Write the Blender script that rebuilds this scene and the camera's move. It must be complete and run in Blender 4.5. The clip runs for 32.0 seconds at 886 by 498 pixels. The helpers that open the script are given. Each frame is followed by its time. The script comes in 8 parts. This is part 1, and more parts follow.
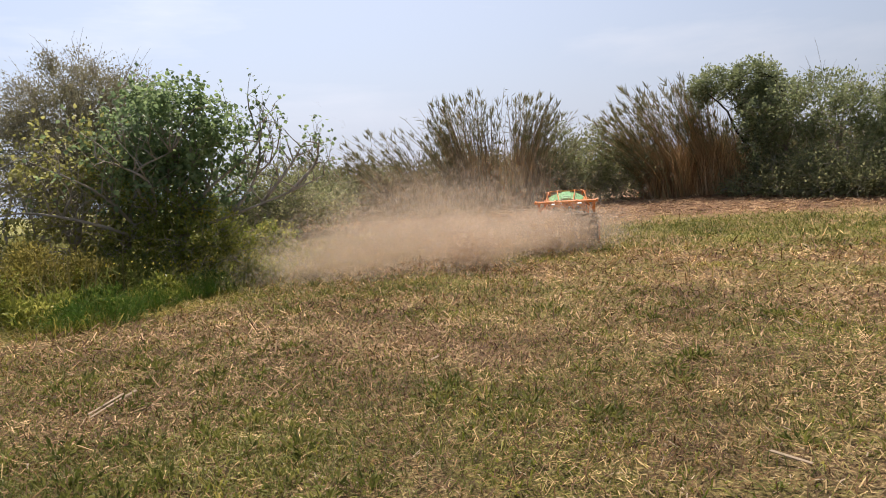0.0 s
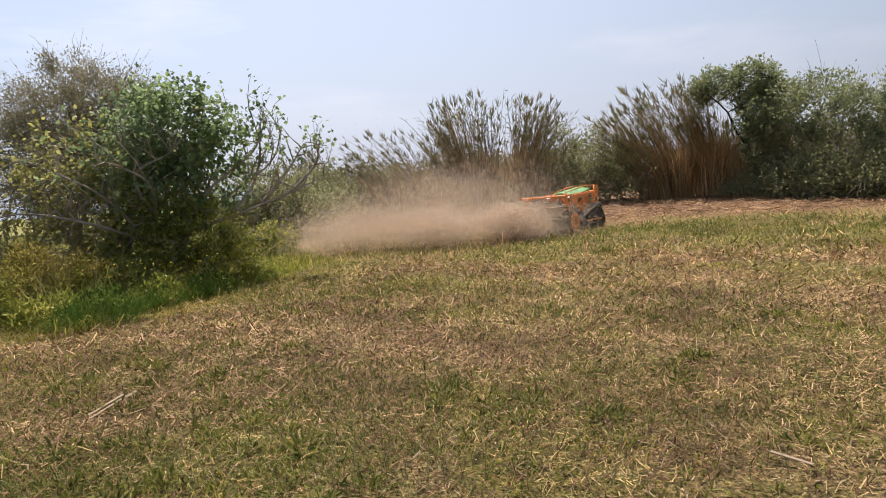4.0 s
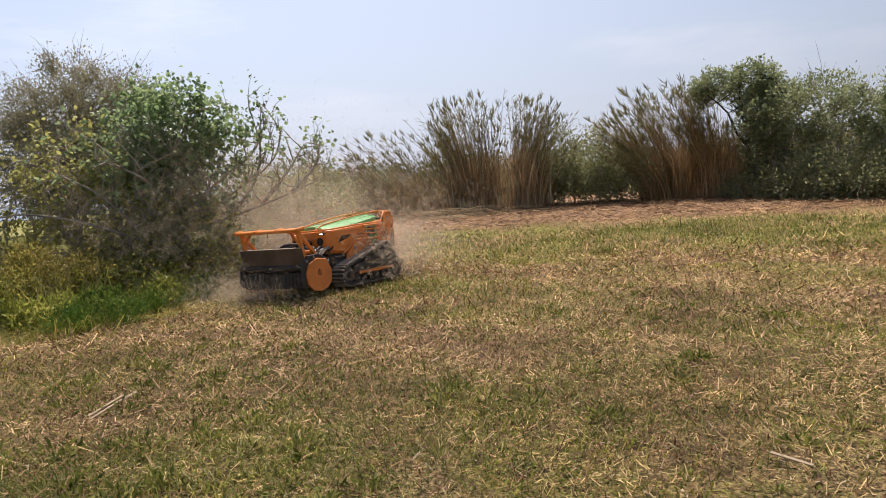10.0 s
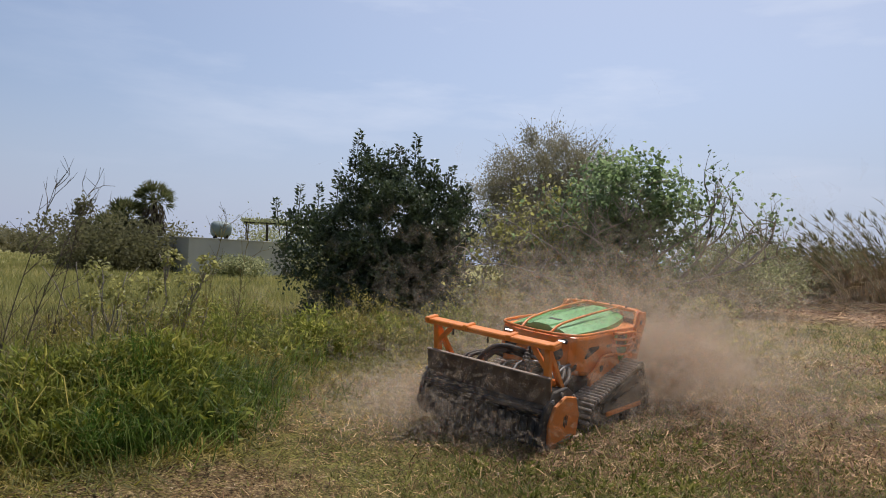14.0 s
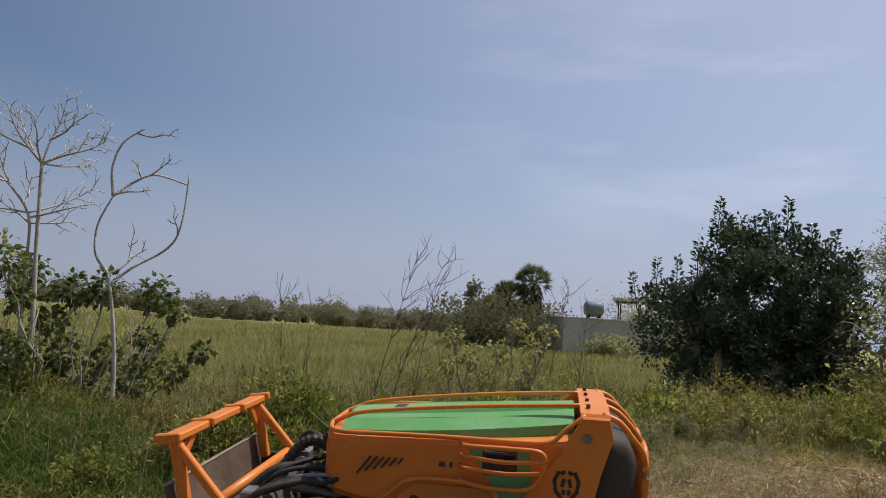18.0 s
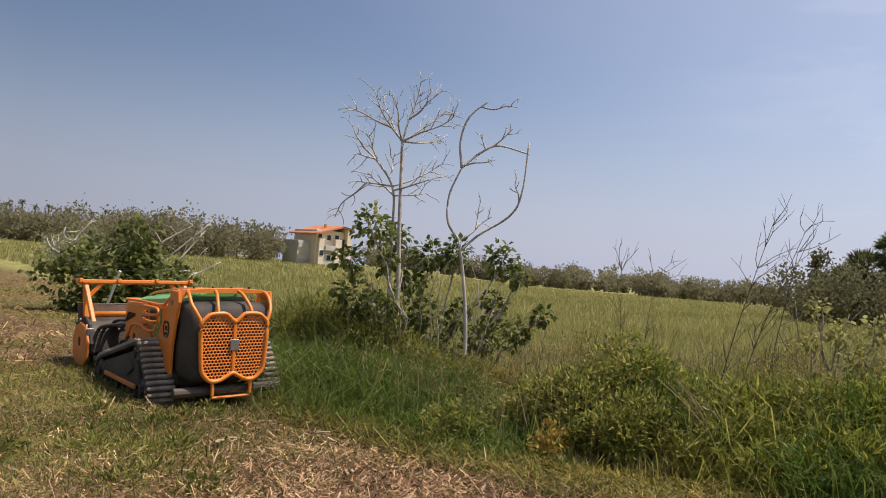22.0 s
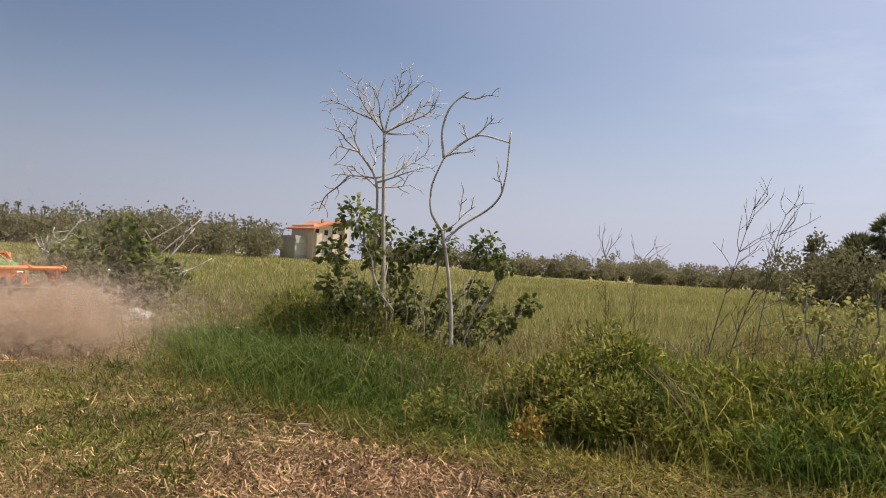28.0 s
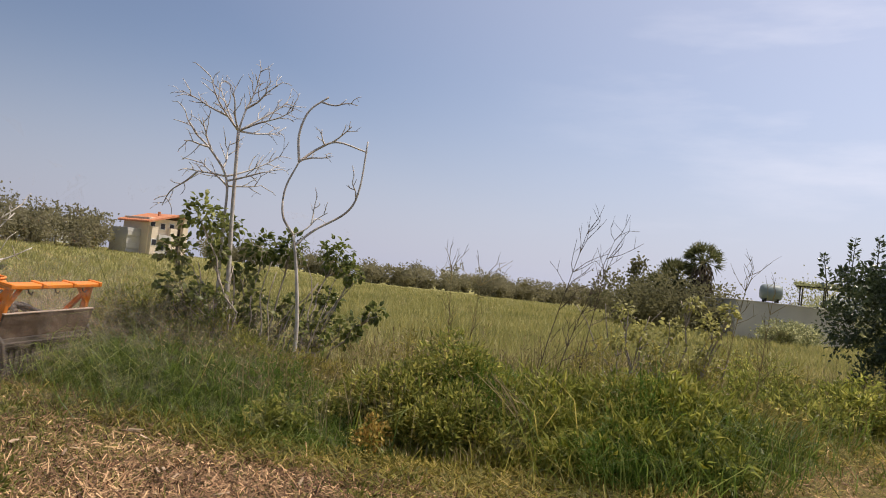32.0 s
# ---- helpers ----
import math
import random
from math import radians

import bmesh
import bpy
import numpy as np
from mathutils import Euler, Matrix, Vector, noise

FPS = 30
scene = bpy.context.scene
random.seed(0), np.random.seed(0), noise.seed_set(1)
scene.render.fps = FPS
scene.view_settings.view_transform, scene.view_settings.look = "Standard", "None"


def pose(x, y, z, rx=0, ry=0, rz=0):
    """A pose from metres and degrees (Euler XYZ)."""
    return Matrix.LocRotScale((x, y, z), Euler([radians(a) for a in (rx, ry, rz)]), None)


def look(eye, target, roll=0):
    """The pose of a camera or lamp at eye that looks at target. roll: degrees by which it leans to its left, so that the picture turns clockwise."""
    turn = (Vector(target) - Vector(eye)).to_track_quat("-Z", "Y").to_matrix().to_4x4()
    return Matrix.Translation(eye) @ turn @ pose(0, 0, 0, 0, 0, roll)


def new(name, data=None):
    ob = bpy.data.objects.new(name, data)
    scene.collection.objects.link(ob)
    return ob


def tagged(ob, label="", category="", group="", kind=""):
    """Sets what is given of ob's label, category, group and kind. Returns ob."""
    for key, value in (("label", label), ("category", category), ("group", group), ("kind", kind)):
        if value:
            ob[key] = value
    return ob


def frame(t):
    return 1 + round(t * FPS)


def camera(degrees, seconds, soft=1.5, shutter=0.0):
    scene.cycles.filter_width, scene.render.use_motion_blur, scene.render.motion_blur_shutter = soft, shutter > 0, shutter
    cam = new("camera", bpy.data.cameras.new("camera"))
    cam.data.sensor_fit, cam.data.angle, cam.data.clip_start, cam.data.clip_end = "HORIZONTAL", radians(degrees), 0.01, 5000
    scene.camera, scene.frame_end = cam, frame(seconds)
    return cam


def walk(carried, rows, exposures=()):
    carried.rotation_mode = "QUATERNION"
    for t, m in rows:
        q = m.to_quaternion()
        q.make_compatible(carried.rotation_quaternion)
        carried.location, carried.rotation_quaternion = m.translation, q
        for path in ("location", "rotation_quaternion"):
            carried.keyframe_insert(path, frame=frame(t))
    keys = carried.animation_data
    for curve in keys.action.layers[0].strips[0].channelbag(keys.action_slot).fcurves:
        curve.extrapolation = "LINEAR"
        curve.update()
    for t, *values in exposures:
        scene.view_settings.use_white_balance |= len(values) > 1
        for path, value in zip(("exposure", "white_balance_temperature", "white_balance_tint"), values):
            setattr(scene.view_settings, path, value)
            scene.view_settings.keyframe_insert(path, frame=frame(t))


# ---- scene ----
EXPO = ((0.0, 0.12, 6750, 14), (12.0, 0.12, 6750, 14), (13.0, -0.08, 6450, 12), (15.0, -0.42, 6200, 14), (17.5, -0.5, 6300, 14), (19.0, -0.42, 6300, 16), (20.0, -0.22, 6400, 17), (20.5, -0.12, 6500, 17), (23.0, -0.06, 6800, 17), (29.0, 0.0, 6950, 18), (32.0, 0.0, 6900, 18))
cam = camera(63.6, 32.0, soft=1.0)
walk(cam, [
    (0.0, pose(-0.000, -0.000, 1.600, 85.27, 3.84, 6.57)),
    (1.0, pose(-0.000, 0.000, 1.600, 85.27, 3.86, 6.58)),
    (2.0, pose(-0.000, 0.000, 1.600, 85.29, 3.87, 6.57)),
    (3.0, pose(0.000, 0.001, 1.600, 85.28, 3.89, 6.57)),
    (3.5, pose(0.000, 0.001, 1.600, 85.30, 3.85, 6.57)),
    (5.5, pose(0.000, -0.000, 1.600, 85.40, 3.84, 6.61)),
    (6.0, pose(0.000, -0.000, 1.600, 85.41, 3.85, 6.60)),
    (7.0, pose(0.000, -0.000, 1.600, 85.40, 3.85, 6.60)),
    (8.0, pose(-0.000, -0.000, 1.600, 85.40, 3.83, 6.61)),
    (9.0, pose(0.000, -0.000, 1.600, 85.39, 3.83, 6.61)),
    (10.0, pose(-0.000, -0.000, 1.600, 85.39, 3.81, 6.60)),
    (11.0, pose(-0.000, -0.000, 1.600, 85.39, 3.81, 6.60)),
    (11.5, pose(-0.000, -0.000, 1.600, 85.40, 3.78, 6.62)),
    (12.0, pose(-0.004, -0.011, 1.607, 85.56, 3.40, 7.58)),
    (12.5, pose(-0.224, 0.002, 1.718, 88.34, -2.22, 17.84)),
    (13.0, pose(-0.238, -0.219, 1.800, 88.23, -2.27, 32.05)),
    (13.5, pose(-0.145, -0.367, 1.724, 89.54, -1.97, 38.00)),
    (14.0, pose(-0.028, -0.484, 1.642, 91.13, -2.52, 40.31)),
    (14.5, pose(0.083, -0.593, 1.566, 92.42, -4.84, 42.86)),
    (15.0, pose(0.157, -0.627, 1.517, 93.14, -3.82, 47.51)),
    (15.5, pose(0.173, -0.484, 1.484, 94.40, -1.92, 53.93)),
    (17.5, pose(0.156, 0.011, 1.531, 95.95, -3.95, 67.89)),
    (18.0, pose(0.140, 0.011, 1.515, 96.11, -3.38, 69.98)),
    (18.5, pose(0.138, 0.001, 1.467, 95.90, -3.11, 73.53)),
    (19.0, pose(-0.060, -0.117, 1.472, 93.59, -2.16, 86.29)),
    (19.5, pose(-0.069, -0.185, 1.452, 92.38, 0.36, 96.87)),
    (20.0, pose(-0.078, -0.212, 1.453, 91.99, -2.18, 97.57)),
    (20.5, pose(-0.080, -0.222, 1.455, 92.37, -4.35, 96.06)),
    (21.0, pose(-0.091, -0.226, 1.458, 91.89, -3.46, 95.74)),
    (21.5, pose(-0.092, -0.230, 1.458, 92.00, -4.60, 95.32)),
    (22.0, pose(-0.081, -0.218, 1.458, 91.92, -4.57, 95.07)),
    (22.5, pose(-0.104, -0.220, 1.460, 92.08, -3.70, 94.97)),
    (23.0, pose(-0.083, -0.217, 1.454, 92.05, -4.12, 95.29)),
    (23.5, pose(-0.078, -0.219, 1.452, 92.15, -3.22, 96.21)),
    (24.0, pose(-0.075, -0.215, 1.451, 91.92, -3.21, 95.61)),
    (24.5, pose(-0.075, -0.228, 1.452, 91.78, -3.98, 96.57)),
    (25.0, pose(-0.073, -0.226, 1.449, 91.65, -3.44, 96.83)),
    (25.5, pose(-0.099, -0.222, 1.447, 91.56, -3.34, 96.07)),
    (26.0, pose(-0.123, -0.210, 1.448, 91.23, -2.95, 94.80)),
    (26.5, pose(-0.121, -0.213, 1.443, 91.19, -2.94, 94.76)),
    (28.5, pose(-0.078, 0.036, 1.448, 91.50, -3.78, 95.32)),
    (29.0, pose(-0.034, 0.076, 1.435, 91.44, -5.26, 95.22)),
    (29.5, pose(-0.032, 0.120, 1.439, 91.84, -3.50, 93.07)),
    (30.0, pose(-0.031, 0.119, 1.443, 92.04, -3.99, 91.55)),
    (30.5, pose(-0.018, 0.096, 1.455, 92.44, -4.76, 87.58)),
    (31.0, pose(0.027, 0.017, 1.463, 92.96, -7.24, 83.25)),
    (31.5, pose(0.013, -0.070, 1.458, 92.14, -6.31, 82.54)),
    (32.0, pose(0.019, -0.082, 1.467, 92.87, -6.23, 82.60)),
], exposures=EXPO)

scene.cycles.transparent_max_bounces = 64

# ---- world, sun ----
SUN_YAW, SUN_EL = 8.0, 63.0
world = bpy.data.worlds.new("world")
scene.world = world
world.use_nodes = True
wn, wl = world.node_tree.nodes, world.node_tree.links
wn.clear()
w_out, w_bg = wn.new("ShaderNodeOutputWorld"), wn.new("ShaderNodeBackground")
sky = wn.new("ShaderNodeTexSky")
sky.sky_type, sky.sun_disc = "NISHITA", False
sky.sun_elevation, sky.sun_rotation = radians(SUN_EL), radians(-SUN_YAW)
sky.air_density, sky.dust_density, sky.ozone_density = 1.0, 2.2, 2.5
w_bg.inputs["Strength"].default_value = 0.125
# thin cirrus over the whole sky
w_tc, w_map, w_noise = wn.new("ShaderNodeTexCoord"), wn.new("ShaderNodeMapping"), wn.new("ShaderNodeTexNoise")
w_map.inputs["Scale"].default_value = (1.2, 1.2, 5.5)
w_map.inputs["Location"].default_value = (0.35, 0.2, 0.0)
w_noise.inputs["Scale"].default_value, w_noise.inputs["Detail"].default_value, w_noise.inputs["Roughness"].default_value = 2.2, 7, 0.55
w_ramp, w_mix = wn.new("ShaderNodeValToRGB"), wn.new("ShaderNodeMixRGB")
w_ramp.color_ramp.elements[0].position, w_ramp.color_ramp.elements[1].position = 0.5, 0.82
w_ramp.color_ramp.elements[0].color, w_ramp.color_ramp.elements[1].color = (0.0, 0.0, 0.0, 1), (0.75, 0.75, 0.75, 1)
w_mix.inputs["Color2"].default_value = (7.4, 7.7, 8.2, 1)
wl.new(w_tc.outputs["Generated"], w_map.inputs["Vector"])
wl.new(w_map.outputs["Vector"], w_noise.inputs["Vector"])
wl.new(w_noise.outputs["Fac"], w_ramp.inputs["Fac"])
w_sep, w_north, w_fac = wn.new("ShaderNodeSeparateXYZ"), wn.new("ShaderNodeMapRange"), wn.new("ShaderNodeMath")
w_north.inputs["From Min"].default_value, w_north.inputs["From Max"].default_value = 0.15, 0.75
w_fac.operation = "MULTIPLY"
wl.new(w_tc.outputs["Generated"], w_sep.inputs["Vector"])
wl.new(w_sep.outputs["Y"], w_north.inputs["Value"])
wl.new(w_ramp.outputs["Color"], w_fac.inputs[0])
wl.new(w_north.outputs["Result"], w_fac.inputs[1])
wl.new(w_fac.outputs[0], w_mix.inputs["Fac"])
wl.new(sky.outputs["Color"], w_mix.inputs["Color1"])
w_haze, w_low = wn.new("ShaderNodeMixRGB"), wn.new("ShaderNodeMapRange")
w_low.inputs["From Min"].default_value, w_low.inputs["From Max"].default_value = -0.02, 0.3
w_low.inputs["To Min"].default_value, w_low.inputs["To Max"].default_value = 0.85, 0.0
w_low.interpolation_type = "SMOOTHSTEP"
w_haze.inputs["Color2"].default_value = (4.1, 4.6, 5.85, 1)
wl.new(w_sep.outputs["Z"], w_low.inputs["Value"])
wl.new(w_low.outputs["Result"], w_haze.inputs["Fac"])
w_dot, w_near, w_veil = wn.new("ShaderNodeVectorMath"), wn.new("ShaderNodeMapRange"), wn.new("ShaderNodeMixRGB")
w_dot.operation = "DOT_PRODUCT"
w_dot.inputs[1].default_value = (-math.sin(radians(SUN_YAW)) * math.cos(radians(SUN_EL)), math.cos(radians(SUN_YAW)) * math.cos(radians(SUN_EL)), math.sin(radians(SUN_EL)))
w_near.inputs["From Min"].default_value, w_near.inputs["From Max"].default_value = 0.25, 1.0
w_near.inputs["To Min"].default_value, w_near.inputs["To Max"].default_value = 0.0, 0.5
w_veil.inputs["Color2"].default_value = (6.8, 7.2, 8.0, 1)
wl.new(w_tc.outputs["Generated"], w_dot.inputs[0])
wl.new(w_dot.outputs["Value"], w_near.inputs["Value"])
wl.new(w_near.outputs["Result"], w_veil.inputs["Fac"])
wl.new(w_mix.outputs["Color"], w_veil.inputs["Color1"])
wl.new(w_veil.outputs["Color"], w_haze.inputs["Color1"])
w_side, w_gain = wn.new("ShaderNodeMapRange"), wn.new("ShaderNodeVectorMath")
w_side.inputs["From Min"].default_value, w_side.inputs["From Max"].default_value = 0.15, 1.0
w_side.inputs["To Min"].default_value, w_side.inputs["To Max"].default_value = 0.78, 1.16
w_gain.operation = "SCALE"
w_west = wn.new("ShaderNodeVectorMath")
w_west.operation = "DOT_PRODUCT"
w_west.inputs[1].default_value = (-0.7, 0.7, 0.0)
wl.new(w_tc.outputs["Generated"], w_west.inputs[0])
wl.new(w_west.outputs["Value"], w_side.inputs["Value"])
wl.new(w_haze.outputs["Color"], w_gain.inputs[0])
wl.new(w_side.outputs["Result"], w_gain.inputs["Scale"])
wl.new(w_gain.outputs["Vector"], w_bg.inputs["Color"])
wl.new(w_bg.outputs["Background"], w_out.inputs["Surface"])
sun_dir = Vector((-math.sin(radians(SUN_YAW)) * math.cos(radians(SUN_EL)), math.cos(radians(SUN_YAW)) * math.cos(radians(SUN_EL)), math.sin(radians(SUN_EL))))
sun = new("sun", bpy.data.lights.new("sun", "SUN"))
sun.data.energy, sun.data.angle, sun.data.color = 4.8, radians(0.6), (1.0, 0.95, 0.87)
sun.matrix_world = look(sun_dir * 80, (0, 0, 0))


# ---- materials ----
def material(name, c1, c2, rough=0.8, scale=6.0, fine=60.0, bump=0.15, metal=0.0, island=0.0, sheen=0.0, through_light=0.0, spec=0.3, c3=None, coord="Object", mottled=False):
    """Two colours mixed by coarse and fine noise, with relief; island: how far each loose piece differs; through_light: leaf-like translucency."""
    m = bpy.data.materials.new(name)
    m.use_nodes = True
    n, l = m.node_tree.nodes, m.node_tree.links
    b, out = n["Principled BSDF"], n["Material Output"]
    tc = n.new("ShaderNodeTexCoord")
    big, small = n.new("ShaderNodeTexNoise"), n.new("ShaderNodeTexNoise")
    big.inputs["Scale"].default_value, big.inputs["Detail"].default_value = scale, 3
    small.inputs["Scale"].default_value, small.inputs["Detail"].default_value = fine, 4
    for t in (big, small):
        l.new(tc.outputs[coord], t.inputs["Vector"])
    add = n.new("ShaderNodeMath")
    add.operation = "MULTIPLY_ADD"
    add.inputs[1].default_value = 0.45
    l.new(small.outputs["Fac"], add.inputs[0])
    fac = n.new("ShaderNodeMath")
    fac.operation = "MULTIPLY_ADD"
    fac.inputs[1].default_value, fac.inputs[2].default_value = 1.9, -0.85
    l.new(big.outputs["Fac"], fac.inputs[0])
    l.new(fac.outputs[0], add.inputs[2])
    last = add.outputs[0]
    if island:
        geo = n.new("ShaderNodeNewGeometry")
        isl = n.new("ShaderNodeMath")
        isl.operation = "MULTIPLY_ADD"
        isl.inputs[1].default_value = island
        l.new(geo.outputs["Random Per Island"], isl.inputs[0])
        off = n.new("ShaderNodeMath")
        off.operation = "ADD"
        off.inputs[1].default_value = -island / 2
        l.new(last, isl.inputs[2])
        l.new(isl.outputs[0], off.inputs[0])
        last = off.outputs[0]
    ramp = n.new("ShaderNodeValToRGB")
    ramp.color_ramp.elements[0].color, ramp.color_ramp.elements[1].color = (*c1, 1), (*c2, 1)
    if c3:
        e = ramp.color_ramp.elements.new(0.5)
        e.color = (*c2, 1)
        ramp.color_ramp.elements[2].color = (*c3, 1)
    l.new(last, ramp.inputs["Fac"])
    l.new(mottle(n, l, ramp.outputs["Color"]) if mottled else ramp.outputs["Color"], b.inputs["Base Color"])
    b.inputs["Roughness"].default_value, b.inputs["Metallic"].default_value = rough, metal
    b.inputs["Specular IOR Level"].default_value = spec
    if bump:
        bp = n.new("ShaderNodeBump")
        bp.inputs["Strength"].default_value, bp.inputs["Distance"].default_value = bump, 0.02
        l.new(small.outputs["Fac"], bp.inputs["Height"])
        l.new(bp.outputs["Normal"], b.inputs["Normal"])
    if through_light:
        tr, mx = n.new("ShaderNodeBsdfTranslucent"), n.new("ShaderNodeMixShader")
        mx.inputs["Fac"].default_value = through_light
        l.new(ramp.outputs["Color"], tr.inputs["Color"])
        l.new(b.outputs["BSDF"], mx.inputs[1])
        l.new(tr.outputs["BSDF"], mx.inputs[2])
        l.new(mx.outputs["Shader"], out.inputs["Surface"])
    return m


def mottle(n, l, colour, lo=0.5, hi=1.5, scale=5.0):
    """Darker clods and paler litter a hand or two across, the same over ground, blades and straw, paler as y grows;
    gives the changed colour.
    """
    tc, t, r, x = n.new("ShaderNodeTexCoord"), n.new("ShaderNodeTexNoise"), n.new("ShaderNodeMapRange"), n.new("ShaderNodeVectorMath")
    t.inputs["Scale"].default_value, t.inputs["Detail"].default_value, t.inputs["Roughness"].default_value = scale, 5, 0.72
    r.inputs["From Min"].default_value, r.inputs["From Max"].default_value = 0.34, 0.64
    r.inputs["To Min"].default_value, r.inputs["To Max"].default_value = lo, hi
    x.operation = "SCALE"
    # colour scale rises from 0.8 at y = 4 to 1.25 at y = 14
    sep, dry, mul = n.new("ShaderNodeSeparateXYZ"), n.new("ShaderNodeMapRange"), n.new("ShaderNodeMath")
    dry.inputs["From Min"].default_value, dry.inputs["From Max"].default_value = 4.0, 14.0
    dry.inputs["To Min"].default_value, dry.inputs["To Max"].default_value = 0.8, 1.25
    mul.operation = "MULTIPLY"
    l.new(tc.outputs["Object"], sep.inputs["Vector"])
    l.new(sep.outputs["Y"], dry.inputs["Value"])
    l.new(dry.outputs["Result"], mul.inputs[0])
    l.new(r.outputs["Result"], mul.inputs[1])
    l.new(tc.outputs["Object"], t.inputs["Vector"])
    l.new(t.outputs["Fac"], r.inputs["Value"])
    l.new(colour, x.inputs[0])
    l.new(mul.outputs[0], x.inputs["Scale"])
    return x.outputs["Vector"]


def ground_material():
    """Mown ground: red-brown chopped litter, dry straw and green regrowth in patches, bare soil and painted shade
    pockets between; beyond the bank a green field.
    """
    m = bpy.data.materials.new("mown_ground")
    m.use_nodes = True
    n, l = m.node_tree.nodes, m.node_tree.links
    b = n["Principled BSDF"]
    tc = n.new("ShaderNodeTexCoord")

    def noise_at(scale, detail, stretch=(1, 1, 1), rough=0.6):
        t, mp = n.new("ShaderNodeTexNoise"), n.new("ShaderNodeMapping")
        mp.inputs["Scale"].default_value = stretch
        t.inputs["Scale"].default_value, t.inputs["Detail"].default_value, t.inputs["Roughness"].default_value = scale, detail, rough
        l.new(tc.outputs["Object"], mp.inputs["Vector"])
        l.new(mp.outputs["Vector"], t.inputs["Vector"])
        return t.outputs["Fac"]

    def ramp(src, stops):
        r = n.new("ShaderNodeValToRGB")
        els = r.color_ramp.elements
        while len(els) < len(stops):
            els.new(0.5)
        for e, (p, c) in zip(els, stops):
            e.position, e.color = p, (*c, 1)
        l.new(src, r.inputs["Fac"])
        return r.outputs["Color"]

    def mix(fac, a, c):
        x = n.new("ShaderNodeMixRGB")
        l.new(fac, x.inputs["Fac"])
        l.new(a, x.inputs["Color1"])
        l.new(c, x.inputs["Color2"])
        return x.outputs["Color"]

    # lowest stops darkened: soil, plus shade between clumps put into the colour
    litter = ramp(noise_at(38, 6), [(0.37, (0.03, 0.019, 0.01)), (0.5, (0.18, 0.118, 0.058)), (0.66, (0.46, 0.34, 0.165))])
    green = ramp(noise_at(45, 6), [(0.37, (0.024, 0.023, 0.008)), (0.5, (0.15, 0.137, 0.036)), (0.68, (0.37, 0.31, 0.1))])
    patches = ramp(noise_at(0.55, 5, (1, 0.8, 1)), [(0.42, (0, 0, 0)), (0.56, (1, 1, 1))])
    mown = mix(patches, litter, green)
    field = ramp(noise_at(1.3, 8, (1, 1, 1), 0.7), [(0.3, (0.17, 0.16, 0.05)), (0.55, (0.29, 0.27, 0.1)), (0.78, (0.42, 0.37, 0.165))])
    att = n.new("ShaderNodeAttribute")
    att.attribute_name = "zone"
    sep = n.new("ShaderNodeSeparateColor")
    l.new(att.outputs["Color"], sep.inputs["Color"])
    reeds = ramp(noise_at(16, 7, (1, 2.5, 1)), [(0.3, (0.11, 0.056, 0.032)), (0.5, (0.26, 0.148, 0.085)), (0.72, (0.42, 0.285, 0.175))])
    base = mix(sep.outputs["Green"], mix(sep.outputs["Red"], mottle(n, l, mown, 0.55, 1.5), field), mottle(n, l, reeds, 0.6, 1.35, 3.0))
    l.new(base, b.inputs["Base Color"])
    b.inputs["Roughness"].default_value, b.inputs["Specular IOR Level"].default_value = 0.95, 0.1
    bp = n.new("ShaderNodeBump")
    bp.inputs["Strength"].default_value, bp.inputs["Distance"].default_value = 0.7, 0.04
    l.new(noise_at(30, 6), bp.inputs["Height"])
    l.new(bp.outputs["Normal"], b.inputs["Normal"])
    return m


def patch_blades(name, straw, green, dark):
    """Blades whose colour follows the same patches as the ground, each blade a little different."""
    m = bpy.data.materials.new(name)
    m.use_nodes = True
    n, l = m.node_tree.nodes, m.node_tree.links
    b, out = n["Principled BSDF"], n["Material Output"]
    tc, mp, t = n.new("ShaderNodeTexCoord"), n.new("ShaderNodeMapping"), n.new("ShaderNodeTexNoise")
    mp.inputs["Scale"].default_value = (1, 0.8, 1)
    t.inputs["Scale"].default_value, t.inputs["Detail"].default_value, t.inputs["Roughness"].default_value = 0.55, 5, 0.6
    l.new(tc.outputs["Object"], mp.inputs["Vector"])
    l.new(mp.outputs["Vector"], t.inputs["Vector"])
    geo, add, sc = n.new("ShaderNodeNewGeometry"), n.new("ShaderNodeMath"), n.new("ShaderNodeMath")
    sc.operation, sc.inputs[1].default_value, sc.inputs[2].default_value = "MULTIPLY_ADD", 0.26, -0.13
    l.new(geo.outputs["Random Per Island"], sc.inputs[0])
    l.new(t.outputs["Fac"], add.inputs[0])
    l.new(sc.outputs[0], add.inputs[1])
    r = n.new("ShaderNodeValToRGB")
    els = r.color_ramp.elements
    while len(els) < 4:
        els.new(0.5)
    for e, (p, c) in zip(els, ((0.36, dark), (0.44, straw), (0.53, green), (0.68, tuple(0.6 * x for x in green)))):
        e.position, e.color = p, (*c, 1)
    l.new(add.outputs[0], r.inputs["Fac"])
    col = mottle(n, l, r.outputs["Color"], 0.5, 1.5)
    l.new(col, b.inputs["Base Color"])
    b.inputs["Roughness"].default_value, b.inputs["Specular IOR Level"].default_value = 0.7, 0.25
    tr, mx = n.new("ShaderNodeBsdfTranslucent"), n.new("ShaderNodeMixShader")
    mx.inputs["Fac"].default_value = 0.3
    l.new(col, tr.inputs["Color"])
    l.new(b.outputs["BSDF"], mx.inputs[1])
    l.new(tr.outputs["BSDF"], mx.inputs[2])
    l.new(mx.outputs["Shader"], out.inputs["Surface"])
    return m


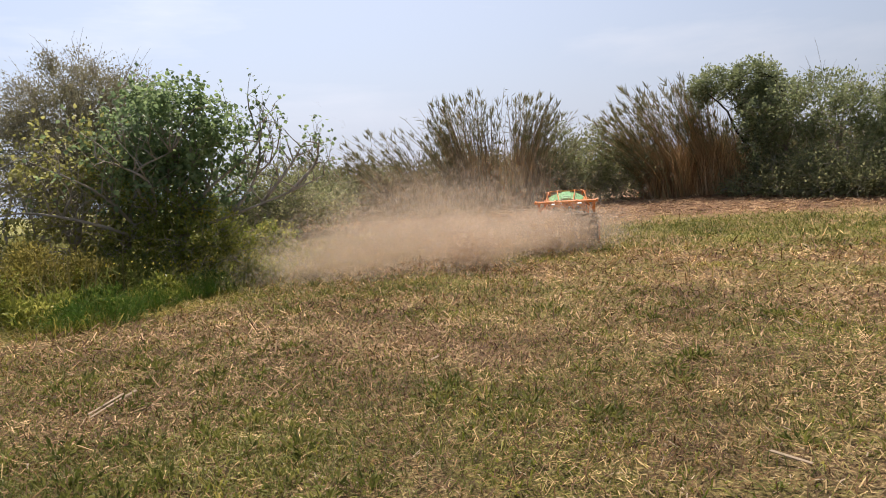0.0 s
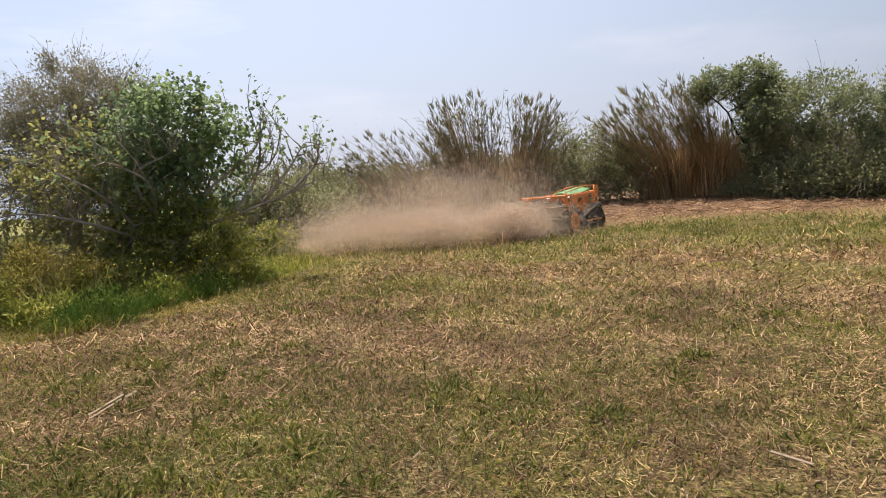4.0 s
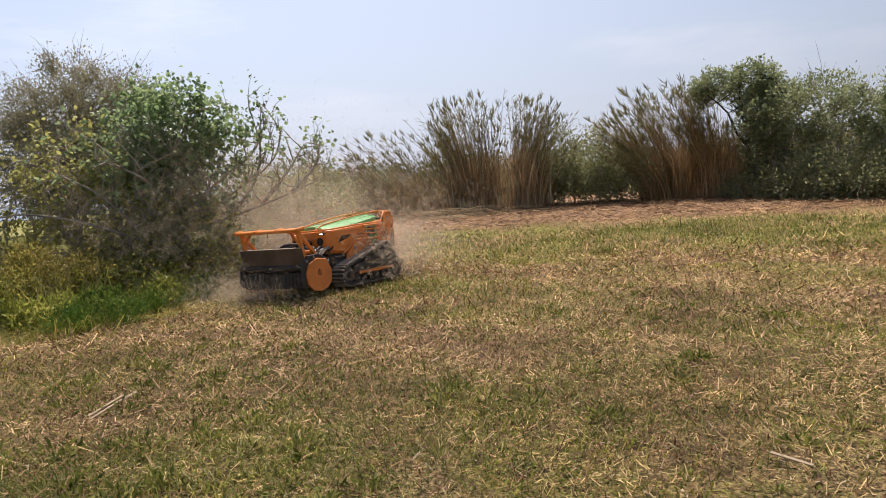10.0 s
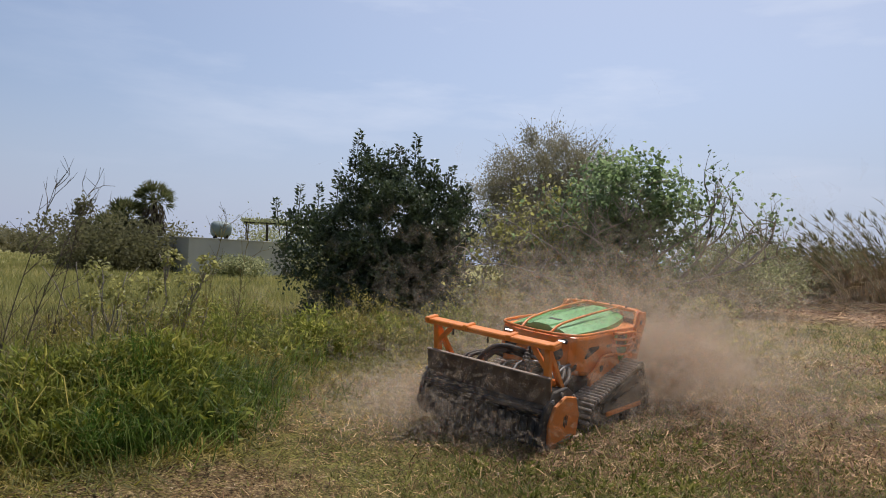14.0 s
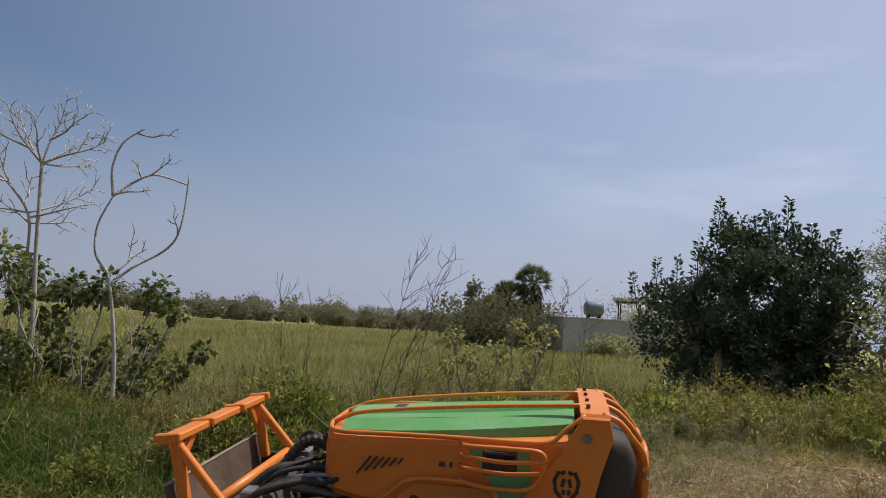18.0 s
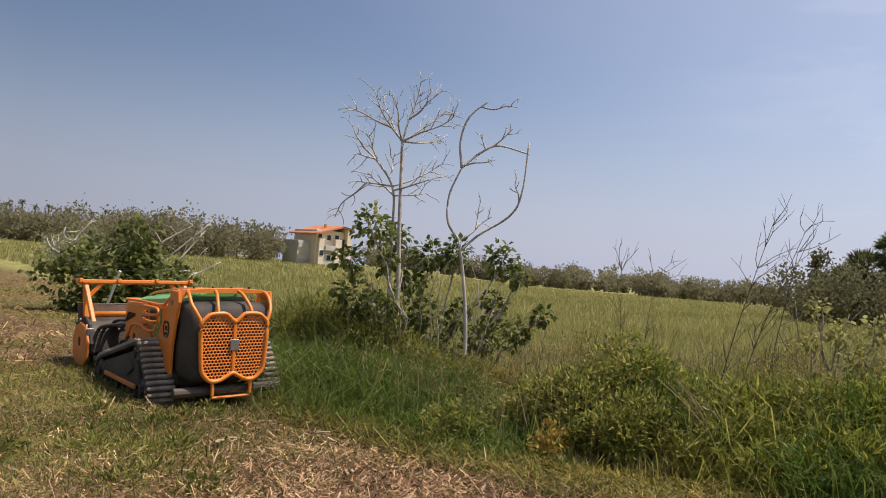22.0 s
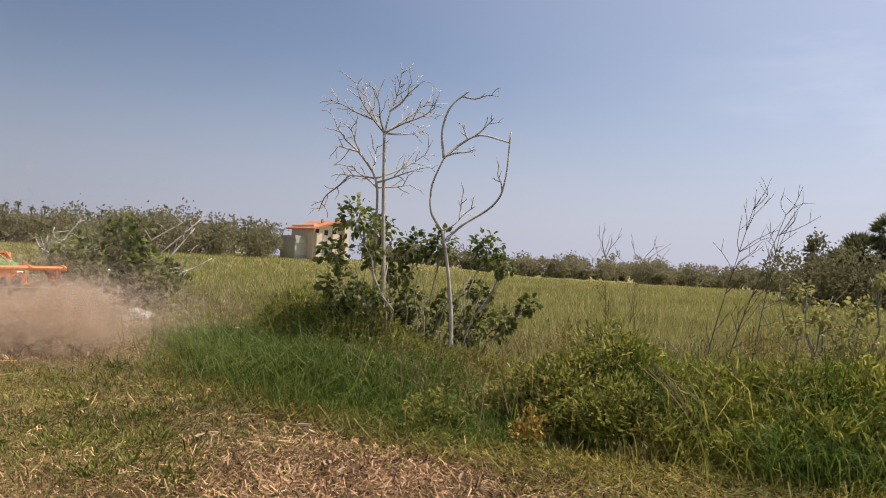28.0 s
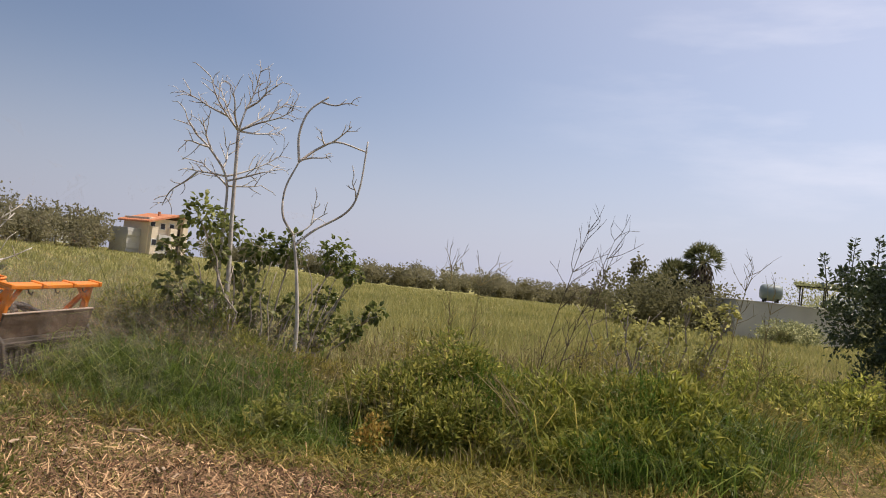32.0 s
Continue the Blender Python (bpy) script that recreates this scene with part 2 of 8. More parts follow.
M = {
    "ground": ground_material(),
    "blades": patch_blades("mown_grass", (0.37, 0.25, 0.088), (0.23, 0.218, 0.05), (0.27, 0.145, 0.064)),
    "chip": material("pale_chopped_wood", (0.34, 0.25, 0.16), (0.58, 0.45, 0.3), 0.8, 1.5, 40, 0.1, island=0.9),
    "straw": material("chopped_straw", (0.118, 0.0551, 0.0212), (0.308, 0.167, 0.0635), 0.75, 0.8, 30, 0, island=1.3, c3=(0.739, 0.514, 0.228), mottled=True),
    "tall": material("tall_grass", (0.138, 0.172, 0.0233), (0.312, 0.316, 0.0518), 0.55, 0.7, 20, 0, island=0.9, through_light=0.5, c3=(0.661, 0.53, 0.156), mottled=True),
    "dry": material("dry_grass", (0.187, 0.149, 0.0638), (0.363, 0.292, 0.132), 0.7, 0.7, 20, 0, island=0.9, through_light=0.3, c3=(0.55, 0.462, 0.253)),
    "wheat": material("field_grass", (0.249, 0.251, 0.0825), (0.381, 0.356, 0.13), 0.6, 0.25, 10, 0, island=0.6, through_light=0.35, c3=(0.556, 0.462, 0.214)),
    "lush": material("lush_grass", (0.075, 0.125, 0.02), (0.17, 0.245, 0.042), 0.45, 0.8, 20, 0, island=1.0, through_light=0.5, spec=0.4, c3=(0.36, 0.4, 0.11), mottled=True),
    "weed": material("weed_leaf", (0.23, 0.265, 0.0522), (0.414, 0.424, 0.0902), 0.45, 0.8, 20, 0, island=0.9, through_light=0.55, spec=0.4, c3=(0.69, 0.615, 0.18), mottled=True),
    "weed_olive": material("olive_weed_leaf", (0.235, 0.208, 0.0522), (0.414, 0.354, 0.095), 0.5, 0.8, 20, 0, island=0.9, through_light=0.5, c3=(0.672, 0.541, 0.209)),
    "weed_dark": material("dark_weed_leaf", (0.195, 0.224, 0.05), (0.364, 0.372, 0.085), 0.45, 0.8, 20, 0, island=0.9, through_light=0.55, spec=0.4, c3=(0.676, 0.578, 0.17), mottled=True),
    "fennel": material("fennel_fronds", (0.09, 0.171, 0.0252), (0.18, 0.297, 0.0468), 0.6, 0.8, 20, 0, island=0.6, through_light=0.5),
    "young_fig": material("young_fig_leaf", (0.283, 0.27, 0.0902), (0.45, 0.431, 0.142), 0.45, 0.9, 20, 0, island=0.8, through_light=0.55, spec=0.4, c3=(0.644, 0.592, 0.22)),
    "red_straw": material("red_brown_litter", (0.113, 0.0584, 0.0292), (0.308, 0.174, 0.0854), 0.8, 0.8, 30, 0, island=1.3, c3=(0.739, 0.494, 0.259)),
    "mulch": material("red_brown_mulch", (0.055, 0.03, 0.017), (0.17, 0.098, 0.052), 0.85, 0.8, 30, 0, island=1.3, c3=(0.44, 0.3, 0.165)),
    "regrowth": material("green_regrowth", (0.11, 0.128, 0.026), (0.235, 0.245, 0.055), 0.55, 0.8, 20, 0, island=1.1, through_light=0.4, c3=(0.45, 0.41, 0.125)),
    "swath": material("cut_grass_swath", (0.121, 0.119, 0.0182), (0.265, 0.232, 0.0399), 0.6, 0.8, 20, 0, island=1.0, through_light=0.35, c3=(0.508, 0.376, 0.102), mottled=True),
    "flower": material("yellow_petals", (0.6, 0.45, 0.02), (0.8, 0.65, 0.05), 0.6, 2, 20, 0),
    "yellowed": material("withered_yellow_leaf", (0.36, 0.22, 0.05), (0.6, 0.42, 0.1), 0.6, 2, 20, 0, island=0.8, through_light=0.4, c3=(0.72, 0.58, 0.22)),
    "carob": material("carob_leaf", (0.0593, 0.0811, 0.0364), (0.102, 0.134, 0.0582), 0.33, 1.0, 20, 0, island=0.7, through_light=0.2, spec=0.6, c3=(0.205, 0.251, 0.119)),
    "fig": material("fig_leaf", (0.173, 0.241, 0.112), (0.274, 0.359, 0.159), 0.42, 0.9, 20, 0, island=0.8, through_light=0.6, spec=0.45, c3=(0.406, 0.482, 0.237)),
    "figdark": material("fig_bush_leaf", (0.0887, 0.116, 0.031), (0.187, 0.211, 0.0546), 0.42, 0.9, 20, 0, island=0.7, through_light=0.5, c3=(0.457, 0.465, 0.15)),
    "willow": material("grey_green_leaf", (0.23, 0.22, 0.136), (0.355, 0.321, 0.2), 0.7, 0.6, 20, 0, island=0.6, through_light=0.45, c3=(0.489, 0.439, 0.32)),
    "rtree": material("glossy_green_leaf", (0.184, 0.216, 0.11), (0.304, 0.34, 0.165), 0.42, 0.6, 20, 0, island=0.9, through_light=0.6, spec=0.45, c3=(0.452, 0.474, 0.253)),
    "shrub": material("grey_green_shrub_leaf", (0.218, 0.236, 0.115), (0.368, 0.374, 0.184), 0.6, 0.6, 20, 0, island=0.9, through_light=0.6, c3=(0.575, 0.552, 0.299)),
    "far": material("far_foliage", (0.149, 0.144, 0.069), (0.207, 0.196, 0.098), 0.85, 0.08, 2, 0, island=0.4, through_light=0.45, c3=(0.247, 0.230, 0.121)),
    # paler than far: the distance haze is put into the leaf colour
    "haze_paled": material("haze_paled_far_foliage", (0.217, 0.202, 0.112), (0.271, 0.252, 0.149), 0.9, 0.08, 2, 0, island=0.35, through_light=0.5, c3=(0.317, 0.286, 0.176)),
    "palm": material("palm_frond", (0.116, 0.125, 0.048), (0.193, 0.213, 0.087), 0.6, 0.5, 10, 0, island=0.6, through_light=0.3, c3=(0.386, 0.309, 0.174)),
    "dead_frond": material("dead_palm_frond", (0.09, 0.07, 0.045), (0.17, 0.135, 0.09), 0.8, 0.5, 10, 0, island=0.8, through_light=0.2, c3=(0.26, 0.21, 0.14)),
    "reedleaf": material("reed_leaf", (0.158, 0.149, 0.0712), (0.284, 0.264, 0.128), 0.65, 0.5, 15, 0, island=0.8, through_light=0.4, c3=(0.452, 0.407, 0.237)),
    "cane": material("reed_cane", (0.277, 0.185, 0.098), (0.506, 0.357, 0.197), 0.6, 0.5, 30, 0.1, island=0.9, through_light=0.3, c3=(0.771, 0.616, 0.372)),
    "gold_cane": material("golden_reed_cane", (0.3, 0.185, 0.085), (0.5, 0.33, 0.16), 0.6, 0.5, 30, 0.1, island=0.9, through_light=0.4, c3=(0.75, 0.56, 0.33)),
    "bark": material("grey_bark", (0.274, 0.235, 0.185), (0.547, 0.47, 0.385), 0.85, 3, 40, 0.5),
    "dead": material("bleached_dead_wood", (0.363, 0.309, 0.254), (0.85, 0.818, 0.726), 0.7, 4, 50, 0.4),
    "stalk": material("grey_brown_stalk", (0.1, 0.075, 0.05), (0.2, 0.155, 0.105), 0.8, 3, 40, 0.2),
    "darkbark": material("dark_bark", (0.03, 0.025, 0.02), (0.085, 0.07, 0.05), 0.9, 3, 40, 0.5),
    "orange": material("orange_paint", (0.77, 0.218, 0.0264), (0.85, 0.295, 0.0432), 0.42, 1.6, 35, 0.05, spec=0.5),
    "dusty": material("dusty_orange_paint", (0.594, 0.19, 0.0403), (0.836, 0.27, 0.0517), 0.55, 2.5, 30, 0.08, spec=0.4),
    "green": material("green_plastic", (0.11, 0.36, 0.09), (0.26, 0.47, 0.21), 0.45, 2.5, 30, 0.03, spec=0.45),
    "black": material("black_plastic", (0.034, 0.03, 0.026), (0.1, 0.085, 0.068), 0.68, 2, 30, 0.08),
    "rubber": material("dusty_black_rubber", (0.045, 0.038, 0.03), (0.14, 0.115, 0.087), 0.8, 3, 40, 0.2),
    "lug": material("worn_rubber_lug", (0.2, 0.17, 0.14), (0.46, 0.41, 0.34), 0.8, 6, 50, 0.2),
    "steel": material("scuffed_steel", (0.2, 0.185, 0.17), (0.4, 0.375, 0.35), 0.5, 4, 50, 0.2, metal=0.6),
    "darksteel": material("dirty_dark_steel", (0.045, 0.038, 0.032), (0.15, 0.12, 0.095), 0.6, 3, 40, 0.25, metal=0.3),
    "rusty": material("rusty_brown_steel", (0.1, 0.068, 0.046), (0.24, 0.165, 0.115), 0.7, 3, 40, 0.25, metal=0.15),
    "worn": material("worn_tan_steel", (0.26, 0.2, 0.15), (0.4, 0.32, 0.25), 0.75, 4, 50, 0.2),
    "lamp": material("white_lamp_lens", (0.8, 0.8, 0.8), (0.85, 0.85, 0.85), 0.2, 5, 30, 0),
    "wall": material("sunlit_plaster", (0.68, 0.58, 0.44), (0.76, 0.66, 0.51), 0.85, 0.4, 8, 0.05),
    "grey_wall": material("pale_grey_render", (0.442, 0.429, 0.39), (0.572, 0.559, 0.507), 0.9, 0.5, 10, 0.05),
    "roof": material("orange_roof_tiles", (0.5, 0.2, 0.1), (0.62, 0.29, 0.16), 0.8, 1.0, 12, 0.2),
    "shadeglass": material("dark_window_glass", (0.02, 0.02, 0.025), (0.05, 0.05, 0.055), 0.15, 1, 8, 0),
    "tank": material("grey_plastic_tank", (0.2, 0.25, 0.24), (0.3, 0.34, 0.33), 0.5, 1.5, 20, 0.03),
    "stone": material("pale_weathered_stone", (0.336, 0.304, 0.264), (0.52, 0.488, 0.44), 0.85, 5, 40, 0.5),
    "dust": material("airborne_dust", (0.72, 0.585, 0.445), (0.79, 0.65, 0.505), 1.0, 1.5, 10, 0, spec=0.0, through_light=0.5),
    "haze": material("thin_dust", (0.72, 0.585, 0.445), (0.79, 0.65, 0.505), 1.0, 1.5, 10, 0, spec=0.0, through_light=0.5),
    "drift": material("drifting_dust", (0.72, 0.585, 0.445), (0.79, 0.65, 0.505), 1.0, 1.5, 10, 0, spec=0.0, through_light=0.5),
    "grain": material("dust_grain", (0.72, 0.585, 0.445), (0.79, 0.65, 0.505), 1.0, 1.5, 10, 0, spec=0.0, through_light=0.5),
    # blue of the air before the hills, painted as their base colour
    "hill": material("haze_painted_hill", (0.27, 0.33, 0.43), (0.31, 0.37, 0.47), 1.0, 0.01, 0.1, 0),
    "white": material("white_plaster", (0.7, 0.7, 0.68), (0.8, 0.8, 0.78), 0.8, 1, 10, 0),
}


M["lamp"].node_tree.nodes["Principled BSDF"].inputs["Emission Color"].default_value = (1.0, 0.97, 0.9, 1)
M["lamp"].node_tree.nodes["Principled BSDF"].inputs["Emission Strength"].default_value = 3.0


def thin_out(m, solid):
    """Let most of the light straight through."""
    n, l = m.node_tree.nodes, m.node_tree.links
    out = n["Material Output"]
    src = out.inputs["Surface"].links[0].from_socket
    clear, mx = n.new("ShaderNodeBsdfTransparent"), n.new("ShaderNodeMixShader")
    mx.inputs["Fac"].default_value = solid
    l.new(clear.outputs["BSDF"], mx.inputs[1])
    l.new(src, mx.inputs[2])
    l.new(mx.outputs["Shader"], out.inputs["Surface"])


thin_out(M["dust"], 0.13)
thin_out(M["drift"], 0.085)
thin_out(M["haze"], 0.03)
thin_out(M["grain"], 0.22)


# ---- mesh tools ----
class Shape:
    """Collects points and faces of one mesh."""

    def __init__(self):
        self.v, self.f, self.n = [], [], 0

    def add(self, verts, *faces):
        verts = np.asarray(verts, np.float32).reshape(-1, 3)
        for f in faces:
            f = np.asarray(f, np.int32)
            if f.size:
                self.f.append(f.reshape(-1, f.shape[-1]) + self.n)
        self.v.append(verts)
        self.n += len(verts)
        return self

    def mesh(self, name, mat, smooth=False):
        me = bpy.data.meshes.new(name)
        v = np.concatenate(self.v)
        loops = np.concatenate([f.ravel() for f in self.f])
        sizes = np.concatenate([np.full(len(f), f.shape[1], np.int32) for f in self.f])
        me.vertices.add(len(v))
        me.vertices.foreach_set("co", v.ravel())
        me.loops.add(len(loops))
        me.loops.foreach_set("vertex_index", loops)
        me.polygons.add(len(sizes))
        me.polygons.foreach_set("loop_start", np.concatenate([[0], np.cumsum(sizes)[:-1]]).astype(np.int32))
        me.polygons.foreach_set("loop_total", sizes)
        me.polygons.foreach_set("use_smooth", np.full(len(sizes), smooth))
        me.update(calc_edges=True)
        me.materials.append(mat)
        return me


JOINED = ("crown", "foliage", "stem_tangle", "cane_mass", "dry_cane_mass", "reed_leaves", "grain_cloud", "fallen_cane_mass", "fronds", "vine", "spray", "flake_cloud", "flowers", "tip_leaves", "straw_tangle", "undergrowth")


def part(name, shape, mat, parent=None, label="", smooth=False, at=None):
    me = shape if isinstance(shape, bpy.types.Mesh) else shape.mesh(name, M[mat], smooth)
    ob = new(name, me)
    if parent:
        ob.parent = parent
    if at is not None:
        ob.matrix_basis = at
    if label:
        tagged(ob, label)
    if name in JOINED:
        tagged(ob, kind="stuff")
    return ob


def empty(name, at, label, category, group="", kind=""):
    ob = new(name)
    ob.empty_display_size = 0.2
    ob.matrix_basis = at
    return tagged(ob, label, category, group, kind)


def unit(a):
    return a / (np.linalg.norm(a, axis=-1, keepdims=True) + 1e-9)


def tube(sh, pts, rad, n=6):
    """A round bar along pts; rad: one radius or one for each point."""
    pts = np.asarray(pts, float)
    k = len(pts)
    rad = np.broadcast_to(np.asarray(rad, float), (k,))
    d = unit(np.gradient(pts, axis=0))
    ref = np.array([0.0, 0.0, 1.0]) if abs(d[0][2]) < 0.9 else np.array([1.0, 0.0, 0.0])
    u = unit(np.cross(d, ref))
    w = np.cross(d, u)
    a = np.linspace(0, 2 * np.pi, n, endpoint=False)
    v = pts[:, None] + rad[:, None, None] * (np.cos(a)[None, :, None] * u[:, None] + np.sin(a)[None, :, None] * w[:, None])
    i = np.arange(k - 1)[:, None] * n
    j = np.arange(n)[None, :]
    jn = (j + 1) % n
    q = np.stack([i + j, i + jn, i + n + jn, i + n + j], -1).reshape(-1, 4)
    sh.add(v.reshape(-1, 3), q, np.arange(n)[::-1][None], (k - 1) * n + np.arange(n)[None])
    return sh


def smooth_path(pts, k=8):
    """A rounded way through a few points."""
    p = np.asarray(pts, float)
    p = np.concatenate([[2 * p[0] - p[1]], p, [2 * p[-1] - p[-2]]])
    out = []
    for a, b, c, d in zip(p, p[1:], p[2:], p[3:]):
        for t in np.linspace(0, 1, k, endpoint=False):
            out.append(0.5 * (2 * b + (c - a) * t + (2 * a - 5 * b + 4 * c - d) * t * t + (3 * b - a - 3 * c + d) * t ** 3))
    out.append(p[-2])
    return np.array(out)


def box(sh, centre, size, bevel=0.01, turn=None):
    """A box with chamfered edges."""
    h = np.asarray(size, float) / 2
    b = min(bevel, h.min() * 0.6)
    v, idx = [], {}
    for sx in (-1, 1):
        for sy in (-1, 1):
            for sz in (-1, 1):
                s = np.array([sx, sy, sz])
                for ax in range(3):
                    p = s * (h - b)
                    p[ax] = s[ax] * h[ax]
                    idx[(sx, sy, sz, ax)] = len(v)
                    v.append(p)
    quads, tris = [], []
    for ax in range(3):
        o = [a for a in range(3) if a != ax]
        for s in (-1, 1):
            ring = []
            for a, c in ((-1, -1), (1, -1), (1, 1), (-1, 1)):
                k = [0, 0, 0]
                k[ax], k[o[0]], k[o[1]] = s, a, c
                ring.append(idx[(*k, ax)])
            quads.append(ring if (s > 0) == (ax != 1) else ring[::-1])
        for a in (-1, 1):
            for c in (-1, 1):
                k0, k1 = [0, 0, 0], [0, 0, 0]
                k0[ax], k1[ax] = -1, 1
                for k in (k0, k1):
                    k[o[0]], k[o[1]] = a, c
                quads.append([idx[(*k0, o[0])], idx[(*k1, o[0])], idx[(*k1, o[1])], idx[(*k0, o[1])]])
    for sx in (-1, 1):
        for sy in (-1, 1):
            for sz in (-1, 1):
                tris.append([idx[(sx, sy, sz, a)] for a in range(3)])
    v = np.array(v)
    if turn is not None:
        v = v @ np.array(Euler([radians(a) for a in turn]).to_matrix()).T
    return sh.add(v + np.asarray(centre, float), quads, tris)


def slab(sh, outline, y0, y1, bevel=0.0):
    """A plate: an outline of (x, z) points drawn out from y0 to y1."""
    o = np.asarray(outline, float)
    n = len(o)
    c = o.mean(0)
    rings = [(o, y0), (o, y1)]
    if bevel:
        inner = c + (o - c) * (1 - bevel / np.maximum(np.linalg.norm(o - c, axis=1, keepdims=True), 1e-3))
        s = np.sign(y1 - y0)
        rings = [(inner, y0), (o, y0 + s * bevel), (o, y1 - s * bevel), (inner, y1)]
    v = np.concatenate([np.stack([r[:, 0], np.full(n, y), r[:, 1]], -1) for r, y in rings])
    j = np.arange(n)
    q = [np.stack([k * n + j, k * n + (j + 1) % n, (k + 1) * n + (j + 1) % n, (k + 1) * n + j], -1) for k in range(len(rings) - 1)]
    return sh.add(v, np.concatenate(q), j[::-1][None], (len(rings) - 1) * n + j[None])


def loft(sh, rings, closed=True, caps=True):
    """Skin over rings of equal count."""
    r = np.asarray(rings, float)
    k, n = r.shape[:2]
    i = np.arange(k - 1)[:, None] * n
    j = np.arange(n if closed else n - 1)[None, :]
    jn = (j + 1) % n
    q = np.stack([i + j, i + jn, i + n + jn, i + n + j], -1).reshape(-1, 4)
    f = [q]
    if caps and closed:
        f += [np.arange(n)[::-1][None], (k - 1) * n + np.arange(n)[None]]
    return sh.add(r.reshape(-1, 3), *f)


def leaves(sh, rng, pos, way, size, width=0.45, fold=0.25):
    """Small folded leaves: base, two sides, tip."""
    n = len(pos)
    way = unit(way)
    side = unit(np.cross(way, rng.normal(size=(n, 3))))
    up = np.cross(side, way)
    s = np.asarray(size, float).reshape(-1, 1) * np.ones((n, 1))
    mid = pos + way * s * 0.45
    v = np.stack([pos, mid + side * s * width * 0.5 + up * s * fold * 0.3, pos + way * s - up * s * fold * 0.4, mid - side * s * width * 0.5 + up * s * fold * 0.3], 1)
    i = np.arange(n)[:, None] * 4
    sh.add(v.reshape(-1, 3), np.concatenate([i + [[0, 1, 2]], i + [[0, 2, 3]]]))
    return sh


def palmate(sh, rng, pos, way, size):
    """Broad lobed leaves: a stalk end, five lobes with notches between, cupped."""
    n = len(pos)
    way = unit(way)
    side = unit(np.cross(way, rng.normal(size=(n, 3)) + np.array([0, 0, 1.5])))
    up = np.cross(side, way)
    s = np.asarray(size, float).reshape(-1, 1)
    prof = ((0, 0), (0.1, 0.24), (0.34, 0.3), (0.55, 0.36), (0.72, 0.24), (1.0, 0.0), (0.72, -0.24), (0.55, -0.36), (0.34, -0.3), (0.1, -0.24))
    v = np.stack([pos + way * s * a + side * s * b + up * s * (0.35 * abs(b) - 0.25 * a * a) for a, b in prof], 1)
    i = np.arange(n)[:, None] * 10
    tri = np.concatenate([i + [[0, 1, 2]], i + [[2, 3, 4]], i + [[4, 5, 6]], i + [[6, 7, 8]], i + [[8, 9, 0]], i + [[0, 2, 8]], i + [[2, 4, 6]], i + [[2, 6, 8]]])
    sh.add(v.reshape(-1, 3), tri)
    return sh


def blades(sh, rng, pos, height, width, lean):
    """Grass blades, each bent once: two below, two half way, one tip."""
    n = len(pos)
    h = np.asarray(height, float).reshape(-1, 1) * np.ones((n, 1))
    a = rng.uniform(0, 2 * np.pi, n)
    d = np.stack([np.cos(a), np.sin(a), np.zeros(n)], -1)
    b = rng.uniform(0, 2 * np.pi, n)
    s = np.stack([np.cos(b), np.sin(b), np.zeros(n)], -1) * (np.asarray(width, float).reshape(-1, 1) * 0.5)
    ln = np.asarray(lean, float).reshape(-1, 1) * rng.uniform(0.3, 1.3, (n, 1))
    up = np.array([0, 0, 1.0])
    m = pos + up * h * 0.6 + d * h * ln * 0.35
    t = pos + up * h * (1 - 0.35 * ln) + d * h * ln
    v = np.stack([pos - s, pos + s, m + s * 0.8, m - s * 0.8, t], 1)
    i = np.arange(n)[:, None] * 5
    sh.add(v.reshape(-1, 3), i + [[0, 1, 2, 3]], i + [[3, 2, 4]])
    return sh


def spikes(sh, rng, pos, height, width, lean):
    """Short blades of one face each."""
    n = len(pos)
    h = np.asarray(height, float).reshape(-1, 1) * np.ones((n, 1))
    a, q = rng.uniform(0, 2 * np.pi, n), rng.uniform(0, 2 * np.pi, n)
    d = np.stack([np.cos(a), np.sin(a), np.zeros(n)], -1) * np.asarray(lean, float).reshape(-1, 1)
    s = np.stack([np.cos(q), np.sin(q), np.zeros(n)], -1) * (np.asarray(width, float).reshape(-1, 1) * 0.6)
    t = pos + h * (unit(d + np.array([0, 0, 1.0])))
    sh.add(np.stack([pos - s, pos + s, t], 1).reshape(-1, 3), np.arange(n)[:, None] * 3 + [[0, 1, 2]])
    return sh


def lying(sh, rng, pos, length, width, tilt=0.25):
    """Flat stalks lying about."""
    n = len(pos)
    a = rng.uniform(0, 2 * np.pi, n)
    e = rng.normal(0, tilt, n)
    d = np.stack([np.cos(a) * np.cos(e), np.sin(a) * np.cos(e), np.sin(e)], -1) * (np.asarray(length).reshape(-1, 1) / 2)
    s = np.stack([-np.sin(a), np.cos(a), rng.normal(0, 0.3, n)], -1) * (np.asarray(width).reshape(-1, 1) / 2)
    p = pos + np.array([0, 0, 1.0]) * (np.abs(d[:, 2:]) + 0.006)
    v = np.stack([p - d - s, p + d - s * 0.7, p + d + s * 0.7, p - d + s], 1)
    sh.add(v.reshape(-1, 3), np.arange(n)[:, None] * 4 + [[0, 1, 2, 3]])
    return sh


# ---- the lie of the land ----
def rise(x, y):
    """Height of the ground: level near by, a slow rise to the reed bed and across the far field."""
    x, y = np.asarray(x, float), np.asarray(y, float)
    h = 0.0016 * np.clip(y - 9, 0, 22) ** 2
    h = h * np.clip((40 + x) / 30, 0, 1) - 0.11 * np.exp(-(((x + 6.2) / 2.6) ** 2) - ((y + 1.2) / 3.2) ** 2)
    return h + 1.2 * np.clip((-x - 25) / 90, 0, 1.3) * np.clip((5 - y) / 30, 0, 1)


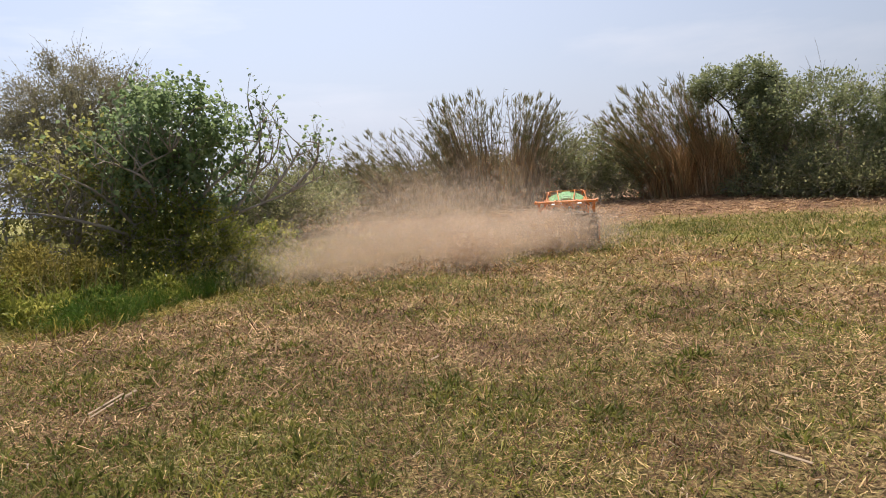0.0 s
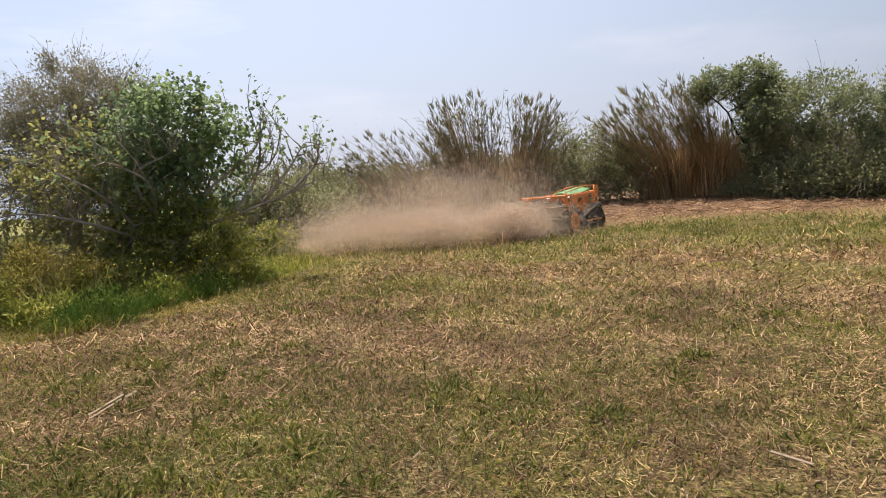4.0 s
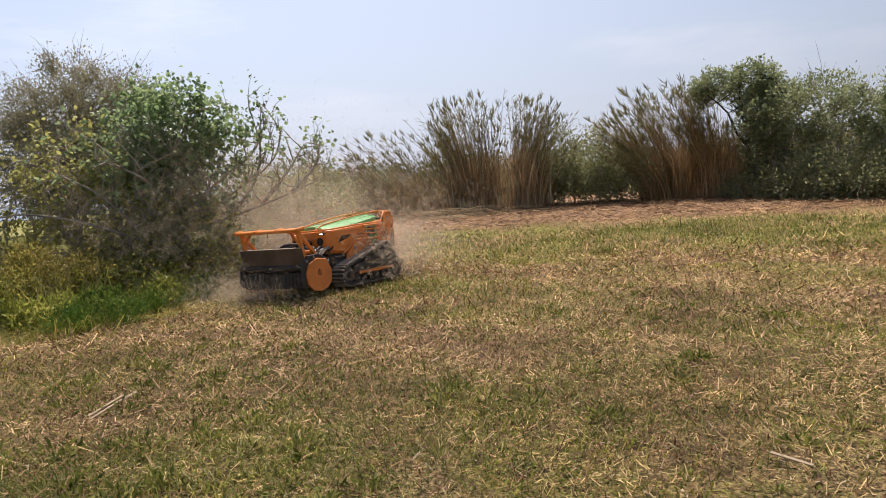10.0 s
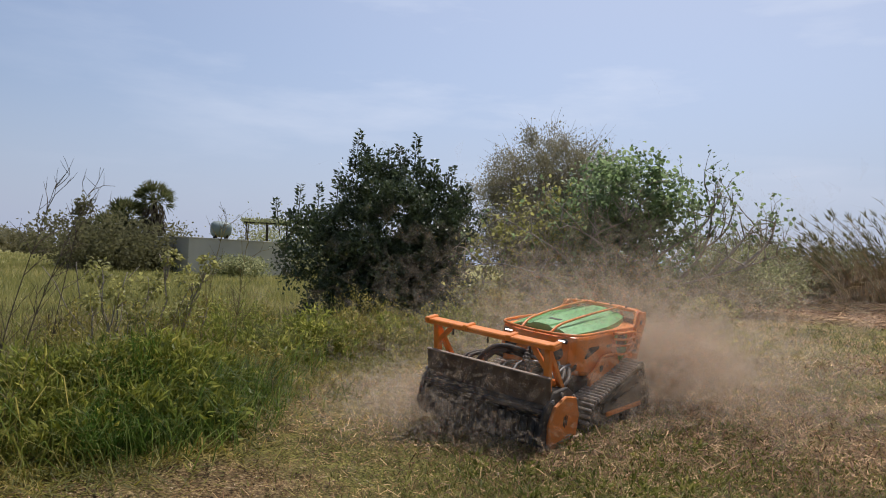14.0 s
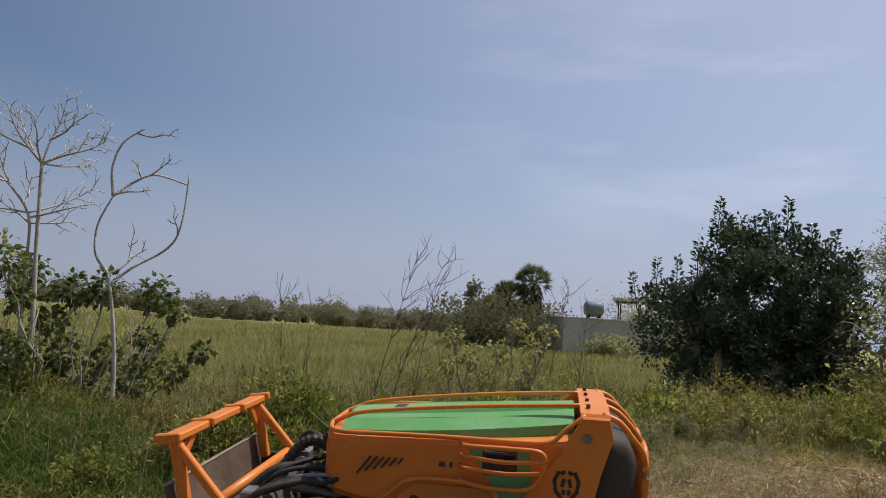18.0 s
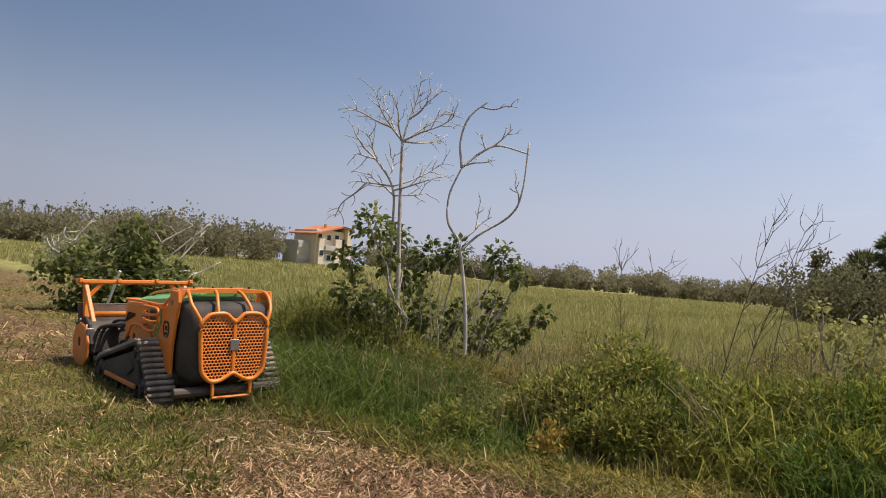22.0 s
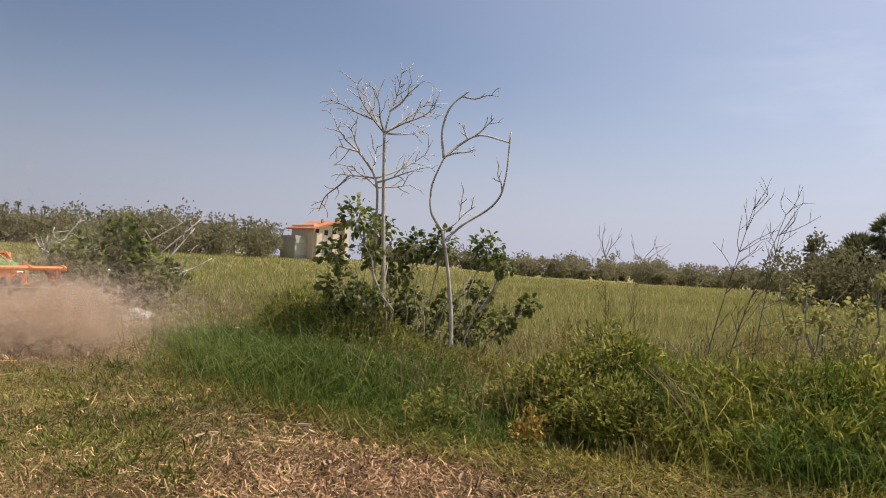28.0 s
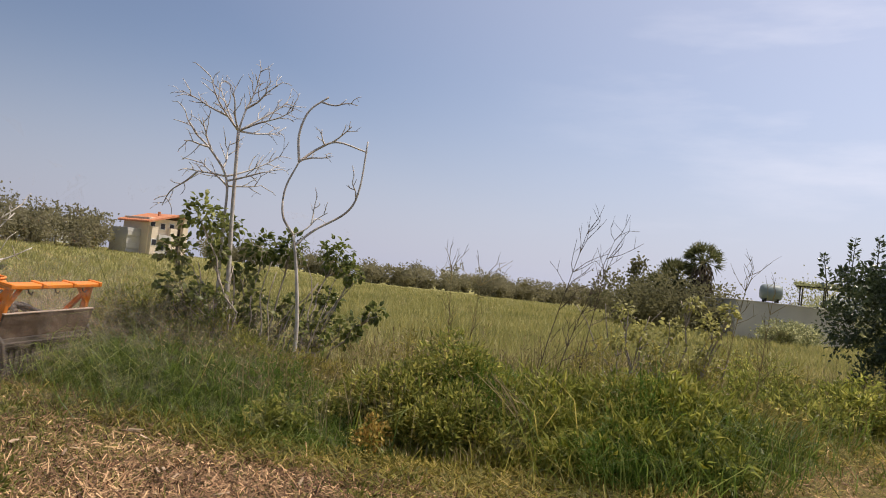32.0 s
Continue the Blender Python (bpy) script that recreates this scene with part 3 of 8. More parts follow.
EDGE_Y = (-60, -30, -16, -9.5, -7.0, -4.2, -2.1, -0.3, 1.0, 2.9, 4.0, 5.2, 7.4, 8.8, 9.8, 11.7, 14.0, 16.5, 19.5, 24, 40)
EDGE_X = (-60, -36, -24.5, -16.8, -14.4, -9.5, -7.4, -6.3, -5.7, -5.9, -7.0, -8.0, -8.3, -7.6, -6.4, -5.9, -4.7, -4.5, -6.0, -9, -12)


def edge(y):
    """x of the line between the mown ground and the uncut bank."""
    return np.interp(y, EDGE_Y, EDGE_X)


def reed_front(x):
    """y at which the reed bed begins."""
    return np.interp(x, (-30, -12, -4, 3, 10, 25), (30, 29.5, 29.0, 29.5, 28.5, 25.5))


def build_ground():
    rad = np.concatenate([[0.0], np.geomspace(0.6, 40, 120), np.geomspace(43, 4000, 40)])
    ang = np.radians(np.linspace(0, 360, 361)[:-1])
    R, A = np.meshgrid(rad[1:], ang, indexing="ij")
    x, y = np.concatenate([[0.0], (R * np.cos(A)).ravel()]), np.concatenate([[0.0], (R * np.sin(A)).ravel()])
    z = rise(x, y)
    bump = np.array([noise.noise((a * 0.7, b * 0.7, 3.0)) * 0.035 + noise.noise((a * 2.6, b * 2.6, 9.0)) * 0.02 if a * a + b * b < 1800 else 0.0 for a, b in zip(x, y)])
    z = z + bump
    n = len(ang)
    i = 1 + np.arange(len(rad) - 2)[:, None] * n
    j = np.arange(n)[None, :]
    jn = (j + 1) % n
    sh = Shape().add(np.stack([x, y, z], -1), np.stack([i + j, i + n + j, i + n + jn, i + jn], -1).reshape(-1, 4), np.stack([np.zeros(n, int), 1 + np.arange(n), 1 + (np.arange(n) + 1) % n], -1))
    me = sh.mesh("ground", M["ground"], True)
    zone = me.color_attributes.new("zone", "FLOAT_COLOR", "POINT")
    wob = np.array([noise.noise((a * 0.5, b * 0.5, 5.0)) if a * a + b * b < 3000 else 0.0 for a, b in zip(x, y)])
    bank = np.clip((edge(y) - x + wob * 0.8) / 1.2, 0, 1)
    reed = np.clip((y - (reed_front(x) - 7.5 + 2.2 * np.clip((-x) / 6, 0, 1)) + wob * 2.5) / 2.0, 0, 1) * (x > edge(y) - 3) * np.clip((60 - y) / 10, 0, 1)
    zone.data.foreach_set("color", np.stack([bank * (1 - reed), reed, 0 * x, 0 * x + 1], -1).astype(np.float32).ravel())
    tagged(new("ground", me), "mown field of red-brown chopped litter with green regrowth", "ground", kind="structure")


build_ground()


# ---- plants ----
def at_yaw(yaw, d, z=None):
    """A place d metres from the tripod's spot, yaw degrees to the left of north; on the ground unless z is given."""
    x, y = -math.sin(radians(yaw)) * d, math.cos(radians(yaw)) * d
    return np.array([x, y, float(rise(x, y)) if z is None else z])


def off_yaw(yaw, d):
    """As at_yaw, from where the tripod stands in the second half."""
    p = at_yaw(yaw, d) + np.array([-0.08, -0.22, 0.0])
    return np.array([p[0], p[1], float(rise(p[0], p[1]))])


def clumps(rng, lumps, n):
    """n places spread over a union of ellipsoids, more towards their skins. lumps: rows of (x, y, z, rx, ry, rz)."""
    lumps = np.asarray(lumps, float)
    vol = (lumps[:, 3] * lumps[:, 4] * lumps[:, 5]) ** 0.8
    k = rng.choice(len(lumps), n, p=vol / vol.sum())
    d = unit(rng.normal(size=(n, 3))) * rng.uniform(0.1, 1, (n, 1)) ** 0.38
    return lumps[k, :3] + d * lumps[k, 3:], d


def limb(sh, rng, a, b, r0, r1, sag=0.15, k=6, n=6):
    """A crooked tapering limb from a to b."""
    a, b = np.asarray(a, float), np.asarray(b, float)
    L = np.linalg.norm(b - a)
    t = np.linspace(0, 1, k)[:, None]
    p = a + (b - a) * t + np.sin(np.pi * t) * rng.normal(0, sag * 0.4, 3) * L + rng.normal(0, 0.025 * L, (k, 3)) * np.sin(np.pi * t)
    p[:, 2] += np.sin(np.pi * t[:, 0]) * sag * 0.3 * L
    tube(sh, p, np.linspace(r0, r1, k), n)
    return p


def leafy_tree(name, at, seed, lumps, n_clumps, per, spread, leaf, leaf_mat, bark, label, category="tree", trunks=((0, 0),), trunk_r=0.12, fork=0.9, twigs=60, width=0.5, droop=0.0, group="", lobed=False, sprays=0):
    """Trunks that fork into limbs, twigs to the clumps, and a crown of single leaves about them."""
    rng = np.random.default_rng(seed)
    ob = empty(name, pose(*at, 0, 0, math.degrees(math.atan2(-at[0], at[1]))), label, category, group)
    c, d = clumps(rng, lumps, n_clumps)
    wood = Shape()
    mids = []
    for tx, ty in trunks:
        top = np.array([tx * 1.5 + rng.normal(0, 0.1), ty * 1.5 + rng.normal(0, 0.1), fork * rng.uniform(0.8, 1.15)])
        limb(wood, rng, (tx, ty, -0.15), top, trunk_r * rng.uniform(0.7, 1), trunk_r * 0.7, 0.1, 6, 8)
        mids.append(top)
    mids = np.array(mids)
    part("trunk", wood, bark, ob, smooth=True)
    for i in rng.choice(n_clumps, min(twigs // 5, 14), replace=False):
        sh = Shape()
        m = mids[np.argmin(np.linalg.norm(mids - c[i], axis=1))]
        p = limb(sh, rng, m, c[i], trunk_r * 0.5, trunk_r * 0.08, 0.2, 7)
        for j in rng.choice(n_clumps, 5, replace=False):
            near = p[np.argmin(np.linalg.norm(p - c[j], axis=1))]
            limb(sh, rng, near, near + (c[j] - near) * min(1, 1.3 / (np.linalg.norm(c[j] - near) + 0.01)), trunk_r * 0.16, trunk_r * 0.04, 0.15, 4, 4)
        part("branch", sh, bark, ob, smooth=True)
    n = n_clumps * per
    k = np.repeat(np.arange(n_clumps), per)
    pos = c[k] + rng.normal(0, 1, (n, 3)) * spread * rng.uniform(0.5, 1.3, (n_clumps, 1))[k]
    pos[:, 2] = np.maximum(pos[:, 2], 0.05)
    way = d[k] * 0.6 + rng.normal(0, 0.7, (n, 3)) + np.array([0, 0, 0.25 - droop])
    size = rng.uniform(0.65, 1.25, n) * leaf
    part("crown", palmate(Shape(), rng, pos, way, size) if lobed else leaves(Shape(), rng, pos, way, size, width), leaf_mat, ob)
    if sprays:
        sh = Shape()
        for p, q in zip(c, d):
            for _ in range(sprays):
                limb(sh, rng, p - q * 0.25, p + (q + rng.normal(0, 0.5, 3)) * rng.uniform(0.3, 0.6), 0.009, 0.003, 0.15, 4, 3)
        part("spray", sh, bark, ob, "fine bare twigs")
    return ob


def fig_tree():
    at = at_yaw(28.5, 15.0)
    ob = leafy_tree("fig_tree", at, 11, [(0.3, 0, 3.2, 0.85, 0.8, 0.9), (0.55, 0, 3.85, 0.5, 0.5, 0.5), (1.1, 0, 3.25, 0.7, 0.6, 0.6), (1.5, 0, 2.7, 0.6, 0.5, 0.6), (-0.5, 0.2, 2.8, 0.8, 0.8, 0.7), (0.1, 0, 1.9, 1.1, 0.9, 0.9), (1.05, 0, 2.0, 0.75, 0.6, 0.8), (0.3, 0.4, 2.4, 0.9, 0.6, 0.9), (0.5, -0.3, 2.9, 0.9, 0.5, 0.8)],
                    235, 32, 0.17, 0.105, "fig", "bark", "leafy green fig tree with bare grey limbs reaching out low", trunks=((0, 0), (0.25, 0.1), (-0.3, 0.1), (0.1, -0.25)), trunk_r=0.1, fork=0.7, twigs=70, droop=0.45, lobed=True)
    leafy_tree("fig_tree", at_yaw(33.6, 15.4), 13, [(-0.1, 0, 2.6, 0.95, 0.8, 0.75), (-0.9, 0, 2.0, 0.75, 0.7, 0.6), (0.7, 0, 2.2, 0.7, 0.6, 0.8), (0.2, 0, 1.3, 1.1, 0.8, 0.7), (-1.1, 0, 1.1, 0.8, 0.7, 0.5), (0.6, 0, 0.7, 0.9, 0.7, 0.5), (-0.5, 0, 0.6, 1.1, 0.8, 0.45)],
               190, 24, 0.17, 0.1, "young_fig", "bark", "thinly leaved yellow-green fig with pale crooked limbs", trunks=((0, 0), (0.3, 0.1), (-0.4, 0.1), (0.5, -0.2), (-0.7, -0.1)), trunk_r=0.07, fork=0.8, twigs=70, droop=0.3, lobed=True, sprays=2)
    leafy_tree("undergrowth_bush", at_yaw(27.4, 14.7), 14, [(0.4, 0, 0.9, 0.9, 0.6, 0.7), (-0.5, 0, 0.8, 0.9, 0.6, 0.7), (0.9, 0, 0.5, 0.6, 0.5, 0.5), (-0.1, 0, 1.5, 0.9, 0.6, 0.5)], 200, 46, 0.14, 0.085, "weed", "bark", "fine-leaved bushy undergrowth at the fig's foot", "bush", trunks=((0, 0),), trunk_r=0.03, fork=0.5, twigs=50, sprays=1)
    rng = np.random.default_rng(12)
    # long bare limbs to both sides
    for ends in ([(0.2, 0, 1.0), (1.4, -0.2, 1.35), (2.6, -0.2, 1.75), (3.35, 0, 2.05)], [(-0.1, 0, 0.9), (-1.0, -0.5, 1.35), (-2.1, -0.6, 1.65), (-2.9, -0.5, 1.55)], [(0.3, 0, 1.1), (1.0, -0.3, 1.9), (1.9, -0.2, 2.6), (2.25, 0, 3.3)], [(0.3, 0.2, 1.0), (1.3, 0.3, 1.7), (2.3, 0.2, 2.4), (2.6, 0.2, 3.15)], [(1.4, -0.1, 1.35), (1.9, 0, 2.0), (2.1, 0.1, 2.7), (2.0, 0.1, 3.3)], [(2.0, -0.2, 1.55), (2.6, 0, 2.2), (3.0, 0.1, 2.75)], [(2.6, -0.2, 1.75), (3.2, 0.1, 2.3), (3.35, 0.1, 2.8)], [(-0.2, 0, 1.0), (-0.9, -0.5, 1.9), (-1.9, -0.4, 2.5)], [(0.0, -0.3, 1.4), (-0.3, -0.8, 2.2), (0.35, -0.9, 2.6)], [(0.0, -0.3, 1.4), (-0.1, -0.9, 2.1), (-0.9, -0.9, 2.55)]):
        sh = Shape()
        p = smooth_path(ends, 6)
        tube(sh, p, np.linspace(0.042, 0.01, len(p)), 6)
        tips = []
        for _ in range(9):
            i = rng.integers(len(p) // 3, len(p))
            q = p[i] + rng.normal(0, 0.28, 3) + np.array([0, 0, 0.32])
            w = limb(sh, rng, p[i], q, 0.017, 0.005, 0.25, 5, 4)
            for _ in range(2):
                e = q + rng.normal(0, 0.16, 3) + np.array([0, 0, 0.2])
                limb(sh, rng, w[3], e, 0.008, 0.003, 0.2, 3, 3)
                tips.append(e)
        part("bare_limb", sh, "bark", ob, "bare pale grey limb with few leaves at its tips", True)
        tips = np.array(tips)
        k = np.repeat(np.arange(len(tips)), 3)
        part("tip_leaves", leaves(Shape(), rng, tips[k] + rng.normal(0, 0.05, (len(k), 3)), rng.normal(0, 1, (len(k), 3)) - [0, 0, 0.3], rng.uniform(0.06, 0.13, len(k)), 0.8), "fig", ob)


def reed_clump(name, seed, n, centre_x, half, depth, top, lean, label, low=0.5, leaf_n=11, fan=0.34, under=9, cane="cane"):
    """Canes that rise from a long root bed, spread out like a fan and nod at the top, each with narrow leaves and a plume."""
    rng = np.random.default_rng(seed)
    y0 = float(reed_front(centre_x))
    ob = empty(name, pose(centre_x, y0 + depth, float(rise(centre_x, y0 + depth)) - 0.03), label, "reeds")
    canes, dry, lv = Shape(), Shape(), Shape()
    pos, way, size = [], [], []
    tufts = rng.uniform(-1, 1, 14)
    for i in range(n):
        u = float(np.clip(rng.choice(tufts) + rng.normal(0, 0.1), -1.1, 1.1))
        x, y = u * half, rng.uniform(-1, 1) * depth
        h = top * (1 - 0.4 * abs(u) ** 2.2) * rng.uniform(low, 1.0) ** 0.8
        dx = lean + u * fan + rng.normal(0, 0.12)
        dy = rng.normal(0, 0.1)
        t = np.linspace(0, 1, 6)
        p = np.stack([x + dx * h * t ** 1.6, y + dy * h * t ** 1.6, h * t * (1 - 0.14 * abs(dx) * t)], -1)
        if i < 40:
            part("cane", tube(Shape(), p - np.array([0, depth * 0.6, 0]), np.linspace(0.018, 0.006, 6), 5), cane if i % 2 else "dry", ob)
        else:
            tube(canes if i % 3 else dry, p, np.linspace(0.018, 0.005, 6), 4)
        for q in range(leaf_n):
            s = rng.uniform(0.2, 1.0) ** 0.5
            pos.append(np.array([np.interp(s, t, p[:, k]) for k in range(3)]))
            way.append(np.array([dx * 0.9 + rng.normal(0, 0.5), rng.normal(0, 0.5), rng.uniform(0.0, 1.0)]))
            size.append(rng.uniform(0.14, 0.36))
        if rng.random() < 0.55:
            for q in range(9):
                pos.append(p[-1] - (p[-1] - p[-2]) * 0.25 * rng.random())
                way.append(np.array([dx + rng.normal(0, 0.28), rng.normal(0, 0.2), 0.9]))
                size.append(rng.uniform(0.2, 0.45))
    n = int(n * under)
    u = np.clip(rng.choice(tufts, n) + rng.normal(0, 0.12, n), -1.1, 1.1)
    q = np.stack([u * half * 1.05, rng.uniform(-1, 1, n) * depth, np.zeros(n)], -1)
    part("undergrowth", blades(Shape(), rng, q, rng.uniform(0.25, 1.0, n) ** 1.4 * top * 0.6, 0.025, rng.uniform(0.05, 0.6, n)), cane, ob, "dense brown dead reed stems low down")
    part("cane_mass", canes, cane, ob, "brown reed canes")
    part("dry_cane_mass", dry, "dry", ob, "straw-coloured dry canes")
    leaves(lv, rng, np.array(pos), np.array(way), np.array(size), 0.095, 0.1)
    part("reed_leaves", lv, "reedleaf", ob, "narrow grey-green reed leaves")
    return ob


def fallen_reeds():
    rng = np.random.default_rng(31)
    ob = empty("fallen_reeds", pose(-6.0, 27.0, float(rise(-6.0, 27.0))), "bent and fallen dry reed canes lying at the reed bed's foot", "reeds")
    for k in range(3):
        sh = Shape()
        for _ in range(70):
            x, y = rng.uniform(-5.0, 5.5), rng.uniform(-0.5, 2.2)
            L, dx = rng.uniform(1.5, 3.2), rng.choice((-1, 1), p=(0.75, 0.25)) * rng.uniform(0.6, 1)
            h = rng.uniform(0.1, 1.0) * (1.2 if x < 0 else 0.4)
            t = np.linspace(0, 1, 5)
            tube(sh, np.stack([x + dx * L * t, y + rng.normal(0, 0.3) * t, 0.05 + h * np.sin(np.pi * t * 0.8)], -1), np.linspace(0.014, 0.006, 5), 4)
        part("fallen_cane_mass", sh, ("cane", "dry", "cane")[k], ob)


def bough_way(rng, a, b):
    """A bough that runs out first and turns up towards its tip."""
    d = b - a
    L = np.linalg.norm(d)
    return [a, a + d * [0.36, 0.36, 0.3] + rng.normal(0, 0.02, 3) * L, a + d * [0.72, 0.72, 0.65] + rng.normal(0, 0.03, 3) * L, b]


def dead_tree(name, at, yaw, stems, boughs, seed, label, r0=0.037, twig=6, reach=0.26):
    """A leafless sapling: stems as rounded ways in its own upright plane, boughs (root, tip, depth) that spring from the nearest wood, and forked twigs."""
    rng = np.random.default_rng(seed)
    ob = empty(name, pose(*at, 0, 0, yaw), label, "dead tree")
    wood = []
    for k, stem in enumerate(stems):
        p = smooth_path([(x, 0.0 if i == 0 or k == 0 else 0.03 * k, z) for i, (x, z) in enumerate(stem)], 8)
        r = (r0, r0 * 0.55) if k == 0 else (r0 * 0.58, r0 * 0.34)
        part("trunk" if k == 0 else "stem", tube(Shape(), p, np.linspace(*r, len(p)), 8), "dead", ob, smooth=True)
        wood.append(p)
    wood = np.concatenate(wood)
    for root, tip, depth in boughs:
        sh = Shape()
        a = wood[np.argmin(np.linalg.norm(wood - np.array([root[0], 0.0, root[1]]), axis=1))]
        q = smooth_path(bough_way(rng, a, np.array([tip[0], depth, tip[1]])), 6)
        L = float(np.linalg.norm(q[-1] - q[0]))
        tube(sh, q, np.linspace(r0 * 0.42, 0.005, len(q)), 6)
        bough = part("bough", sh, "dead", ob, smooth=True)
        side = 1.0
        for j in range(max(3, int(twig * L / 0.6))):
            i = int(len(q) * (0.3 + 0.7 * (j + rng.random()) / max(3, int(twig * L / 0.6)))) % len(q)
            d = unit(q[min(i + 1, len(q) - 1)] - q[max(i - 1, 0)])
            out = unit(np.cross(d, [0.0, 1.0, 0.0])) * side * rng.uniform(0.3, 0.8) + np.array([0, rng.normal(0, 0.5), 0])
            side = -side
            e = q[i] + (d * 0.75 + out + np.array([0, 0, 0.04])) * reach * rng.uniform(0.4, 1.25)
            sh = Shape()
            w = limb(sh, rng, q[i], e, 0.0072, 0.0035, 0.2, 5, 4)
            for _ in range(1):
                k = int(rng.integers(1, 4))
                limb(sh, rng, w[k], w[k] + (unit(e - q[i]) * 0.6 + rng.normal(0, 0.55, 3) + [0, 0, 0.05]) * reach * 0.42, 0.004, 0.0022, 0.1, 3, 3)
            part("twig", sh, "dead", bough, smooth=True)
        wood = np.concatenate([wood, q[3:]])
    return ob


def stem_bush(name, at, yaw, seed, groups, leaf, mat, bark, label, bare=8, half=0.6, per=150):
    """Pale crooked stems from one root, each ending in a tuft of broad lobed leaves. groups: (x, z, radius) in the bush's upright plane."""
    rng = np.random.default_rng(seed)
    ob = empty(name, pose(*at, 0, 0, yaw), label, "bush")
    pos, way = [], []
    for x, z, r in groups:
        y = rng.normal(0, 0.22)
        root = np.array([np.clip(x * 0.45, -half, half) + rng.normal(0, 0.12), rng.normal(0, 0.15), -0.05])
        sh = Shape()
        p = limb(sh, rng, root, (x, y, z - r * 0.3), 0.017, 0.008, 0.12, 8, 6)
        m = max(8, int(per * r))
        for _ in range(4):
            limb(sh, rng, p[-2], np.array([x, y, z]) + rng.normal(0, 0.5, 3) * r, 0.007, 0.004, 0.2, 4, 4)
        part("stem", sh, bark, ob, smooth=True)
        d = unit(rng.normal(size=(m, 3)) + [0, 0, 0.25])
        pos.append(np.array([x, y, z]) + d * r * rng.uniform(0.3, 1.0, (m, 1)))
        way.append(d + rng.normal(0, 0.4, (m, 3)) - [0, 0, 0.35])
    for _ in range(bare):
        sh = Shape()
        x0 = rng.uniform(-half, half)
        limb(sh, rng, (x0, rng.normal(0, 0.2), -0.05), (x0 * 1.6 + rng.normal(0, 0.25), rng.normal(0, 0.25), rng.uniform(0.8, 1.6)), 0.014, 0.005, 0.15, 7, 5)
        part("stem", sh, bark, ob, smooth=True)
    pos, way = np.concatenate(pos), np.concatenate(way)
    pos[:, 2] = np.maximum(pos[:, 2], 0.08)
    part("crown", palmate(Shape(), rng, pos, way, rng.uniform(0.6, 1.25, len(pos)) * leaf), mat, ob)
    return ob


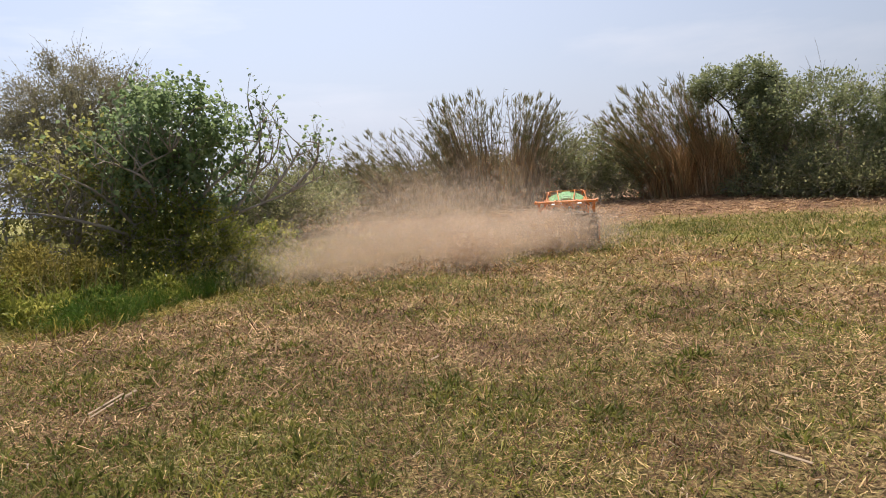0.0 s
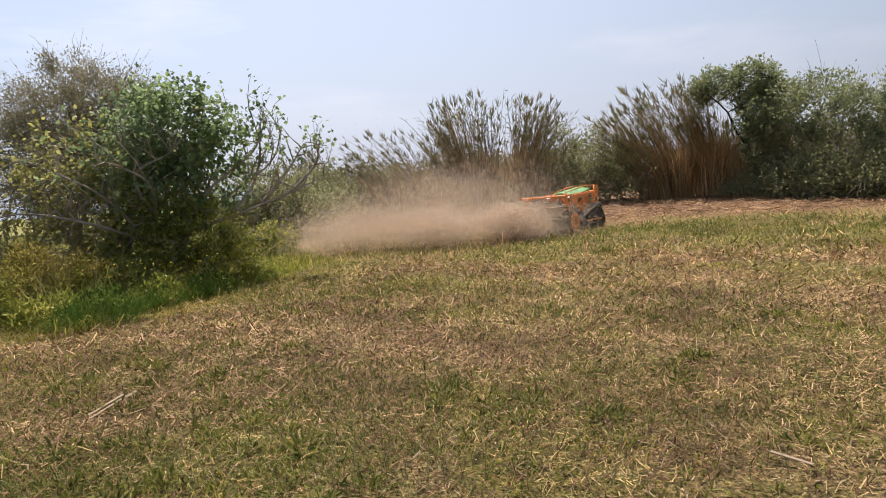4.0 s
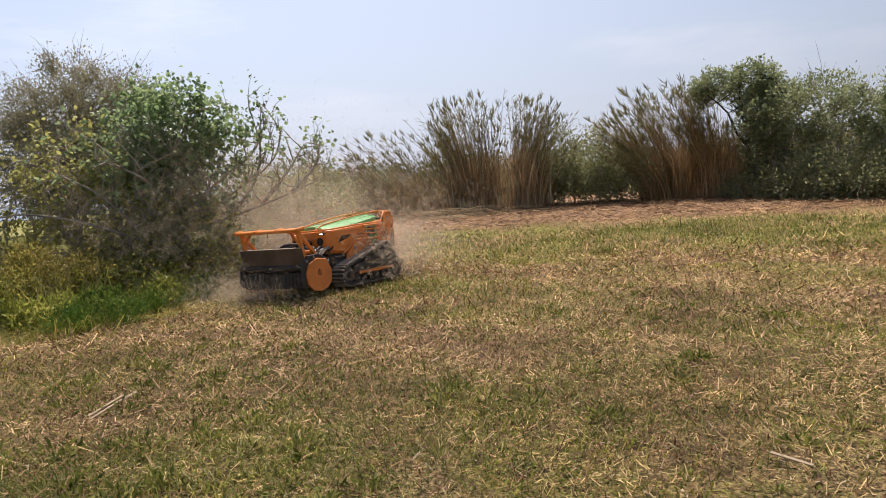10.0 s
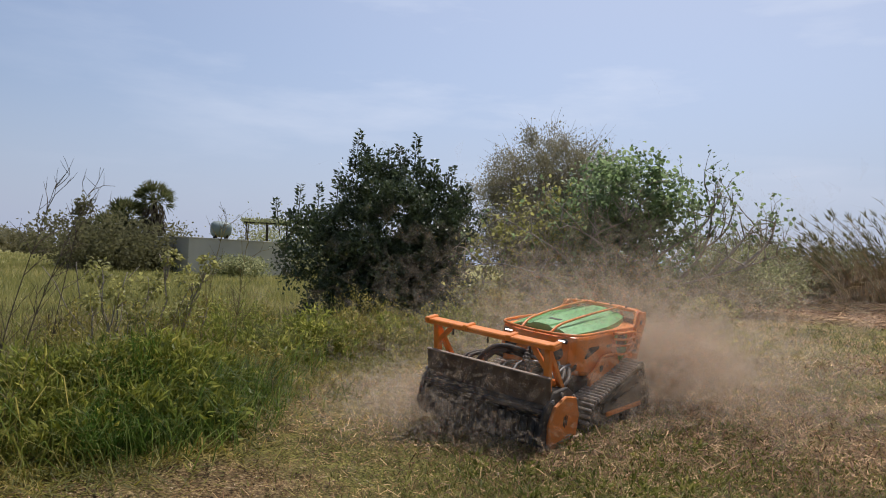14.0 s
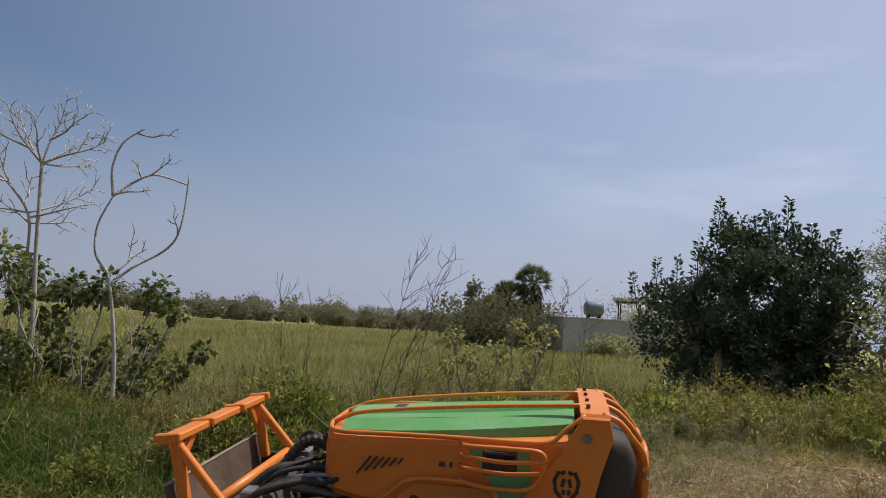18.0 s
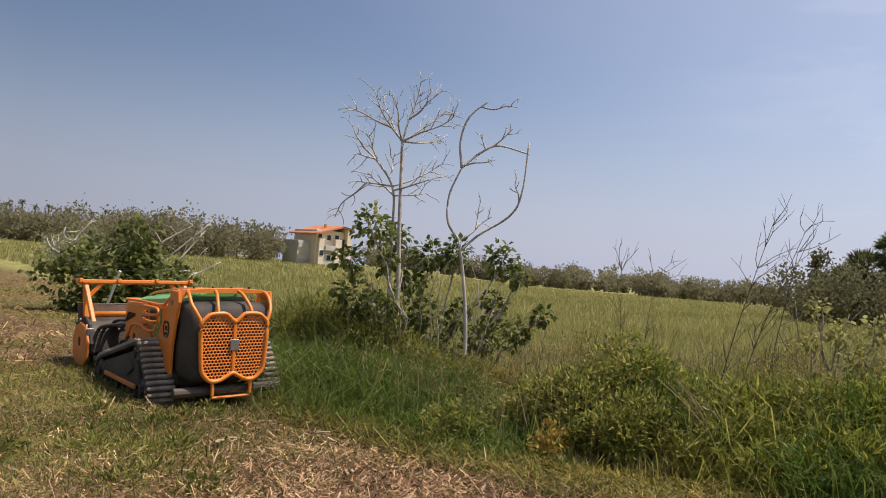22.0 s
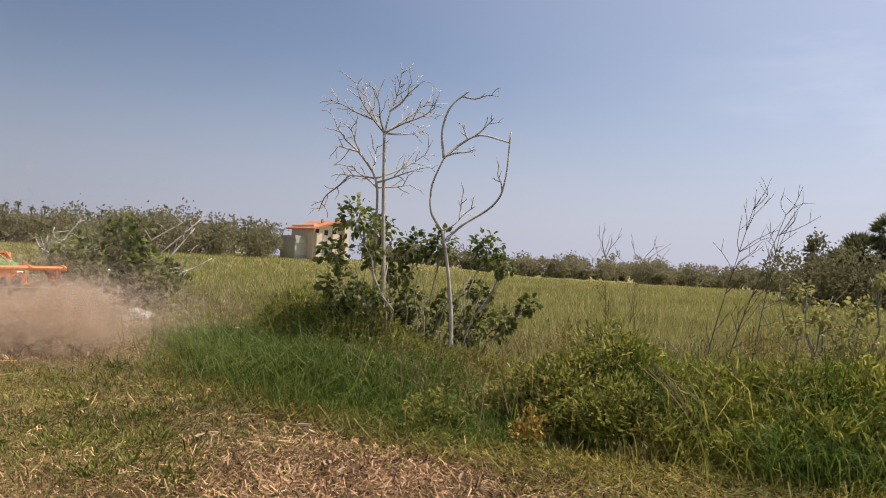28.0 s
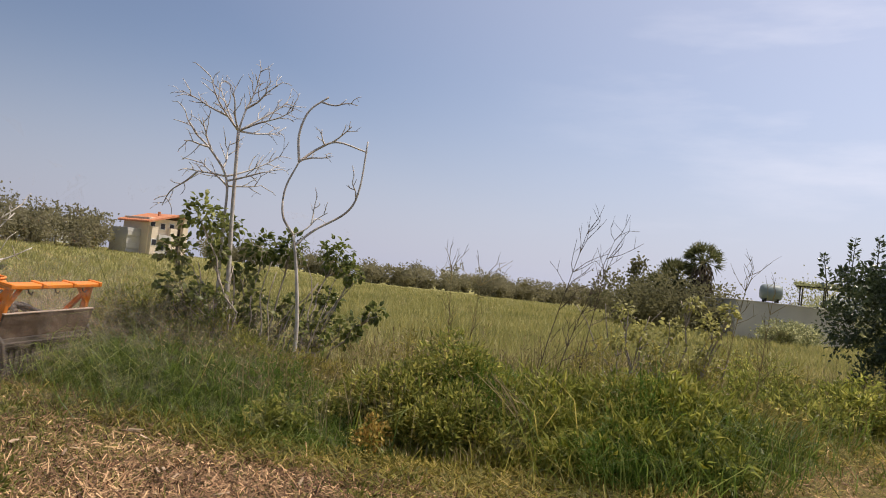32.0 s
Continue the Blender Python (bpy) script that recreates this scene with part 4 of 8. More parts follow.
def dead_trees():
    f = 3.2
    g = f - 0.62
    dead_tree("dead_sapling", off_yaw(98.5, 9.6), 98.5, [[(0.0, -0.1), (0.0, 1.0), (-0.06, 2.1), (-0.11, f)], [(-0.1, -0.1), (-0.13, 1.2), (-0.15, 1.9), (-0.18, g - 0.05), (-0.4, g + 0.3), (-0.62, g + 0.5)]],
              [((-0.11, f), (0.08, f + 0.9), 0.1), ((-0.11, f), (-0.52, f + 0.6), -0.2), ((-0.3, f + 0.17), (-0.88, f + 0.44), 0.15), ((-0.11, f), (0.48, f + 0.54), 0.25), ((-0.11, f), (0.56, f + 0.36), -0.2), ((-0.05, f + 0.3), (0.32, f + 0.66), -0.1),
               ((-0.11, f - 0.02), (0.44, f + 0.1), 0.3), ((-0.2, f + 0.1), (-0.42, f + 0.62), 0.3), ((-0.11, f), (-0.25, f + 0.5), -0.3), ((-0.62, g + 0.5), (-0.78, g + 0.75), 0.0), ((-0.45, g + 0.36), (-0.74, g + 0.36), -0.2), ((-0.2, g), (-0.72, g + 0.06), 0.2), ((-0.6, g + 0.03), (-0.95, g - 0.46), 0.25),
               ((-0.18, g), (0.46, g + 0.4), 0.2), ((-0.18, g - 0.03), (0.38, g + 0.14), -0.2), ((-0.18, g - 0.12), (0.26, g - 0.04), 0.1), ((-0.18, g - 0.1), (-0.55, g + 0.2), 0.25), ((-0.4, g + 0.3), (-0.58, g + 0.74), 0.1), ((-0.3, g + 0.1), (-0.2, g + 0.5), 0.2)],
              5, "bare bleached dead sapling standing in a fig bush")
    dead_tree("dead_sapling", off_yaw(93.0, 9.2), 93.0, [[(0.02, -0.1), (0.02, 0.7), (-0.06, 1.4), (-0.16, 1.92)], [(-0.16, 1.92), (-0.32, 2.15), (-0.33, 2.5), (-0.2, 2.86)], [(-0.2, 2.86), (-0.24, 3.22), (-0.15, 3.54), (0.08, 3.76)], [(-0.12, 1.8), (0.1, 2.02), (0.48, 2.3), (0.61, 2.62), (0.65, 3.26)], [(-0.2, 2.86), (0.02, 3.08), (0.26, 3.2), (0.66, 3.12)]],
              [((-0.02, 3.66), (0.46, 3.68), -0.05), ((0.2, 3.16), (0.42, 3.42), 0.05), ((-0.15, 2.9), (0.2, 2.98), -0.1), ((-0.16, 1.92), (0.24, 2.26), 0.05), ((0.06, 2.1), (0.08, 2.46), 0.1), ((0.1, 3.12), (0.02, 3.3), 0.1), ((0.56, 2.5), (0.52, 2.8), 0.05)],
              6, "bare dead sapling with two bowed bleached stems", 0.03, 4, 0.13)
    stem_bush("fig_bush", off_yaw(95.4, 9.6), 95.4, 41, ((-0.9, 2.0, 0.3), (-0.62, 1.92, 0.22), (-1.22, 1.55, 0.22), (-0.15, 1.68, 0.27), (0.22, 1.74, 0.24), (0.84, 1.72, 0.28), (1.05, 1.5, 0.16), (-0.72, 1.55, 0.17), (-1.1, 1.08, 0.3), (-0.72, 0.92, 0.32), (-0.38, 1.28, 0.22), (-0.2, 0.88, 0.3), (0.28, 0.88, 0.26), (0.8, 1.08, 0.2), (0.65, 0.62, 0.32), (1.1, 0.74, 0.24), (1.4, 1.0, 0.14), (-1.0, 0.55, 0.32), (-0.3, 0.5, 0.36), (0.2, 0.45, 0.34)),
              0.085, "figdark", "bark", "leafy fig bush with many pale crooked stems", 22, 0.7, 620)
    stem_bush("young_bush", off_yaw(64.4, 9.8), 64.4, 42, ((-0.5, 1.36, 0.16), (-0.25, 1.1, 0.2), (0.15, 1.2, 0.2), (0.6, 1.28, 0.2), (0.78, 1.5, 0.12), (0.0, 0.8, 0.25), (0.5, 0.85, 0.25), (-0.55, 0.95, 0.16), (0.35, 1.55, 0.12)), 0.062, "young_fig", "bark", "thin yellow-green bush with crooked twigs in the bank", 12, 0.4, 640)
    e = off_yaw(119.5, 17.5)
    ob = leafy_tree("fig_bush", e, 43, [(0, 0, 0.8, 1.3, 0.9, 0.8), (0.8, 0, 0.7, 0.9, 0.8, 0.6), (-0.9, 0, 0.6, 0.7, 0.7, 0.6), (0.2, 0, 1.5, 0.6, 0.5, 0.5)], 110, 26, 0.15, 0.15, "figdark", "dead", "fig bush with bleached dead limbs beside the track", "bush", trunks=((0, 0), (0.4, 0.1), (-0.4, 0)), trunk_r=0.05, fork=0.6, twigs=50, lobed=True)
    rng = np.random.default_rng(44)
    for ends in ([(0.5, 0, 0.5), (1.2, 0, 1.2), (1.8, 0.1, 2.0)], [(0.6, 0, 0.4), (1.3, 0, 1.0), (1.7, 0, 1.0), (2.2, 0, 1.3)], [(0, 0, 0.7), (0.7, 0, 1.5), (1.5, 0, 2.1)], [(-0.5, 0, 0.6), (-0.9, 0, 1.4), (-0.6, 0, 2.0)], [(-0.8, 0, 0.7), (-1.2, 0, 1.2), (-1.1, 0, 1.8)], [(-0.8, 0, 1.1), (-1.3, 0, 1.3), (-1.45, 0, 1.55)], [(0.2, 0, 0.7), (1.0, 0, 1.3), (1.9, 0, 2.2)]):
        sh = Shape()
        p = smooth_path(ends, 5)
        tube(sh, p, np.linspace(0.035, 0.012, len(p)), 6)
        for _ in range(5):
            i = rng.integers(len(p) // 2, len(p))
            limb(sh, rng, p[i], p[i] + rng.normal(0, 0.22, 3) + [0, 0, 0.12], 0.012, 0.004, 0.3, 4, 4)
        part("dead_limb", sh, "dead", ob, "bleached dead limb", True)


def palm(at, seed, h, r, label, skirt=2.4):
    """A fan palm: a stiff round head of fronds over a skirt of dead ones hanging down the trunk."""
    rng = np.random.default_rng(seed)
    ob = empty("palm", pose(*at), label, "palm tree")
    t = np.linspace(0, 1, 8)
    part("trunk", tube(Shape(), np.stack([0.2 * np.sin(2 * t), 0 * t, h * t], -1), np.linspace(0.3, 0.22, 8), 8), "darkbark", ob, smooth=True)
    sh = Shape()
    top = np.array([0.2 * math.sin(2.0), 0, h])
    for i in range(44):
        a, e = rng.uniform(0, 2 * np.pi), rng.uniform(-0.55, 1.35)
        d = np.array([math.cos(a) * math.cos(e), math.sin(a) * math.cos(e), math.sin(e)])
        base = top + d * r * 0.5
        tube(sh, [top, base], 0.03, 3)
        n = 16
        leaves(sh, rng, np.tile(base, (n, 1)), d + rng.normal(0, 0.42, (n, 3)), rng.uniform(0.4, 0.6, n) * r, 0.1, 0.1)
    part("fronds", sh, "palm", ob)
    n = 420
    z = rng.uniform(h - skirt, h - 0.1, n)
    a = rng.uniform(0, 2 * np.pi, n)
    w = rng.uniform(0.25, 0.85, n) * np.interp(z, (h - skirt, h - 0.3, h), (0.7, 1.0, 0.5))
    pos = np.stack([top[0] + np.cos(a) * w, np.sin(a) * w, z], -1)
    part("fronds", leaves(Shape(), rng, pos, np.stack([np.cos(a) * 0.35, np.sin(a) * 0.35, -np.ones(n)], -1) + rng.normal(0, 0.15, (n, 3)), rng.uniform(0.5, 0.95, n), 0.16), "dead_frond", ob, "dead brown fronds hanging down")


def far_belt(name, seed, yaws, dist, lo, hi, label, n=60, leaf=0.55, mat="far"):
    """A far row of trees: crowns of leaf clumps of uneven height, joined, as nobody could count them."""
    rng = np.random.default_rng(seed)
    sh = Shape()
    for i in range(n):
        yaw = rng.uniform(*yaws)
        d = dist * rng.uniform(0.92, 1.12)
        x, y, z = at_yaw(yaw, d)
        h = rng.uniform(lo, hi)
        w = h * rng.uniform(0.45, 0.75)
        tube(sh, [(x, y, z - 0.2), (x + 0.1, y, z + h * 0.5)], [0.18, 0.1], 5)
        c, d3 = clumps(rng, [(x, y, z + h * 0.55, w, w, h * 0.42), (x + w * 0.5, y, z + h * 0.35, w * 0.7, w * 0.7, h * 0.33)], 16)
        k = np.repeat(np.arange(16), 44)
        pos = c[k] + rng.normal(0, 0.13 * h, (len(k), 3)) * [1, 1, 0.7]
        leaves(sh, rng, pos, d3[k] + rng.normal(0, 0.7, (len(k), 3)), rng.uniform(0.5, 1.1, len(k)) * leaf * 0.68, 0.8)
    ob = part(name, sh, mat)
    return tagged(ob, label, "trees", kind="stuff")


def plants():
    fig_tree()
    leafy_tree("grey_willow", at_yaw(32.5, 24.0), 21, [(0, 0, 4.0, 2.3, 2.0, 2.2), (-1.0, 0, 3.2, 1.9, 1.8, 2.0), (1.2, 0, 3.6, 1.5, 1.5, 1.8), (0, 0, 2.2, 2.2, 2.0, 1.6)], 760, 100, 0.22, 0.088, "willow", "bark", "feathery grey-green tree just coming into leaf", trunks=((0, 0), (0.4, 0.2), (-0.5, 0.1)), trunk_r=0.14, fork=1.6, twigs=70, width=0.4, sprays=3)
    carob = leafy_tree("carob_tree", at_yaw(46.9, 17.0), 23, [(0.5, 0, 2.4, 1.75, 1.5, 1.5), (-1.5, 0, 1.9, 0.85, 0.9, 0.95), (-0.2, 0, 2.1, 1.4, 1.2, 1.2), (1.4, 0, 2.0, 1.15, 1.2, 1.3), (0.5, 0, 3.3, 1.0, 0.8, 0.75), (-0.35, 0, 3.4, 0.6, 0.6, 0.8), (0.4, 0, 1.1, 1.75, 1.5, 0.95), (0.4, -0.3, 0.55, 1.5, 1.2, 0.55), (1.5, 0, 1.0, 0.85, 1.1, 0.9), (1.5, 0.3, 3.0, 0.7, 0.7, 0.6), (-1.15, -0.2, 0.8, 0.7, 0.8, 0.6)],
               660, 84, 0.13, 0.11, "carob", "darkbark", "dense dark glossy carob tree with upright leading shoots", trunks=((0, 0), (0.35, 0.2), (0.6, 0.2), (-0.4, 0.1)), trunk_r=0.09, fork=0.8, twigs=60, width=0.5)
    rng = np.random.default_rng(24)
    for x, z, h in ((-0.62, 3.7, 1.1), (0.82, 3.6, 1.15), (-0.4, 3.5, 0.9), (0.15, 3.6, 0.75), (1.35, 3.3, 0.85), (1.75, 3.1, 0.9), (2.15, 2.8, 0.8), (-1.9, 2.4, 0.95), (-1.45, 2.5, 0.9), (-2.3, 2.1, 0.9), (-1.0, 2.9, 0.8), (0.5, 3.6, 0.8), (1.1, 3.5, 0.7), (-0.1, 3.7, 0.6), (2.4, 2.3, 0.7)):
        sh = Shape()
        lean = rng.normal(0, 0.08, 2)
        p = np.array([(x + lean[0] * t, lean[1] * t, z + h * t) for t in np.linspace(0, 1, 5)])
        n = int(85 * h)
        t = rng.uniform(0.1, 1, n)
        a = rng.uniform(0, 2 * np.pi, n)
        at = np.stack([np.interp(t, np.linspace(0, 1, 5), p[:, k]) for k in range(3)], -1)
        leaves(sh, rng, at + np.stack([np.cos(a), np.sin(a), 0 * a], -1) * (0.1 * (1.1 - t))[:, None], np.stack([np.cos(a), np.sin(a), 0.5 + 0 * a], -1), rng.uniform(0.08, 0.15, n), 0.5)
        s = part("shoot", tube(Shape(), p, np.linspace(0.015, 0.005, 5), 5), "darkbark", carob, "upright leading shoot")
        part("foliage", sh, "carob", s)
    reed_clump("reed_clump", 51, 420, -1.3, 2.1, 1.3, 5.1, -0.04, "tall fan-shaped clump of grey-brown reeds with feathery tops", 0.42, 11, 0.42)
    reed_clump("reed_clump", 54, 150, -4.4, 1.6, 1.2, 3.9, -0.55, "thin grey-brown reeds leaning over to one side", 0.4, 11, 0.2, 8)
    reed_clump("reed_clump", 52, 120, -7.4, 2.2, 1.3, 3.2, -0.75, "sparse thin reeds bent low to one side", 0.4, 10, 0.15, 9)
    reed_clump("reed_clump", 53, 420, 6.7, 1.7, 1.2, 4.9, -0.3, "golden brown reeds leaning over to one side", 0.45, 8, 0.2, 12, "gold_cane")
    reed_clump("reed_clump", 56, 90, 5.4, 0.28, 0.4, 3.9, -0.62, "slanting sheaf of golden reeds", 0.6, 6, 0.1, 10, "gold_cane")
    reed_clump("reed_clump", 55, 60, 8.6, 0.7, 0.8, 3.2, 0.05, "short straw-coloured reeds beside a tree", 0.5, 10, 0.2, 10)
    fallen_reeds()
    for k, (yaw, d, s) in enumerate(((-3.6, 30.6, 1.15), (-5.6, 30.2, 1.0), (-7.6, 30.2, 0.8), (-1.6, 31.0, 0.8), (22.6, 25.0, 0.95), (20.4, 24.6, 0.85), (18.2, 25.5, 0.8), (15.8, 30.0, 0.8), (11.5, 31.5, 0.7), (-18.4, 29.4, 0.5), (-20.6, 28.4, 0.55), (-23.4, 28.0, 0.5), (-26.0, 27.8, 0.55), (-28.6, 27.8, 0.5))):
        leafy_tree("shrub", at_yaw(yaw, d), 60 + k, [(0, 0, 1.6 * s, 1.6 * s, 1.2, 1.4 * s), (0.8, 0, 1.0 * s, 1.3, 1.1, 0.9 * s), (-0.9, 0, 0.9 * s, 1.2, 1.0, 0.9 * s)], 150, 36, 0.2, 0.115, "shrub", "bark", "grey-green shrub beside the reeds", "bush", trunk_r=0.05, fork=0.5, twigs=50, sprays=1)
    leafy_tree("laurel_tree", at_yaw(-16.3, 30.5), 71, [(0.3, 0, 4.3, 1.2, 1.2, 0.8), (-0.9, 0, 4.35, 1.0, 0.9, 0.65), (-1.5, 0, 4.0, 0.6, 0.6, 0.5), (0.5, 0, 3.2, 0.8, 1.0, 1.0), (1.1, 0, 3.9, 0.8, 1.0, 0.6), (0.5, 0, 1.8, 0.6, 0.9, 1.1), (1.0, 0.3, 0.6, 1.3, 0.8, 0.6)], 340, 48, 0.14, 0.125, "rtree", "darkbark", "round-topped evergreen tree leaning over the reeds", trunks=((0.3, 0), (0.55, 0.1)), trunk_r=0.13, fork=1.5, twigs=60)
    leafy_tree("laurel_tree", at_yaw(-21.8, 29.5), 72, [(0, 0, 3.1, 2.1, 1.6, 1.25), (1.8, 0, 2.8, 1.7, 1.5, 1.2), (-1.4, 0, 2.9, 1.2, 1.3, 1.2), (-2.2, 0, 2.3, 0.9, 1.0, 1.5), (0, 0.3, 1.5, 2.5, 1.3, 1.2), (2.2, 0, 1.3, 1.4, 1.3, 1.0), (-1.2, 0.3, 0.6, 1.6, 0.9, 0.6), (1.5, 0.3, 0.5, 2.2, 0.9, 0.5)], 540, 48, 0.17, 0.13, "rtree", "bark", "broad evergreen tree with many pale stems", trunks=((0, 0), (0.8, -0.4), (-0.9, 0), (1.6, -0.3), (0.3, -0.6)), trunk_r=0.07, fork=1.6, twigs=70, sprays=2)
    leafy_tree("laurel_tree", at_yaw(-28.0, 29.0), 73, [(0, 0, 2.3, 2.3, 1.6, 1.2), (0, 0, 1.0, 2.4, 1.6, 1.0)], 260, 46, 0.17, 0.13, "rtree", "bark", "broad evergreen tree at the field's corner", trunks=((0, 0), (0.8, -0.3)), trunk_r=0.08, fork=1.2, twigs=40)
    dead_trees()
    palm(at_yaw(63.0, 60), 81, 5.5, 1.7, "shaggy palm hung with dead fronds", 3.0)
    palm(at_yaw(64.9, 61), 82, 4.0, 1.8, "lower shaggy palm beside a taller one", 2.6)
    palm(at_yaw(66.0, 60), 80, 3.0, 1.6, "low shaggy palm with a wide skirt", 2.2)
    leafy_tree("slender_tree", at_yaw(67.6, 60), 83, [(0, 0, 3.6, 0.55, 0.55, 1.9), (0.2, 0, 2.2, 0.9, 0.8, 1.2)], 60, 40, 0.22, 0.3, "far", "bark", "slender upright tree beside the palms", trunk_r=0.12, fork=1.2, twigs=20)
    far_belt("thicket", 84, (61.6, 70), 58, 2.6, 4.3, "thicket of shrubs round the palms", 26, 0.4)
    far_belt("thicket", 85, (48, 56.8), 68, 3.4, 6.0, "trees behind the tank house", 26, 0.3, "shrub")
    far_belt("thicket", 93, (55.6, 58.2), 50, 0.9, 1.6, "low bushes before the concrete store", 9, 0.25, "shrub")
    far_belt("woods", 86, (69, 80), 165, 2.6, 5.8, "far hedge of bushes across the field", 34, 0.8, "haze_paled")
    far_belt("woods", 87, (79, 101), 185, 2.0, 6.2, "long low wood at the field's far side", 60, 0.9, "haze_paled")
    far_belt("woods", 88, (108.8, 121), 118, 4.0, 6.6, "round olive-brown trees beside the villa", 40, 0.7, "haze_paled")
    far_belt("woods", 89, (117, 136), 150, 4.0, 7.5, "wood at the field's left end", 50, 0.8, "haze_paled")
    far_belt("thicket", 90, (121.5, 126), 40, 1.4, 2.4, "olive-green bushes by the track", 7, 0.22, "shrub")
    far_belt("woods", 91, (-34, 20), 60, 3.0, 4.5, "trees behind the reed bed", 60, 0.45)
    # a far row of lopped palms
    rng = np.random.default_rng(92)
    for i, yaw in enumerate((111.5, 114.3, 116.8, 117.4, 119.2, 119.9, 120.7, 121.6, 122.4, 123.0, 124.3, 125.1, 125.9, 126.8, 127.6)):
        ob = empty("lopped_palm", pose(*at_yaw(yaw, 170)), "thin lopped palm in a far row", "palm tree", "far row of palms")
        h = rng.uniform(6.3, 7.8)
        part("trunk", tube(Shape(), [(0, 0, -0.2), (0.1, 0, h)], [0.16, 0.12], 6), "darkbark", ob)
        sh = Shape()
        n = 40
        leaves(sh, rng, np.tile([[0.1, 0, h]], (n, 1)) + rng.normal(0, 0.12, (n, 3)), rng.normal(0, 0.7, (n, 3)) * [1, 1, 0.5] + [0.45, 0.45, -0.1], rng.uniform(0.4, 1.0, n), 0.25)
        part("fronds", sh, "palm", ob)


# ---- far houses ----
def villa():
    ob = empty("villa", pose(*at_yaw(105.1, 120), 0, 0, 105.1 + 37), "two-storey cream villa with an orange tiled roof", "house")
    part("wall", box(Shape(), (0.4, 0.2, 2.7), (6.6, 6.0, 5.8), 0.03), "wall", ob)
    part("tall_wall", box(Shape(), (3.2, -0.4, 3.1), (1.0, 6.6, 6.4), 0.03), "wall", ob, "plain cream end wall")
    part("side_wing", box(Shape(), (-4.0, 0.8, 1.8), (2.4, 4.0, 3.8), 0.03), "grey_wall", ob, "grey lower wing with balconies")
    for x, w in ((-2.2, 1.1), (1.2, 1.3)):
        part("front_bay", box(Shape(), (x, -3.1, 2.1), (w, 0.8, 4.4), 0.03), "wall", ob)
    part("balcony", box(Shape(), (-0.5, -3.3, 2.75), (2.3, 1.0, 0.8), 0.03), "grey_wall", ob)
    part("ground_floor_front", box(Shape(), (-0.5, -3.0, 0.9), (2.3, 0.4, 1.8), 0.03), "grey_wall", ob)
    part("door_recess", box(Shape(), (2.35, -2.95, 2.2), (0.55, 0.35, 4.4), 0.02), "darkbark", ob)
    roof = Shape()
    slab(roof, [(-3.7, 4.95), (1.6, 6.45), (3.75, 6.2), (3.75, 6.05), (1.6, 6.25), (-3.7, 4.75)], -3.9, 3.6)
    part("roof", roof, "roof", ob)
    for k in range(14):
        y = -3.75 + k * 0.56
        part("tile_row", tube(Shape(), [(-3.72, y, 5.0), (1.58, y, 6.5)], 0.09, 6), "roof", ob)
    part("roof_edge", box(Shape(), (2.7, -0.15, 6.32), (2.4, 7.6, 0.12), 0.02, (0, 7, 0)), "darkbark", ob, "dark ridge edge")
    part("chimney", box(Shape(), (-0.2, -1.4, 6.3), (0.35, 0.35, 0.8), 0.03), "roof", ob)
    for x, z in ((-2.2, 4.55), (-0.4, 4.45), (1.2, 4.55), (-2.2, 1.9), (-0.5, 1.2)):
        y = -2.83 if z > 4 else (-3.52 if x < -1 else -3.22)
        w = part("window", box(Shape(), (x, y + 0.02, z), (0.95, 0.06, 1.05), 0.02), "white", ob, "white window frame")
        part("pane", box(Shape(), (x, y - 0.02, z), (0.75, 0.05, 0.85), 0.01), "shadeglass", w)
    for y, z in ((-1.6, 3.6), (1.4, 4.2), (1.4, 1.6)):
        w = part("window", box(Shape(), (3.71, y, z), (0.05, 0.8, 0.95), 0.02), "white", ob, "white window frame")
        part("pane", box(Shape(), (3.74, y, z), (0.04, 0.62, 0.77), 0.01), "shadeglass", w)
    for z in (1.0, 2.9):
        part("balcony_rail", box(Shape(), (-4.1, -1.3, z), (2.2, 0.15, 0.8), 0.02), "grey_wall", ob)


